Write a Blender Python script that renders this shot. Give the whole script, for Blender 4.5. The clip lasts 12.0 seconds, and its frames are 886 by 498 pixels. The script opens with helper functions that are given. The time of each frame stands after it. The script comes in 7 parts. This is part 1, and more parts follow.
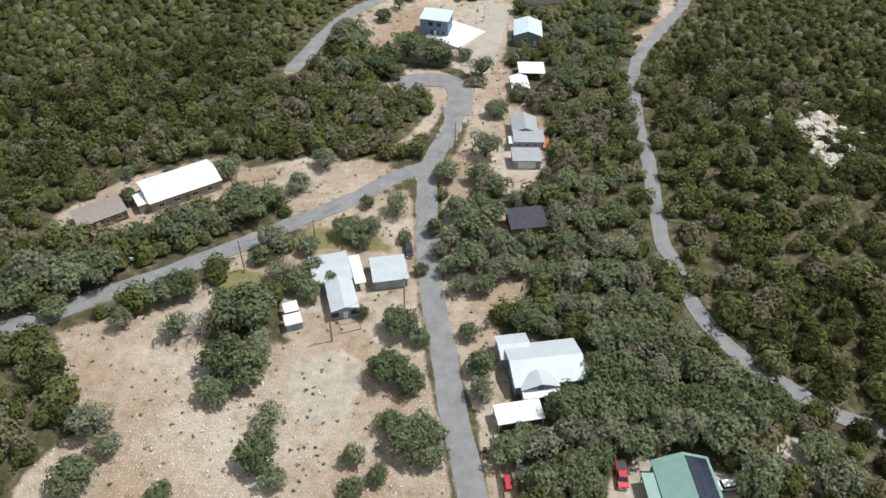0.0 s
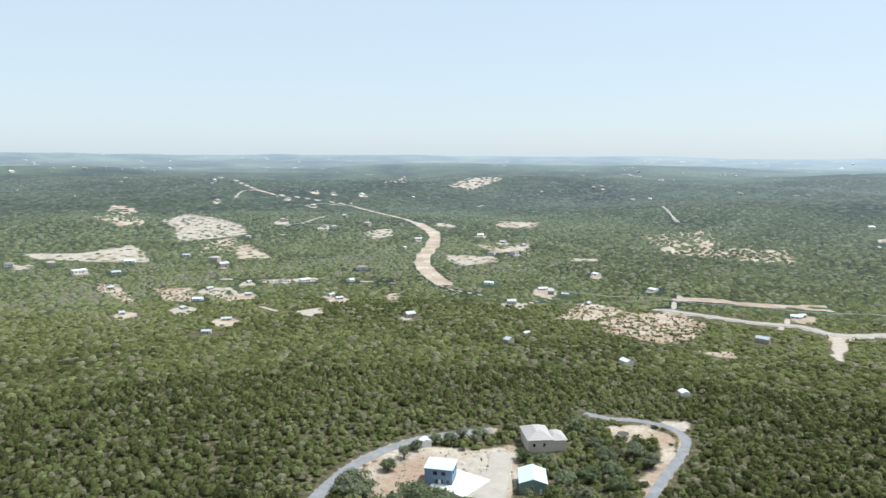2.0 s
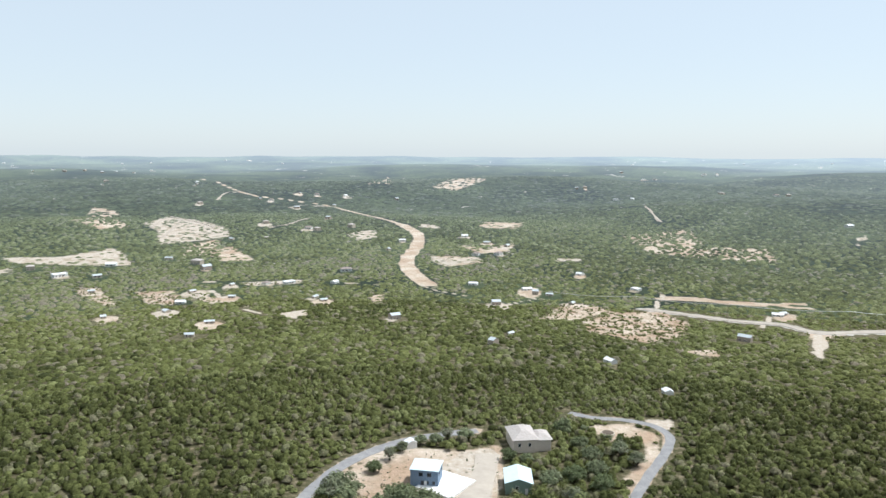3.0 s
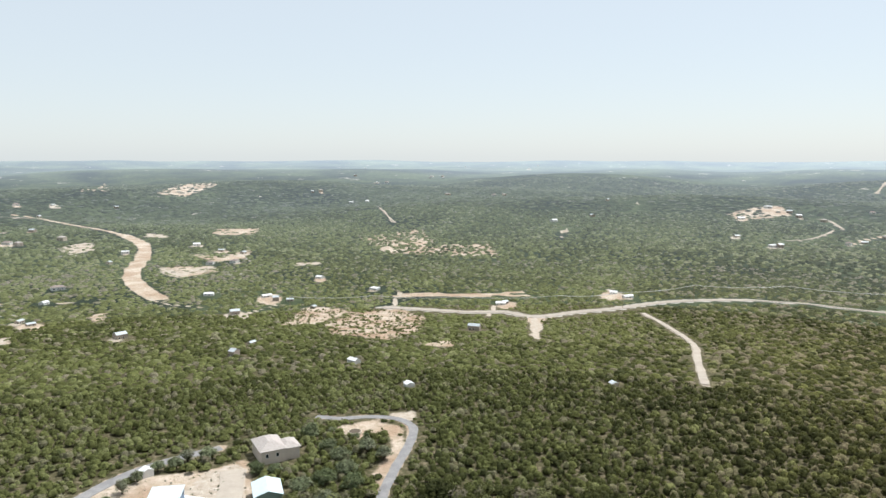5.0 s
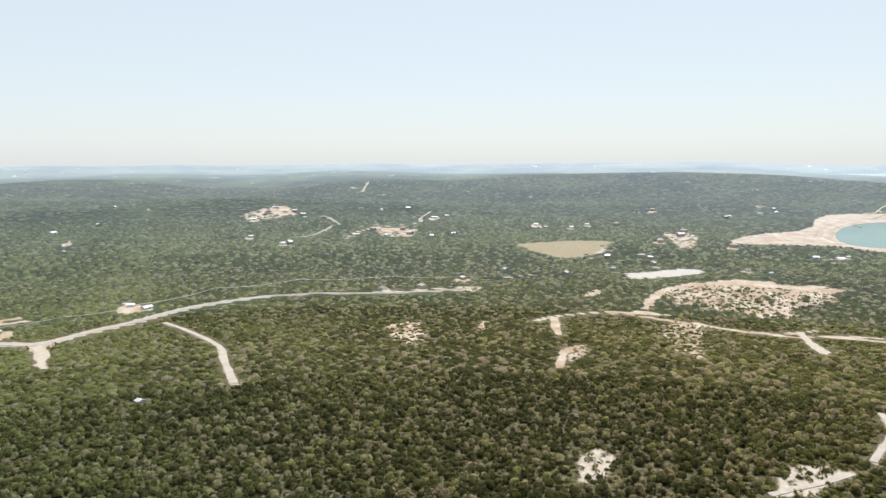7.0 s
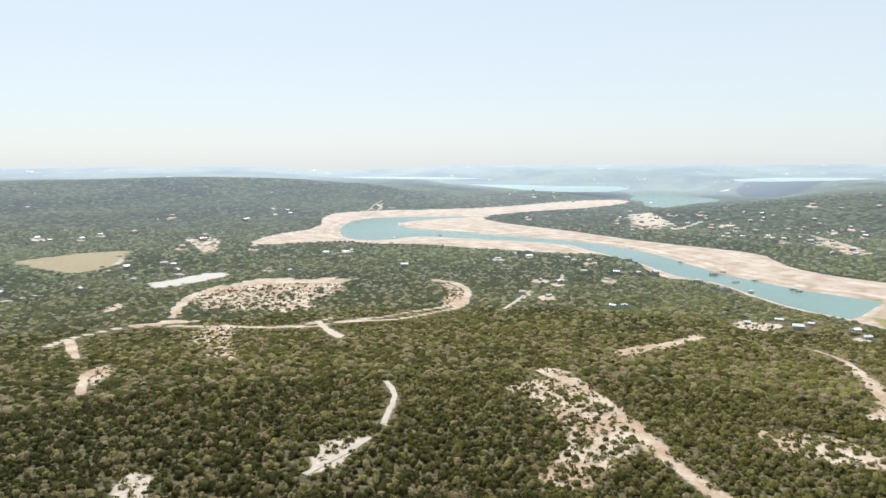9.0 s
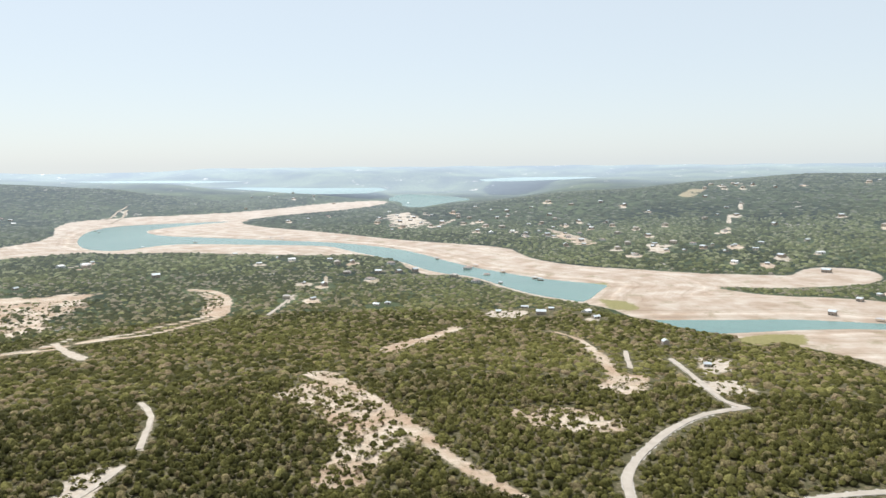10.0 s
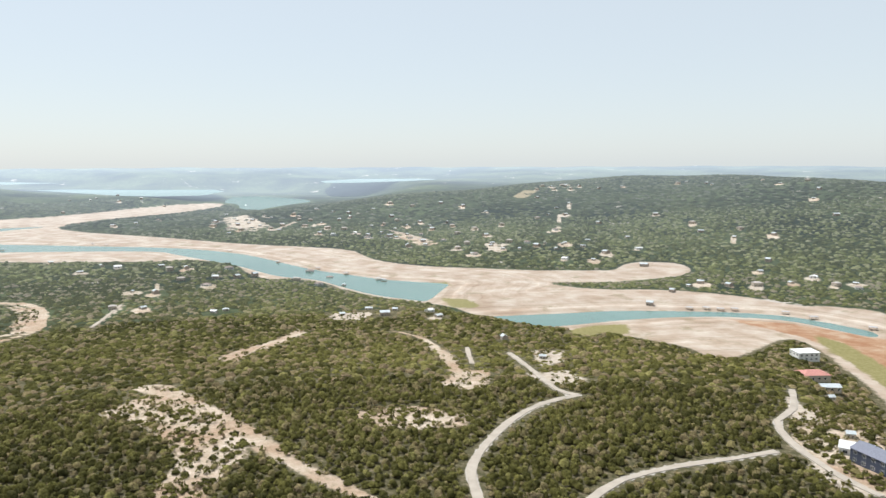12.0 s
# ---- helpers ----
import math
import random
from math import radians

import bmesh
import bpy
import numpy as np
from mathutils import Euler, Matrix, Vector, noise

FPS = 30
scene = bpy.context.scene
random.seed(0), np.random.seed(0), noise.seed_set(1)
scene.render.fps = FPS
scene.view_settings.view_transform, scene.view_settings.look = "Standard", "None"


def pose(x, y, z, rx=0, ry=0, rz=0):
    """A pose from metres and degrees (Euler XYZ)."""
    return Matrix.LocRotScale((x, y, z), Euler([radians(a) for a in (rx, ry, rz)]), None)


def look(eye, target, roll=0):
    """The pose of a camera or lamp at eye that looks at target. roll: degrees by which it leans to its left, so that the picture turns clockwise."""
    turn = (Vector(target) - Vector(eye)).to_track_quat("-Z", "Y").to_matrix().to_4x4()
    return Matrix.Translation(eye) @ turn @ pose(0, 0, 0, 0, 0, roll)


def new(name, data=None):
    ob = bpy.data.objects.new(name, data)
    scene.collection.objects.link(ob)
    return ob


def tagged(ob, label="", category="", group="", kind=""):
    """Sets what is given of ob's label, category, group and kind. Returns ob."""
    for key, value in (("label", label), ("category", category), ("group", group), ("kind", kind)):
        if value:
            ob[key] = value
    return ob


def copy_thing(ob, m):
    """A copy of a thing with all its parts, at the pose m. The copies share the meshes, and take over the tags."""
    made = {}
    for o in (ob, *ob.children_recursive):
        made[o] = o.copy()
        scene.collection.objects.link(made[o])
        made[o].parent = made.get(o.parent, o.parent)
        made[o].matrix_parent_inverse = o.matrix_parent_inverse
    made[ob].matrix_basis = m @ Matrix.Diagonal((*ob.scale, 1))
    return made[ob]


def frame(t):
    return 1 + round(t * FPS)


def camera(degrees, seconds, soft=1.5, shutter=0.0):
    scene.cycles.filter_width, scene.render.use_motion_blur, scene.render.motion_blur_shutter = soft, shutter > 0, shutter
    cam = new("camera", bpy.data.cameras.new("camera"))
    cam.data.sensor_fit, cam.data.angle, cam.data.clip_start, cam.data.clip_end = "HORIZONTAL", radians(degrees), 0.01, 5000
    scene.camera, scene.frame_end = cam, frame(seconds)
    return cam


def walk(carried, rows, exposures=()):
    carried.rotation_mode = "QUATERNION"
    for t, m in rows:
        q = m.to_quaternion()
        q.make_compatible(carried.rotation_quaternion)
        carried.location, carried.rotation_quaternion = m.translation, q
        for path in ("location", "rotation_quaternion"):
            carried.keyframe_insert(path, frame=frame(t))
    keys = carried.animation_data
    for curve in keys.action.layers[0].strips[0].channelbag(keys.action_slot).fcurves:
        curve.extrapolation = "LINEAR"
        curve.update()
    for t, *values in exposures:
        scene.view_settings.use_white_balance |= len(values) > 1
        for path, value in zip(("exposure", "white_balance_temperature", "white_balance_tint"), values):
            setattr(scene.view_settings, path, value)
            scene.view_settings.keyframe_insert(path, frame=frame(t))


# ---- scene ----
cam = camera(63.31, 12.0, soft=1.5)
# a drone that hovers, tilts up and then turns to the right
walk(cam, [
    (0, pose(0, 0, 115, 47.62, -1.20, 0.01)),
    (0.4, pose(0, 0, 115, 57.91, -1.30, 0.03)),
    (0.5, pose(0, 0, 115, 59.08, -1.46, 0.04)),
    (0.9, pose(0, 0, 115, 62.27, -1.32, -0.07)),
    (1, pose(0, 0, 115, 64.83, -1.23, -0.07)),
    (1.1, pose(0, 0, 115, 67.17, -1.05, -0.05)),
    (1.2, pose(0, 0, 115, 70.08, -0.82, -0.04)),
    (1.3, pose(0, 0, 115, 73.13, -0.70, 0.00)),
    (1.5, pose(0, 0, 115, 78.70, -0.37, 0.09)),
    (2, pose(0, 0, 115, 82.32, -0.41, 0.01)),
    (2.5, pose(0, 0, 115, 82.37, -0.44, 0.00)),
    (2.7, pose(0, 0, 115, 82.37, -0.39, -0.07)),
    (4.3, pose(0, 0, 115, 82.70, -0.05, -15.57)),
    (4.5, pose(0, 0, 115, 82.68, -0.12, -17.28)),
    (5, pose(0, 0, 115, 82.74, -0.06, -22.08)),
    (5.5, pose(0, 0, 115, 82.75, -0.01, -28.72)),
    (6, pose(0, 0, 115, 82.80, 0.07, -37.45)),
    (6.5, pose(0, 0, 115, 82.90, 0.14, -47.57)),
    (7, pose(0, 0, 115, 82.97, 0.32, -59.55)),
    (7.2, pose(0, 0, 115, 82.98, 0.34, -65.33)),
    (8.8, pose(0, 0, 115, 83.20, 0.36, -92.31)),
    (9, pose(0, 0, 115, 83.14, 0.24, -96.51)),
    (9.5, pose(0, 0, 115, 83.20, 0.35, -106.55)),
    (10, pose(0, 0, 115, 83.18, 0.53, -115.45)),
    (10.5, pose(0, 0, 115, 83.14, 0.59, -122.60)),
    (11, pose(0, 0, 115, 83.15, 0.55, -126.45)),
    (11.5, pose(0, 0, 115, 83.22, 0.41, -127.93)),
    (12, pose(0, 0, 115, 83.23, 0.18, -127.98)),
], exposures=[(0.0, 0.1, 6350, 9), (0.5, 0.15, 6200, 8), (1.0, 0.30, 5950, 7), (1.5, 0.38, 5900, 7), (2.5, 0.48, 6000, 8.5), (4.5, 0.46, 6400, 10.5), (7.0, 0.46, 6450, 11), (9.0, 0.49, 6400, 10.5), (12.0, 0.42, 6450, 10.5)])


# ---- world, sun ----
world = bpy.data.worlds.new("sky")
scene.world = world
world.use_nodes = True
SUN_AZ, SUN_EL = 73.0, 62.0
wn = world.node_tree.nodes
sky = wn.new("ShaderNodeTexSky")
sky.sky_type = "NISHITA"
sky.sun_disc = False
sky.sun_elevation = radians(SUN_EL)
sky.sun_rotation = radians(SUN_AZ)
sky.altitude = 300
sky.air_density, sky.dust_density, sky.ozone_density = 1.0, 1.0, 1.0
haze = wn.new("ShaderNodeMix")
haze.data_type = "RGBA"
haze.inputs[0].default_value = 0.78
haze.inputs[7].default_value = (4.35, 4.75, 4.9, 1)
wn["Background"].inputs[1].default_value = 0.125
world.node_tree.links.new(sky.outputs[0], haze.inputs[6])
world.node_tree.links.new(haze.outputs[2], wn["Background"].inputs[0])
sun = new("sun", bpy.data.lights.new("sun", "SUN"))
sun.data.energy, sun.data.angle, sun.data.color = 4.2, radians(0.6), (1.0, 0.975, 0.94)
sun.matrix_world = look((0, 0, 400), (-math.sin(radians(SUN_AZ)) * math.cos(radians(SUN_EL)), -math.cos(radians(SUN_AZ)) * math.cos(radians(SUN_EL)), 400 - math.sin(radians(SUN_EL))))


# ---- materials ----
def mat(name, rough=0.9, metal=0.0, spec=0.2):
    m = bpy.data.materials.new(name)
    m.use_nodes = True
    b = m.node_tree.nodes["Principled BSDF"]
    b.inputs["Roughness"].default_value = rough
    b.inputs["Metallic"].default_value = metal
    b.inputs["Specular IOR Level"].default_value = spec
    return m, m.node_tree.nodes, m.node_tree.links, b


def ramp(n, l, value, stops):
    r = n.new("ShaderNodeValToRGB")
    e = r.color_ramp.elements
    while len(e) < len(stops):
        e.new(0.5)
    for i, (p, c) in enumerate(stops):
        e[i].position, e[i].color = p, (*c, 1)
    l.new(value, r.inputs[0])
    return r.outputs[0]


def noise_tex(n, l, scale, detail=4, rough=0.6, coord=None):
    t = n.new("ShaderNodeTexNoise")
    t.inputs["Scale"].default_value, t.inputs["Detail"].default_value, t.inputs["Roughness"].default_value = scale, detail, rough
    if coord is None:
        g = n.new("ShaderNodeNewGeometry")
        coord = g.outputs["Position"]
    l.new(coord, t.inputs["Vector"])
    return t.outputs["Fac"]


def mixc(n, l, fac, a, b, mode="MIX"):
    x = n.new("ShaderNodeMix")
    x.data_type, x.blend_type = "RGBA", mode
    for sock, v in ((x.inputs[0], fac), (x.inputs[6], a), (x.inputs[7], b)):
        if isinstance(v, (int, float)):
            sock.default_value = v
        elif isinstance(v, tuple):
            sock.default_value = (*v, 1)
        else:
            l.new(v, sock)
    return x.outputs[2]


def math_n(n, l, op, a, b):
    x = n.new("ShaderNodeMath")
    x.operation = op
    for sock, v in zip(x.inputs, (a, b)):
        if isinstance(v, (int, float)):
            sock.default_value = v
        else:
            l.new(v, sock)
    return x.outputs[0]


def bump_n(n, l, height, strength, dist, b):
    x = n.new("ShaderNodeBump")
    x.inputs["Strength"].default_value, x.inputs["Distance"].default_value = strength, dist
    l.new(height, x.inputs["Height"])
    l.new(x.outputs[0], b.inputs["Normal"])


def attr(n, name):
    a = n.new("ShaderNodeAttribute")
    a.attribute_name = name
    return a.outputs["Fac"]


def plain(name, c, rough=0.7, metal=0.0, vary=0.12, scale=1.5, spec=0.3):
    """A painted or weathered surface: broad stains and fine grain over one colour."""
    m, n, l, b = mat(name, rough, metal, spec)
    f = noise_tex(n, l, scale, 5, 0.65)
    dark, lite = tuple(x * (1 - vary) for x in c), tuple(min(1, x * (1 + vary)) for x in c)
    c1 = ramp(n, l, f, [(0.3, dark), (0.7, lite)])
    f2 = noise_tex(n, l, scale * 14, 2)
    l.new(mixc(n, l, vary * 0.6, c1, ramp(n, l, f2, [(0.35, dark), (0.65, lite)])), b.inputs["Base Color"])
    bump_n(n, l, f2, 0.15, 0.02, b)
    return m


def foliage(name, hues, trans=0.25, airlight=False, contrast=1.0):
    """Leaves: tone by tree, then by clump, then fine mottling."""
    m, n, l, b = mat(name, 0.8, 0, 0.08)
    g = n.new("ShaderNodeNewGeometry")
    c = ramp(n, l, attr(n, "tone"), hues)
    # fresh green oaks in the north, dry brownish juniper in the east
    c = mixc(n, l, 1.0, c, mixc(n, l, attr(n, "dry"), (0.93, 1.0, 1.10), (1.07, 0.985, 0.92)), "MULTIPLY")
    v = math_n(n, l, "MULTIPLY_ADD", g.outputs["Random Per Island"], 0.36 * contrast)
    v.node.inputs[2].default_value = 1 - 0.18 * contrast
    c = mixc(n, l, 1.0, c, v, "MULTIPLY")
    # mottling of leaf clumps and of single twigs
    f, h = noise_tex(n, l, 0.9, 4, 0.7), noise_tex(n, l, 3.2, 2, 0.7)
    lo, hi = 1 - 0.55 * contrast, 1 + 0.3 * contrast
    c = mixc(n, l, 0.85, c, ramp(n, l, f, [(0.34, (lo, lo, lo * 0.97)), (0.66, (hi, hi, hi * 0.95))]), "MULTIPLY")
    c = mixc(n, l, 0.6, c, ramp(n, l, h, [(0.36, (0.6, 0.6, 0.58)), (0.64, (1.25, 1.25, 1.2))]), "MULTIPLY")
    o = n.new("ShaderNodeObjectInfo")
    v = math_n(n, l, "MULTIPLY_ADD", o.outputs["Random"], 0.3)
    v.node.inputs[2].default_value = 0.85
    c = mixc(n, l, 1.0, c, v, "MULTIPLY")
    l.new(c, b.inputs["Base Color"])
    bump_n(n, l, math_n(n, l, "ADD", f, math_n(n, l, "MULTIPLY", h, 0.35)), 0.8, 0.9, b)
    t = n.new("ShaderNodeBsdfTranslucent")
    l.new(c, t.inputs["Color"])
    mx = n.new("ShaderNodeMixShader")
    mx.inputs[0].default_value = trans
    l.new(b.outputs[0], mx.inputs[1])
    l.new(t.outputs[0], mx.inputs[2])
    l.new(mx.outputs[0], n["Material Output"].inputs[0])
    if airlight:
        # haze put into the base colour: dimmer and bluer with distance
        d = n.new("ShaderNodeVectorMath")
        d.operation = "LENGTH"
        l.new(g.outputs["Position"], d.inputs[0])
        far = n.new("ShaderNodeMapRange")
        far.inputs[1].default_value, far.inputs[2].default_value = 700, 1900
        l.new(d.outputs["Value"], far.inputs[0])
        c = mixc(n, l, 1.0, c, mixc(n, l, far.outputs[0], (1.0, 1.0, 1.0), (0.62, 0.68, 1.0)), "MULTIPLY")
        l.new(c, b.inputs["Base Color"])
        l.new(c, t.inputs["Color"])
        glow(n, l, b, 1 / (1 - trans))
    return m


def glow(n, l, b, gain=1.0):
    """Haze in front of the distant backdrop, painted as pale emission: more with distance, and more towards the sun.
    """
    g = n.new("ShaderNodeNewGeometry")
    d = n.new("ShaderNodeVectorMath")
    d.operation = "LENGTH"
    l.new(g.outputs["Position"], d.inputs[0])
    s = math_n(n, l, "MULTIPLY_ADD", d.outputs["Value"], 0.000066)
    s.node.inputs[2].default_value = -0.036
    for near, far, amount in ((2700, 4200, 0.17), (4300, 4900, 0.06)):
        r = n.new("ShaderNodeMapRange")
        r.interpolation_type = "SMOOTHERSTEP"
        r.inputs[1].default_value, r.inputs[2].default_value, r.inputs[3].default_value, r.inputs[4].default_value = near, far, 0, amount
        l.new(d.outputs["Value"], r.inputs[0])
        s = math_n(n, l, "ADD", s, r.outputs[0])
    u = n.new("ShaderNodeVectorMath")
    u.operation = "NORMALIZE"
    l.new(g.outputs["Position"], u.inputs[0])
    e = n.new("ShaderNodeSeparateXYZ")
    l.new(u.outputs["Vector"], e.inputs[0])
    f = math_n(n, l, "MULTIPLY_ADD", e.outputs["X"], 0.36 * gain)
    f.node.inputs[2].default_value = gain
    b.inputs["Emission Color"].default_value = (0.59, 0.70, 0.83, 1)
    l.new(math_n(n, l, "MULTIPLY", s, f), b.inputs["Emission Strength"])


def ground_material(name="ground", airlight=False):
    m, n, l, b = mat(name, 0.95, 0, 0.05)
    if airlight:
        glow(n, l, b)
    big, mid, fine = noise_tex(n, l, 0.035, 4), noise_tex(n, l, 0.4, 5), noise_tex(n, l, 2.6, 4, 0.7)
    scrub = ramp(n, l, mid, [(0.3, (0.045, 0.046, 0.022)), (0.5, (0.085, 0.078, 0.043)), (0.72, (0.20, 0.165, 0.115))])
    if airlight:
        scrub = ramp(n, l, noise_tex(n, l, 0.06, 8, 0.75), [(0.3, (0.018, 0.028, 0.014)), (0.5, (0.042, 0.055, 0.028)), (0.7, (0.075, 0.09, 0.05))])
        scrub = mixc(n, l, 1.0, scrub, ramp(n, l, noise_tex(n, l, 0.0035, 6, 0.65), [(0.38, (0.35, 0.4, 0.5)), (0.5, (0.9, 0.9, 0.9)), (0.62, (1.5, 1.45, 1.35))]), "MULTIPLY")
        town = ramp(n, l, noise_tex(n, l, 0.011, 5, 0.75), [(0.635, (0, 0, 0)), (0.665, (1, 1, 1))])
        scrub = mixc(n, l, town, scrub, (0.36, 0.33, 0.29))
    dirt = ramp(n, l, big, [(0.38, (0.325, 0.24, 0.175)), (0.5, (0.375, 0.305, 0.24)), (0.62, (0.45, 0.385, 0.32))])
    dirt = mixc(n, l, 0.8, dirt, ramp(n, l, mid, [(0.32, (0.62, 0.62, 0.52)), (0.45, (0.92, 0.92, 0.86)), (0.58, (1.02, 1.0, 1.0)), (0.72, (1.3, 1.3, 1.28))]), "MULTIPLY")
    dirt = mixc(n, l, 0.7, dirt, ramp(n, l, fine, [(0.34, (0.55, 0.54, 0.46)), (0.47, (0.98, 0.98, 0.97)), (0.58, (1.05, 1.05, 1.05)), (0.68, (1.4, 1.4, 1.4))]), "MULTIPLY")
    pale = ramp(n, l, mid, [(0.3, (0.31, 0.26, 0.20)), (0.6, (0.42, 0.37, 0.31)), (0.75, (0.50, 0.46, 0.40))])
    pale = mixc(n, l, ramp(n, l, noise_tex(n, l, 0.07, 5, 0.75), [(0.5, (0, 0, 0)), (0.6, (1, 1, 1))]), pale, (0.25, 0.205, 0.14)) if airlight else pale
    sand = ramp(n, l, big, [(0.35, (0.29, 0.225, 0.17)), (0.5, (0.35, 0.29, 0.235)), (0.65, (0.41, 0.36, 0.305))])
    # rings left by the falling water, each at one distance from its edge
    shift = noise_tex(n, l, 0.012, 4, 0.6)
    ring = math_n(n, l, "MULTIPLY_ADD", shift, 0.16)
    l.new(attr(n, "bank"), ring.node.inputs[2])
    rings = n.new("ShaderNodeTexNoise")
    rings.noise_dimensions = "1D"
    rings.inputs["Scale"].default_value, rings.inputs["Detail"].default_value, rings.inputs["Roughness"].default_value = 14, 6, 0.75
    l.new(ring, rings.inputs["W"])
    sand = mixc(n, l, 0.85, sand, ramp(n, l, rings.outputs["Fac"], [(0.30, (0.62, 0.58, 0.52)), (0.42, (0.95, 0.93, 0.9)), (0.55, (1.0, 1.0, 1.0)), (0.7, (1.28, 1.27, 1.26))]), "MULTIPLY")
    sand = mixc(n, l, ramp(n, l, noise_tex(n, l, 0.03, 5, 0.7), [(0.56, (0, 0, 0)), (0.66, (0.7, 0.7, 0.7))]), sand, (0.20, 0.17, 0.105))
    broad_mix = noise_tex(n, l, 0.05, 6, 0.7)
    red = ramp(n, l, broad_mix, [(0.36, (0.25, 0.13, 0.075)), (0.5, (0.30, 0.185, 0.115)), (0.64, (0.36, 0.27, 0.19))])
    gravel = ramp(n, l, fine, [(0.3, (0.34, 0.315, 0.28)), (0.7, (0.43, 0.405, 0.37))])
    lawn = ramp(n, l, mid, [(0.3, (0.155, 0.145, 0.06)), (0.7, (0.235, 0.21, 0.10))])
    field = ramp(n, l, mid, [(0.3, (0.15, 0.13, 0.075)), (0.5, (0.24, 0.20, 0.125)), (0.7, (0.31, 0.27, 0.18))])
    edge = math_n(n, l, "MULTIPLY_ADD", noise_tex(n, l, 0.22, 5, 0.7), 0.7)
    edge.node.inputs[2].default_value = -0.35
    broad = math_n(n, l, "MULTIPLY_ADD", noise_tex(n, l, 0.06, 4, 0.6), 0.5)
    broad.node.inputs[2].default_value = -0.25
    edge = math_n(n, l, "ADD", edge, broad)

    def over(c, name, top):
        a = math_n(n, l, "ADD", attr(n, name), edge)
        s = n.new("ShaderNodeMapRange")
        s.inputs[1].default_value, s.inputs[2].default_value = 0.40, 0.60
        l.new(a, s.inputs[0])
        return mixc(n, l, s.outputs[0], c, top)

    c = scrub
    for name, top in (("dirt", dirt), ("pale", pale), ("gravel", gravel), ("field", field), ("sand", sand), ("red", red), ("lawn", lawn)):
        c = over(c, name, top)
    l.new(c, b.inputs["Base Color"])
    bump_n(n, l, math_n(n, l, "ADD", mid, math_n(n, l, "MULTIPLY", fine, 0.4)), 0.9, 0.5, b)
    return m


def asphalt_material():
    m, n, l, b = mat("asphalt", 0.92, 0, 0.15)
    f, g = noise_tex(n, l, 0.25, 5, 0.7), noise_tex(n, l, 9, 2)
    c = ramp(n, l, f, [(0.3, (0.17, 0.168, 0.17)), (0.5, (0.215, 0.213, 0.213)), (0.72, (0.27, 0.265, 0.255))])
    l.new(mixc(n, l, 0.4, c, ramp(n, l, g, [(0.35, (0.7, 0.7, 0.7)), (0.65, (1.2, 1.2, 1.2))]), "MULTIPLY"), b.inputs["Base Color"])
    bump_n(n, l, g, 0.2, 0.02, b)
    return m


def water_material(name="water", airlight=False):
    m, n, l, b = mat(name, 0.2, 0, 0.4)
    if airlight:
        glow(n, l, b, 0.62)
    f = noise_tex(n, l, 0.006, 3)
    l.new(ramp(n, l, f, [(0.3, (0.075, 0.150, 0.130)), (0.7, (0.115, 0.20, 0.17))]), b.inputs["Base Color"])
    bump_n(n, l, noise_tex(n, l, 0.6, 3), 0.25, 0.15, b)
    return m


OAK = foliage("oak_leaves", [(0.0, (0.12, 0.145, 0.065)), (0.45, (0.195, 0.215, 0.105)), (0.75, (0.265, 0.275, 0.16)), (1.0, (0.34, 0.31, 0.225))], 0.35)
HUES = [(0.0, (0.058, 0.062, 0.022)), (0.3, (0.106, 0.110, 0.036)), (0.6, (0.156, 0.159, 0.054)), (0.82, (0.208, 0.212, 0.084)), (1.0, (0.235, 0.195, 0.135))]
WOODS = foliage("wood_leaves", HUES, 0.3)
# the FAR_ materials have haze painted in as emission
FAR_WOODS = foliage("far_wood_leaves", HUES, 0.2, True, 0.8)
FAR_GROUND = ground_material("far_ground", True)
GROUND, ASPHALT, WATER_MAT = ground_material(), asphalt_material(), water_material()
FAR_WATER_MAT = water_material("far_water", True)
BARK = plain("bark", (0.10, 0.08, 0.06), 0.95, 0, 0.3, 4, 0.1)


# plan of the place: x, y in metres
LAKE_SHORE = [(1374.0, 219.1), (1557.4, 195.2), (1705.7, 95.5), (2142.8, 110.7), (2292.8, 11.8), (2318.4, -194.3), (2374.6, -421.6), (2733.5, -811.6), (2811.1, -1070.6), (2536.7, -977.5), (2219.7, -658.8), (2108.8, -459.7), (2013.4, -340.9), (1837.0, -325.5), (1544.9, -458.3), (1396.8, -507.2), (1290.6, -550.7), (1212.9, -597.3), (1109.7, -655.5), (985.5, -615.0), (916.0, -610.6), (843.2, -632.3), (797.4, -670.2), (748.5, -703.4), (710.1, -733.2), (683.4, -774.5), (644.4, -813.7), (675.5, -865.9), (682.6, -916.1), (651.3, -944.3), (614.4, -940.6), (570.4, -887.6), (559.1, -837.3), (572.1, -769.0), (592.8, -715.2), (643.1, -654.1), (562.9, -669.2), (507.4, -737.7), (436.7, -766.9), (368.9, -762.3), (324.5, -793.6), (287.8, -794.1), (220.7, -726.4), (118.7, -405.9), (176.1, -495.9)]
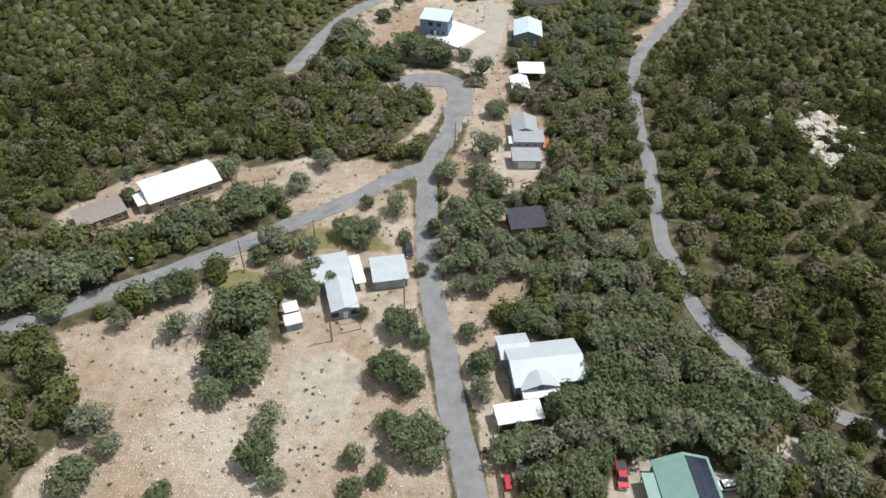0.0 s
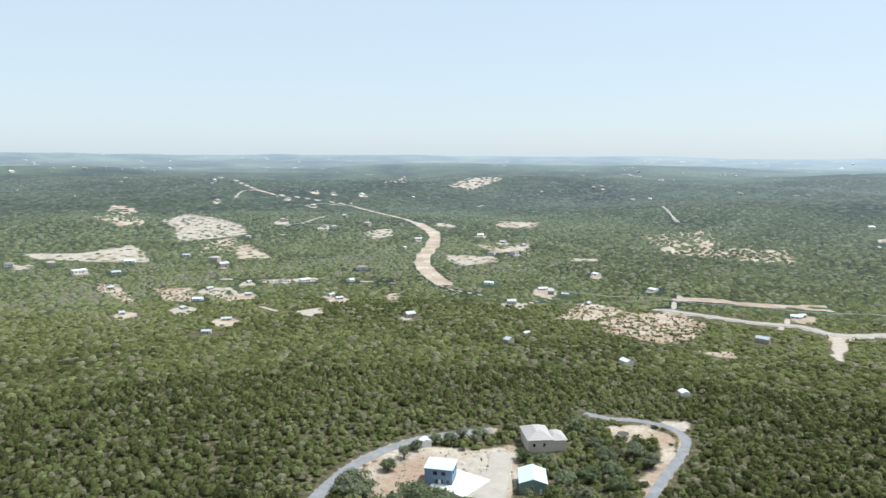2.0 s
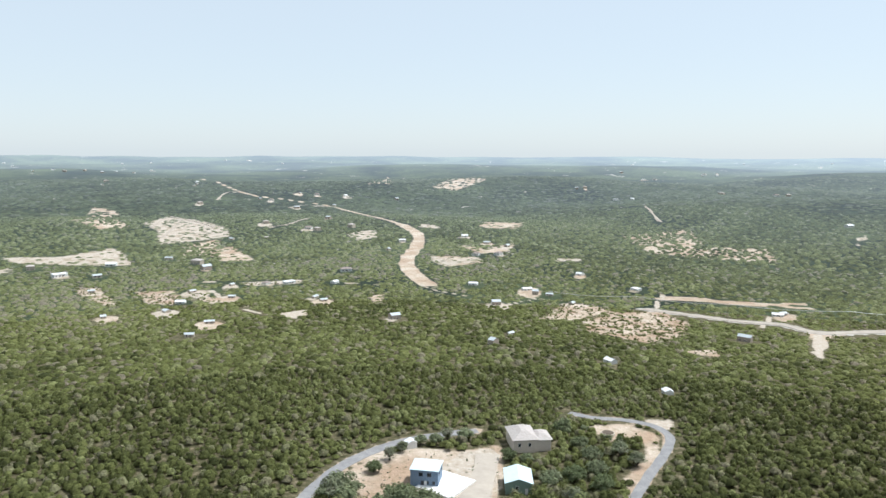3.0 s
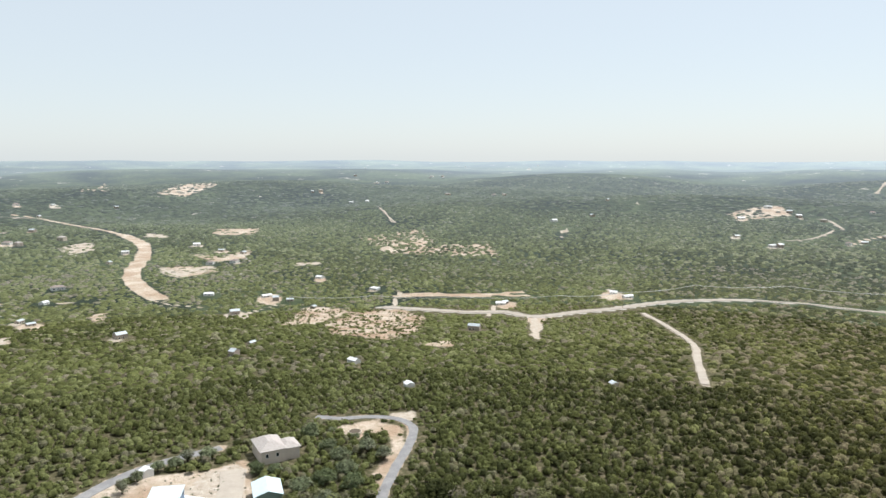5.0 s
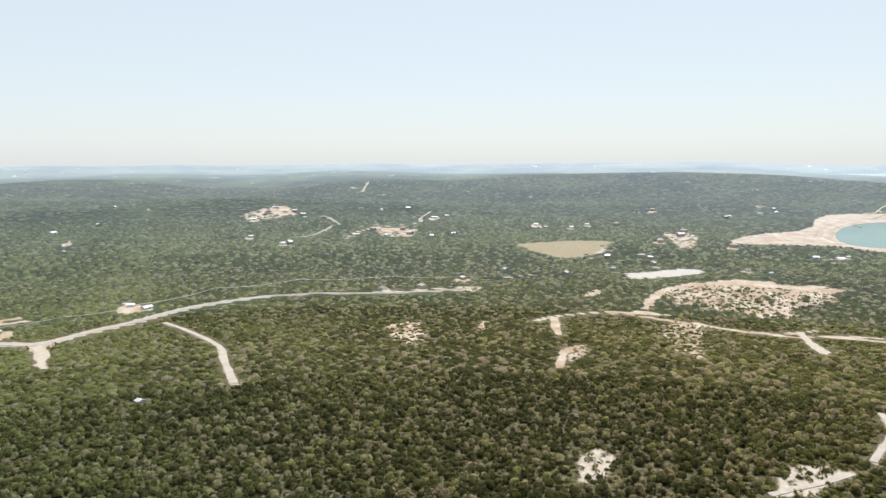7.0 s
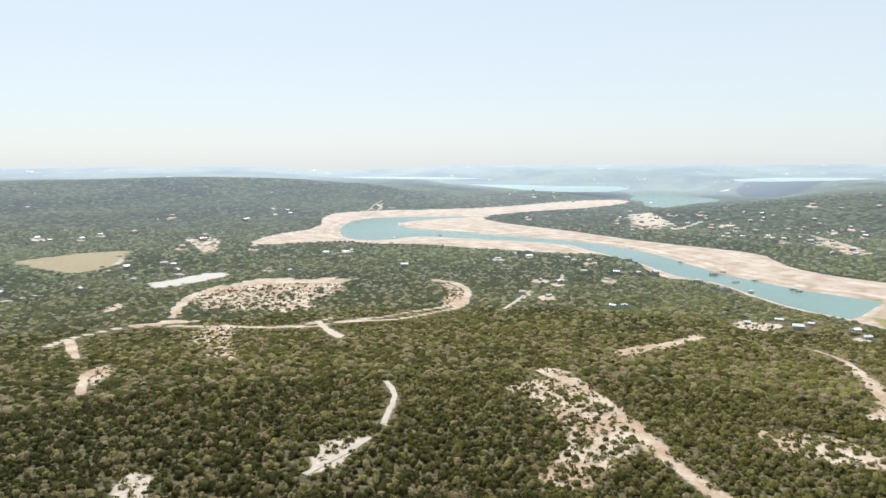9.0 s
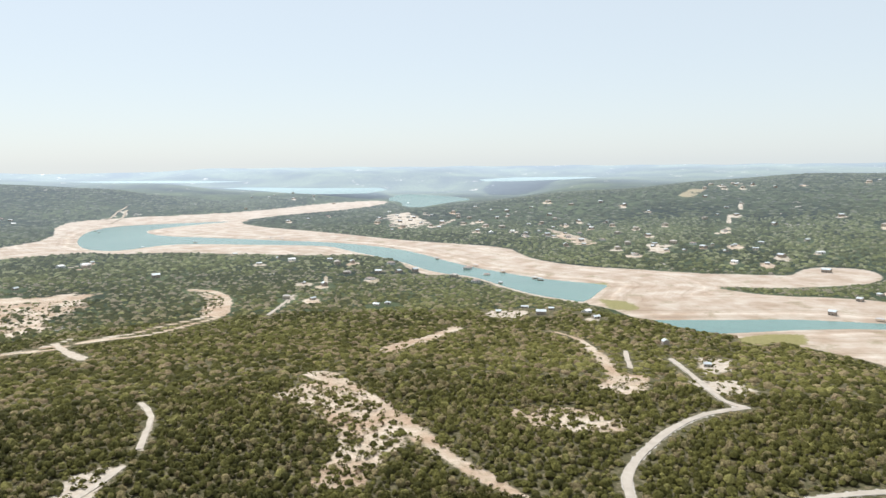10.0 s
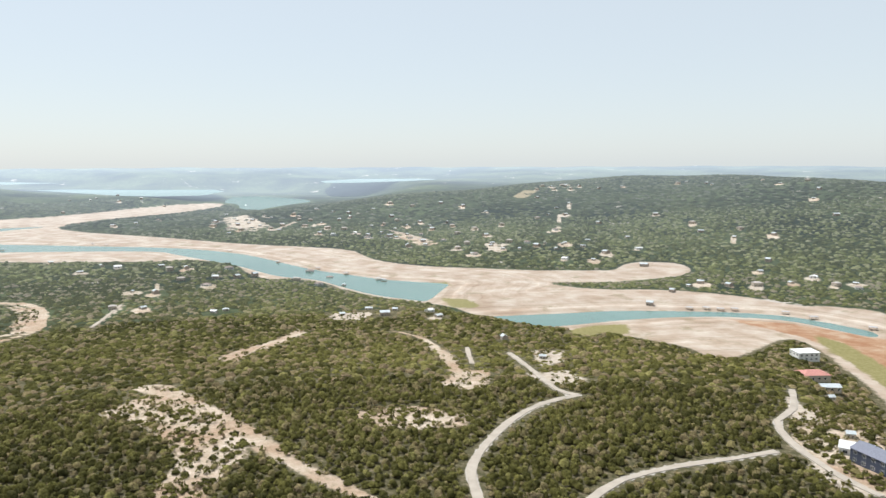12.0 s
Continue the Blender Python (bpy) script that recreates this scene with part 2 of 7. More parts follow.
LAKE_SHORE += [(207.3, -532.8), (272.4, -605.7), (300.4, -613.9), (295.2, -556.9), (288.4, -487.2), (326.9, -517.3), (352.3, -514.9), (395.0, -509.0), (435.0, -479.4), (473.4, -482.2), (508.2, -478.2), (535.9, -472.9), (590.6, -472.8), (631.6, -471.8), (648.8, -466.3), (699.4, -447.5), (774.4, -445.7), (849.6, -449.6), (896.3, -422.1), (889.2, -400.8), (959.1, -400.4), (1062.8, -425.9), (1102.9, -420.4), (1160.6, -390.6), (1153.5, -341.9), (1216.6, -254.2), (1267.1, -183.0), (1337.7, -110.2), (1351.1, -20.1), (1415.9, 30.1), (1373.6, 145.1)]
LAKE_WATER = [(1703.7, 52.0), (1900.5, 35.5), (2030.7, -18.4), (2058.4, -109.9), (2054.2, -234.7), (2049.9, -363.6), (1982.3, -226.4), (1897.7, -115.1), (1821.1, -85.7), (1699.8, -115.4), (1608.6, -208.0), (1511.9, -291.8), (1384.8, -410.7), (1279.8, -464.7), (1167.0, -492.6), (1027.1, -492.4), (935.8, -495.8), (880.2, -509.3), (819.6, -522.0), (787.7, -533.1), (716.6, -577.5), (709.5, -558.8), (639.5, -477.7), (657.0, -472.2), (708.6, -453.4), (785.2, -452.0), (862.3, -456.4), (909.9, -428.6), (967.5, -423.5), (1043.1, -426.1), (1128.1, -414.7), (1256.4, -393.2), (1316.5, -390.4), (1386.5, -312.9), (1456.6, -210.9), (1510.9, -125.0), (1481.9, -77.7), (1437.5, -21.8), (1473.4, 20.4), (1548.1, 43.4)]
CREEK_WATER = [(542.9, -463.9), (534.7, -487.1), (515.2, -524.5), (500.8, -551.4), (488.1, -580.9), (473.3, -608.7), (434.2, -652.5), (394.0, -693.2), (347.7, -719.5), (291.8, -715.7), (261.7, -709.2), (254.1, -684.6), (291.1, -690.5), (337.4, -698.6), (382.0, -672.5), (417.8, -628.1), (443.5, -570.7), (450.8, -545.3), (459.7, -514.4), (470.0, -486.3), (509.5, -464.2)]
COVE_SHORE = [(3775.3, -1471.1), (3607.1, -1636.0), (3259.5, -1694.1), (3014.6, -1773.4), (2747.2, -1699.1), (2607.8, -1431.7), (2469.5, -1236.8), (2246.3, -977.9), (2421.2, -976.5), (3053.3, -1135.3)]
COVE_WATER = [(3407.9, -1374.1), (3223.6, -1462.3), (2958.5, -1481.3), (2705.4, -1432.6), (2584.6, -1269.8), (2410.3, -1093.8), (2281.7, -972.3), (2520.9, -1016.7), (2946.1, -1121.8)]
FAR_SHORE = [(4210.4, -716.5), (3824.2, -1057.8), (3593.6, -1400.2), (3218.8, -1312.3), (2818.3, -1022.9), (2818.5, -827.1), (2998.4, -704.0), (3567.5, -606.7), (4148.5, -542.9)]
FAR_WATER = [(4107.2, -731.6), (3731.7, -1032.2), (3536.2, -1314.8), (3248.8, -1251.4), (2910.2, -1030.6), (2926.2, -858.8), (3107.5, -755.3), (3622.9, -674.1), (4064.8, -595.4)]
UPPER_SHORE = [(3347.3, -1754.4), (3723.2, -2224.4), (3462.7, -2607.0), (3182.6, -2500.0), (2892.8, -2055.3), (2756.9, -1703.1), (2852.0, -1536.3)]
UPPER_WATER = [(3324.7, -1790.7), (3636.9, -2209.3), (3417.2, -2536.2), (3205.1, -2465.3), (2996.1, -2097.0), (2890.5, -1756.4), (2966.3, -1626.6)]
WEST_SHORE = [(4609.7, 243.4), (4596.5, -151.8), (4262.5, -525.9), (3734.8, -725.7), (3526.9, -407.5), (3785.9, -69.1)]
WEST_WATER = [(4532.0, 175.9), (4504.6, -148.7), (4200.4, -485.8), (3767.8, -671.8), (3643.8, -421.1), (3900.3, -99.8)]
STREET = [(8.6, 54.7), (7.5, 62.5), (5.8, 72.0), (3.8, 83.9), (1.9, 98.1), (-0.4, 114.8), (-1.3, 128.2), (-1.8, 145.6), (-1.7, 155.3), (0.5, 165.9), (4.2, 176), (6.6, 188.4), (7.3, 198.3), (4.3, 204.2), (-1, 204.7)]
BRANCH = [(-2.5, 158.9), (-9.5, 154.6), (-18.6, 146.3), (-29.2, 138.1), (-36.7, 132.9), (-46.2, 125.9), (-59.6, 116.8), (-70.3, 110.5), (-80.1, 104.1), (-89.6, 98.9), (-100.7, 93.4)]
HILL_ROAD = [(64.1, 309.3), (73.2, 303.1), (85.3, 300.2), (96.3, 293.8), (99.9, 283.2), (96.8, 271.6), (86.6, 254.2), (77.4, 239.7), (69, 224.8), (64.7, 212.3), (62.1, 197.3), (60, 180.8), (59.2, 163.6), (57.4, 146.5), (55.5, 130), (56.5, 124.5), (57.1, 112.5), (59.8, 102.4), (64.5, 93.3), (70.6, 87.4), (75.4, 82.4), (81.5, 78.6), (89, 76)]
TURNAROUND = [(6.4, 185.3), (7.7, 195.3), (6.4, 203.2), (2, 206), (-5.4, 206.1), (-11.6, 203.3)]
LOOP_ROAD = [(-46.8, 210), (-43.8, 220.3), (-39.2, 235.2), (-32.8, 251.4), (-21, 267.4), (-7.6, 277.7), (4.2, 282.7), (21.3, 287.6)]
TRACKS = []
PATCHES = []
TRACKS.append(('dirt', 22, [(-52.0, 1460.9), (-18.7, 1318.6), (-13.5, 1155.6), (-26.2, 1010.8), (-26.0, 946.5), (-9.8, 860.9), (1.8, 822.3)]))
TRACKS.append(('dirt', 11, [(-882.3, 2862.7), (-547.9, 2093.9), (-371.0, 1939.5), (-237.3, 1846.5), (-103.4, 1577.3), (-46.7, 1442.2)]))
TRACKS.append(('dirt', 12, [(241.4, 723.9), (291.4, 704.3), (316.8, 686.2), (371.2, 686.2)]))
TRACKS.append(('pale', 6, [(257.4, 458.7), (288.9, 501.2), (307.5, 543.9)]))
TRACKS.append(('pale', 7, [(213.1, 661.5), (231.1, 700.9), (252.1, 747.2)]))
TRACKS.append(('pale', 7, [(279.2, 580.2), (309.5, 625.4)]))
TRACKS.append(('pale', 8, [(581.3, 247.9), (621.6, 244.7), (664.4, 219.8)]))
TRACKS.append(('dirt', 5.8, [(615.6, 242.4), (513.0, 198.7)]))
TRACKS.append(('dirt', 6.5, [(675.4, 211.6), (686.4, 177.3), (685.1, 159.0)]))
TRACKS.append(('dirt', 7.9, [(739.6, 191.3), (810.6, 190.1), (866.8, 155.5), (911.2, 95.6)]))
TRACKS.append(('dirt', 5.0, [(883.6, 98.9), (916.9, 50.7), (910.0, 7.0)]))
TRACKS.append(('dirt', 6.5, [(806.2, -121.8), (860.9, -116.5), (903.8, -97.6)]))
TRACKS.append(('dirt', 7.2, [(794.9, -120.0), (707.8, -98.0), (669.9, -63.6), (639.5, -31.0), (639.1, 7.2), (629.9, 34.6)]))
TRACKS.append(('dirt', 5.0, [(622.5, 34.2), (618.1, 51.6), (645.7, 115.7), (672.7, 189.7)]))
TRACKS.append(('pale', 4, [(382.9, -11.6), (352.8, -15.3), (309.2, -8.2)]))
TRACKS.append(('pale', 4, [(293, -1.3), (276, 9.4), (259.2, 22.5)]))
TRACKS.append(('dirt', 2.4, [(400.9, -101.3), (367.3, -110.4), (334.0, -118.3), (296.2, -115.9), (272.9, -117.1), (244.7, -117), (217.6, -121.7), (200.5, -127.1)]))
TRACKS.append(('dirt', 6, [(461.9, -171.1), (478.2, -204.6), (506.3, -238.2), (521.0, -262.7)]))
TRACKS.append(('dirt', 3.2, [(468.6, -312.6), (422.7, -309.6), (350.6, -277.0), (308.8, -251.6)]))
TRACKS.append(('pale', 4, [(369.2, -308.3), (326.2, -276.7)]))
TRACKS.append(('gravel', 5, [(338.3, -318.5), (299.2, -298.0), (252.0, -271.9), (238.0, -272.5)]))
TRACKS.append(('gravel', 5.6, [(238.0, -272.5), (238.2, -247.2), (228.6, -217.3), (214.5, -190.2), (203, -172.5), (191.6, -162.8), (172.8, -151.5)]))
TRACKS.append(('gravel', 5, [(153.7, -182.2), (157.7, -205.5), (152.2, -232.4), (142.7, -256), (136.1, -276.2)]))
TRACKS.append(('gravel', 5, [(187.0, -391.6), (160.6, -340.2), (155.9, -314.8), (139.7, -292.6), (120.4, -278), (106.8, -270.3), (93.5, -265.1)]))
TRACKS.append(('pale', 5, [(680.5, -137.5), (739.9, -164.2), (799.2, -191.8)]))
TRACKS.append(('pale', 4, [(919.0, -261.5), (809.4, -230.8)]))
TRACKS.append(('pale', 5, [(-586.4, 994.3), (-511.0, 1001.2)]))
TRACKS.append(('pale', 5, [(252.2, 442.2), (282.9, 493.8)]))
TRACKS.append(('pale', 9, [(2235.3, -4.7), (2370.6, -40.3), (2500.9, -74.3)]))
TRACKS.append(('pale', 5, [(498.9, 1596.6), (473.1, 1454.6)]))
TRACKS.append(('pale', 5, [(1346.9, 2791.2), (1250.4, 2722.2)]))
TRACKS.append(('pale', 14, [(13.1, 214.8), (19.2, 239.7), (22.9, 263.6)]))
PATCHES.append(('dirt', 0, [(-77.8, 98.3), (-62.6, 105.8), (-50.2, 114.7), (-45.9, 106.9), (-44.9, 97.4), (-33, 96.1), (-19.2, 97.8), (-8.8, 99.6), (-1.9, 98.1), (0.3, 83.9), (2.5, 71.5), (3.9, 60.6), (3.9, 54.7), (-42.1, 54.2), (-70.2, 55.8), (-70.9, 66), (-65.6, 75.3), (-73.2, 89.5)]))
PATCHES.append(('dirt', 0, [(-50.4, 115.6), (-44.4, 123.2), (-33, 126.4), (-28.7, 134.8), (-18.5, 144.7), (-7.1, 149), (-4.7, 143.2), (-4.1, 124.1), (-3.4, 111.2), (-1.9, 98.1), (-14.3, 94.9), (-30.9, 97.6), (-32.5, 107.2), (-36.2, 114.1)]))
PATCHES.append(('pale', 0, [(-27.7, 91.7), (-19, 95.1), (-14.1, 92), (-14.2, 83.6), (-16.9, 76), (-25.5, 77.7), (-28.3, 84.8)]))
PATCHES.append(('lawn', 0, [(-48.5, 115.6), (-44.7, 118.4), (-37.2, 116.2), (-36.2, 108.8), (-40.9, 106.2), (-46.3, 108.6)]))
PATCHES.append(('lawn', 0, [(-34.4, 128.4), (-28.5, 132.7), (-17.6, 134), (-10.3, 128), (-10.1, 124.6), (-27.5, 125.6), (-32.6, 123.9)]))
PATCHES.append(('dirt', 0, [(12.4, 203.8), (18.8, 222.9), (24.9, 215.3), (23.4, 193.8), (32.7, 190.9), (31.2, 161.5), (23.9, 148.7), (15, 147.2), (2.1, 148.1), (1.5, 153.4), (5.7, 164.7), (10.3, 180.7)]))
PATCHES.append(('dirt', 0, [(2.1, 146.9), (15, 147.2), (22.7, 126.7), (22.1, 111.7), (20.4, 107.4), (12.9, 104.8), (14.3, 98.4), (15.7, 84.1), (13, 76.4), (10.3, 73.9), (5.9, 89.4), (3.7, 104.6), (2.4, 120.4)]))
PATCHES.append(('dirt', 0, [(-35.5, 238.7), (-20.7, 263.4), (-7.4, 271), (13.3, 267.3), (29.8, 272.8), (28.7, 246.4), (24, 227.4), (18.9, 210.5), (11.5, 213.4), (-5.8, 217.6), (-23.5, 221.1)]))
PATCHES.append(('pale', 0, [(13.3, 265.6), (27.7, 269.8), (25, 246.3), (20, 222), (14.5, 217.6), (9.4, 222.4), (14.1, 239.9), (7.4, 253.2)]))
PATCHES.append(('white', 0, [(5.7, 255.3), (15.1, 255.8), (13.2, 239.5), (8.3, 226.5), (-4.7, 232.2), (-5.4, 238.6)]))
PATCHES.append(('dirt', 0, [(-93.8, 135.3), (-87.4, 144.5), (-78.7, 153.1), (-57.1, 162.8), (-49.7, 156.5), (-29.5, 164.5), (-10.6, 160.2), (-18.8, 148.7), (-34.8, 137.9), (-49.4, 147.9), (-53.4, 139.7), (-66.9, 132.8), (-76.3, 128.4), (-86.1, 126.2)]))
PATCHES.append(('dirt', 0, [(-13.1, 213), (-0.2, 213.5), (5.3, 207.1), (0.9, 181.9), (-8.4, 164.3), (-12.5, 166.9), (-3.3, 181.7), (-1, 196.3), (-5.5, 204.9)]))
PATCHES.append(('dirt', 0, [(68.6, 292.6), (86.8, 296), (95.7, 280.9), (86.6, 254.2), (69.5, 232.8), (68.7, 238.4), (86.2, 265.2), (85.4, 280.3), (72.3, 275.1)]))
PATCHES.append(('pale', 0, [(95.3, 299.6), (107.3, 301.3), (105.7, 290.3), (99.8, 288.5), (96.3, 293.8)]))
PATCHES.append(('pale', 0, [(64.4, 75.9), (69.5, 75.4), (69.3, 66.7), (69.6, 62.4), (66.8, 65.5), (64.2, 72.3)]))
PATCHES.append(('concrete', 0, [(31.9, 66.2), (37.9, 71), (54.3, 67), (53.5, 58.1), (28.6, 57.9)]))
PATCHES.append(('pale', 0.8, [(108.7, 190.3), (122.9, 190.7), (122.4, 169.6), (105.5, 163.7)]))
PATCHES.append(('dirt', 0, [(8.8, 76.3), (12.5, 76.4), (16.7, 62.8), (17.8, 54.8), (11.3, 54.8), (10.1, 64.9)]))
PATCHES.append(('pale', 0, [(-591.4, 1002.8), (-513.3, 1005.8), (-480.5, 1096.3), (-453.9, 1074.2), (-387.1, 945.9), (-434.3, 937.4), (-552.0, 961.0)]))
PATCHES.append(('dirt', 0.35, [(-651.0, 1324.7), (-781.0, 1701.6), (-705.3, 1648.9), (-538.9, 1299.3), (-568.5, 1255.6)]))
PATCHES.append(('pale', 0.25, [(-541.8, 1378.3), (-566.4, 1586.1), (-376.1, 1348.8), (-343.7, 1266.9), (-402.7, 1202.5), (-433.0, 1155.7), (-487.3, 1303.5)]))
PATCHES.append(('dirt', 0.1, [(-327.6, 1123.4), (-318.7, 1172.9), (-244.2, 1022.1), (-288.4, 1000.6)]))
PATCHES.append(('dirt', 0.5, [(-401.0, 1169.4), (-356.1, 1239.8), (-306.0, 1062.6), (-359.1, 1045.2)]))
PATCHES.append(('dirt', 0.1, [(-388.1, 793.8), (-358.5, 784.3), (-295.3, 683.7), (-328.5, 704.7)]))
PATCHES.append(('dirt', 0, [(-310.0, 757.1), (-268.6, 760.1), (-237.5, 689.5), (-271.3, 688.6)]))
PATCHES.append(('dirt', 0, [(-236.1, 716.1), (-199.0, 667.6), (-199.3, 728.1), (-210.4, 706.5)]))
PATCHES.append(('pale', 0, [(-127.6, 607.0), (-104.4, 629.5), (-104.6, 573.7)]))
PATCHES.append(('dirt', 0, [(-58.8, 720.3), (-44.4, 769.6), (-46.7, 669.8)]))
PATCHES.append(('pale', 0.1, [(-214.7, 809.8), (-149.1, 841.0), (-143.7, 810.1), (-196.4, 787.6)]))
PATCHES.append(('dirt', 0.2, [(10.0, 1019.1), (69.4, 999.6), (77.7, 953.9), (27.8, 931.5), (11.9, 965.2)]))
PATCHES.append(('dirt', 0, [(99.2, 1445.3), (204.5, 1506.3), (184.6, 1398.5), (117.1, 1385.1)]))
PATCHES.append(('pale', 0, [(174.9, 989.5), (221.1, 1002.6), (212.9, 971.6), (174.2, 962.8)]))
PATCHES.append(('dirt', 0.1, [(95.4, 598.1), (134.8, 706.3), (157.7, 707.4), (173.9, 670.5), (128.3, 594.7)]))
PATCHES.append(('dirt', 0.22, [(133.5, 596.8), (174.1, 660.8), (222.3, 662.3), (227.3, 603.2), (184.6, 498.7), (152.0, 472.1), (138.7, 492.8), (120.4, 527.2)]))
PATCHES.append(('dirt', 0.1, [(166.6, 454.1), (191.3, 456.0), (185.8, 433.7), (171.1, 432.3)]))
PATCHES.append(('dirt', 0.1, [(305.2, 557.9), (337.6, 555.6), (300.0, 516.7), (291.5, 524.3)]))
PATCHES.append(('dirt', 0.2, [(47.4, 1145.6), (88.5, 1090.3), (147.0, 1179.8), (124.3, 1062.8), (79.3, 1025.4)]))
PATCHES.append(('dirt', 0.45, [(344.1, 1252.3), (512.0, 1387.0), (447.0, 1133.2), (545.1, 1112.7), (489.2, 979.8), (411.4, 1019.7), (339.6, 1076.2)]))
PATCHES.append(('dirt', 0.4, [(11.6, 2294.3), (197.1, 2918.6), (201.2, 2415.5), (81.1, 2223.8)]))
PATCHES.append(('dirt', 0.4, [(-183.2, 2255.9), (-166.4, 3094.7), (-96.9, 2307.9)]))
PATCHES.append(('dirt', 0.5, [(486.4, 344.6), (528.4, 338.2), (473.8, 292.8), (405.1, 258.9), (414.6, 283.9)]))
PATCHES.append(('dirt', 0.55, [(539.5, 284.3), (562.5, 285.7), (502.7, 252.8), (504.3, 263.1)]))
PATCHES.append(('pale', 0.1, [(257.7, 90.9), (271, 87.4), (265.2, 79.1), (246, 76), (235.6, 82.7)]))
PATCHES.append(('dirt', 0.1, [(165.5, 454.3), (186.1, 442.1), (180.7, 427.8), (164.4, 442.8)]))
PATCHES.append(('field', 0, [(1139.3, 527.0), (1232.9, 463.6), (1263.1, 381.4), (1084.7, 365.5), (1026.3, 392.7), (1084.3, 477.7)]))
PATCHES.append(('pale', 0, [(1149.8, 423.0), (1256.4, 388.1), (1104.9, 356.3), (1078.3, 387.7)]))
PATCHES.append(('dirt', 0.55, [(848.6, 139.1), (895.0, 37.0), (856.9, 11.9), (748.2, 82.9), (739.2, 137.7)]))
PATCHES.append(('dirt', 0.6, [(629.9, 151.7), (669.9, 120.4), (451.4, 79.5), (488.5, 107.3)]))
PATCHES.append(('dirt', 0.3, [(891.9, -92.7), (815.3, -120.5), (706.8, -99.6), (702.2, -77.8), (816.1, -100.6)]))
PATCHES.append(('dirt', 0.5, [(362.9, -75.5), (383.2, -103.7), (331.5, -108.2), (276.2, -111.6), (261.7, -105.5), (251.2, -92), (232.6, -76.6), (243.5, -60.2), (255.8, -67.6), (271.5, -81), (297.7, -86.8), (326.9, -85.1), (350.7, -75.4)]))
PATCHES.append(('dirt', 0.12, [(413.9, -104.2), (398.0, -117.4), (327.8, -121.2), (277, -122.3), (247.6, -121.2), (222.9, -125.2), (199.4, -127.5), (200.2, -123.4), (222.2, -117.7), (256.5, -113.1), (290.3, -109.5), (338.0, -107.5), (385.5, -101.3)]))
PATCHES.append(('dirt', 0.12, [(425.3, -308.5), (358.3, -287.1), (315.3, -261.0), (307.3, -273.5), (277.8, -247.3), (280.9, -232.6), (296.5, -229.9), (313.3, -251.1), (364.7, -278.1)]))
PATCHES.append(('pale', 0.2, [(337.1, -338.2), (321.8, -355.0), (298.0, -328.9), (292.1, -302.7)]))
PATCHES.append(('dirt', 0.7, [(284.2, -166.4), (275.0, -195.9), (244.8, -209.5), (235.8, -195.3), (241.2, -180.9), (261.1, -164.4)]))
PATCHES.append(('dirt', 1.3, [(156.5, -329.1), (166.2, -438.2), (109.7, -312.3), (92.5, -266.3), (103.4, -266.8), (124.4, -282), (139, -293.6)]))
PATCHES.append(('pale', 0.3, [(595.1, -325.4), (585.2, -363.2), (559.5, -341.1), (575.2, -326.2)]))
PATCHES.append(('red', 0, [(378.0, -655.0), (329.5, -682.5), (289.5, -686.6), (242.4, -687.0), (197.1, -628.0), (157.9, -509.6), (199.6, -558.2), (240.8, -594.0), (291.3, -625.4), (345.5, -639.0)]))
PATCHES.append(('lawn', 0, [(444.4, -493.7), (443.6, -528.4), (426.5, -557.8), (402.3, -528.1), (355.6, -423.8), (366.6, -410.5)]))
PATCHES.append(('lawn', 0, [(293.2, -650.3), (256.4, -631.3), (207.1, -578.4), (164.1, -528.3), (148.6, -481.2), (187.9, -527.0), (231.5, -572.1), (271.1, -613.0)]))
PATCHES.append(('lawn', 0, [(649.7, -503.3), (613.3, -515.5), (572.6, -497.2), (587.6, -470.5)]))
PATCHES.append(('lawn', 0, [(749.8, -539.2), (735.0, -579.0), (709.6, -568.1), (718.1, -529.4)]))
PATCHES.append(('rock', 0.3, [(279.9, 21.8), (292.5, 16.2), (296.9, 0.9), (265.6, 9.2), (259.5, 20.6)]))
TRACKS.append(('gravel', 20, [(209.6, 676.4), (239.6, 646.6), (275.3, 606.6), (303.7, 592.0), (314.3, 556.5), (358.3, 558.9), (404.0, 559.3), (450.9, 566.4), (493.8, 564.8), (526.6, 558.3), (559.8, 547.1)]))
TRACKS.append(('gravel', 11, [(559.8, 547.1), (575.5, 534.5), (598.6, 517.5), (612.7, 493.6), (632.1, 461.8), (654.3, 440.1), (678.5, 414.8), (709.3, 395.5)]))
TRACKS.append(('pale', 10, [(638.1, 466.4), (668.6, 441.4), (710.1, 413.8), (736.9, 383.5)]))
TRACKS.append(('pale', 8, [(815.2, 416.1), (831.2, 391.6), (877.7, 372.1)]))
TRACKS.append(('pale', 6.5, [(412.0, 529.7), (396.3, 481.7), (363.3, 414.3), (339.7, 378.3), (308.9, 342.2), (286.9, 314.1), (266.8, 288.2)]))
TRACKS.append(('pale', 9, [(463.3, 658.1), (456.0, 616.2), (448.2, 595.8)]))
TRACKS.append(('pale', 7, [(309.6, 548.1), (278.6, 493.3), (252.8, 442.5)]))
TRACKS.append(('pale', 7, [(1344.3, 850.1), (1414.5, 889.3), (1510.5, 923.1)]))
TRACKS.append(('pale', 9, [(1294.2, 1101.5), (1301.2, 1073.8), (1231.0, 984.4)]))
TRACKS.append(('pale', 8, [(1024.3, 930.4), (1060.8, 923.7), (1114.3, 937.3), (1200.4, 980.0)]))
TRACKS.append(('dirt', 8, [(1105.4, 860.9), (1164.2, 882.7), (1219.9, 888.2), (1266.2, 873.5), (1333.4, 848.8)]))
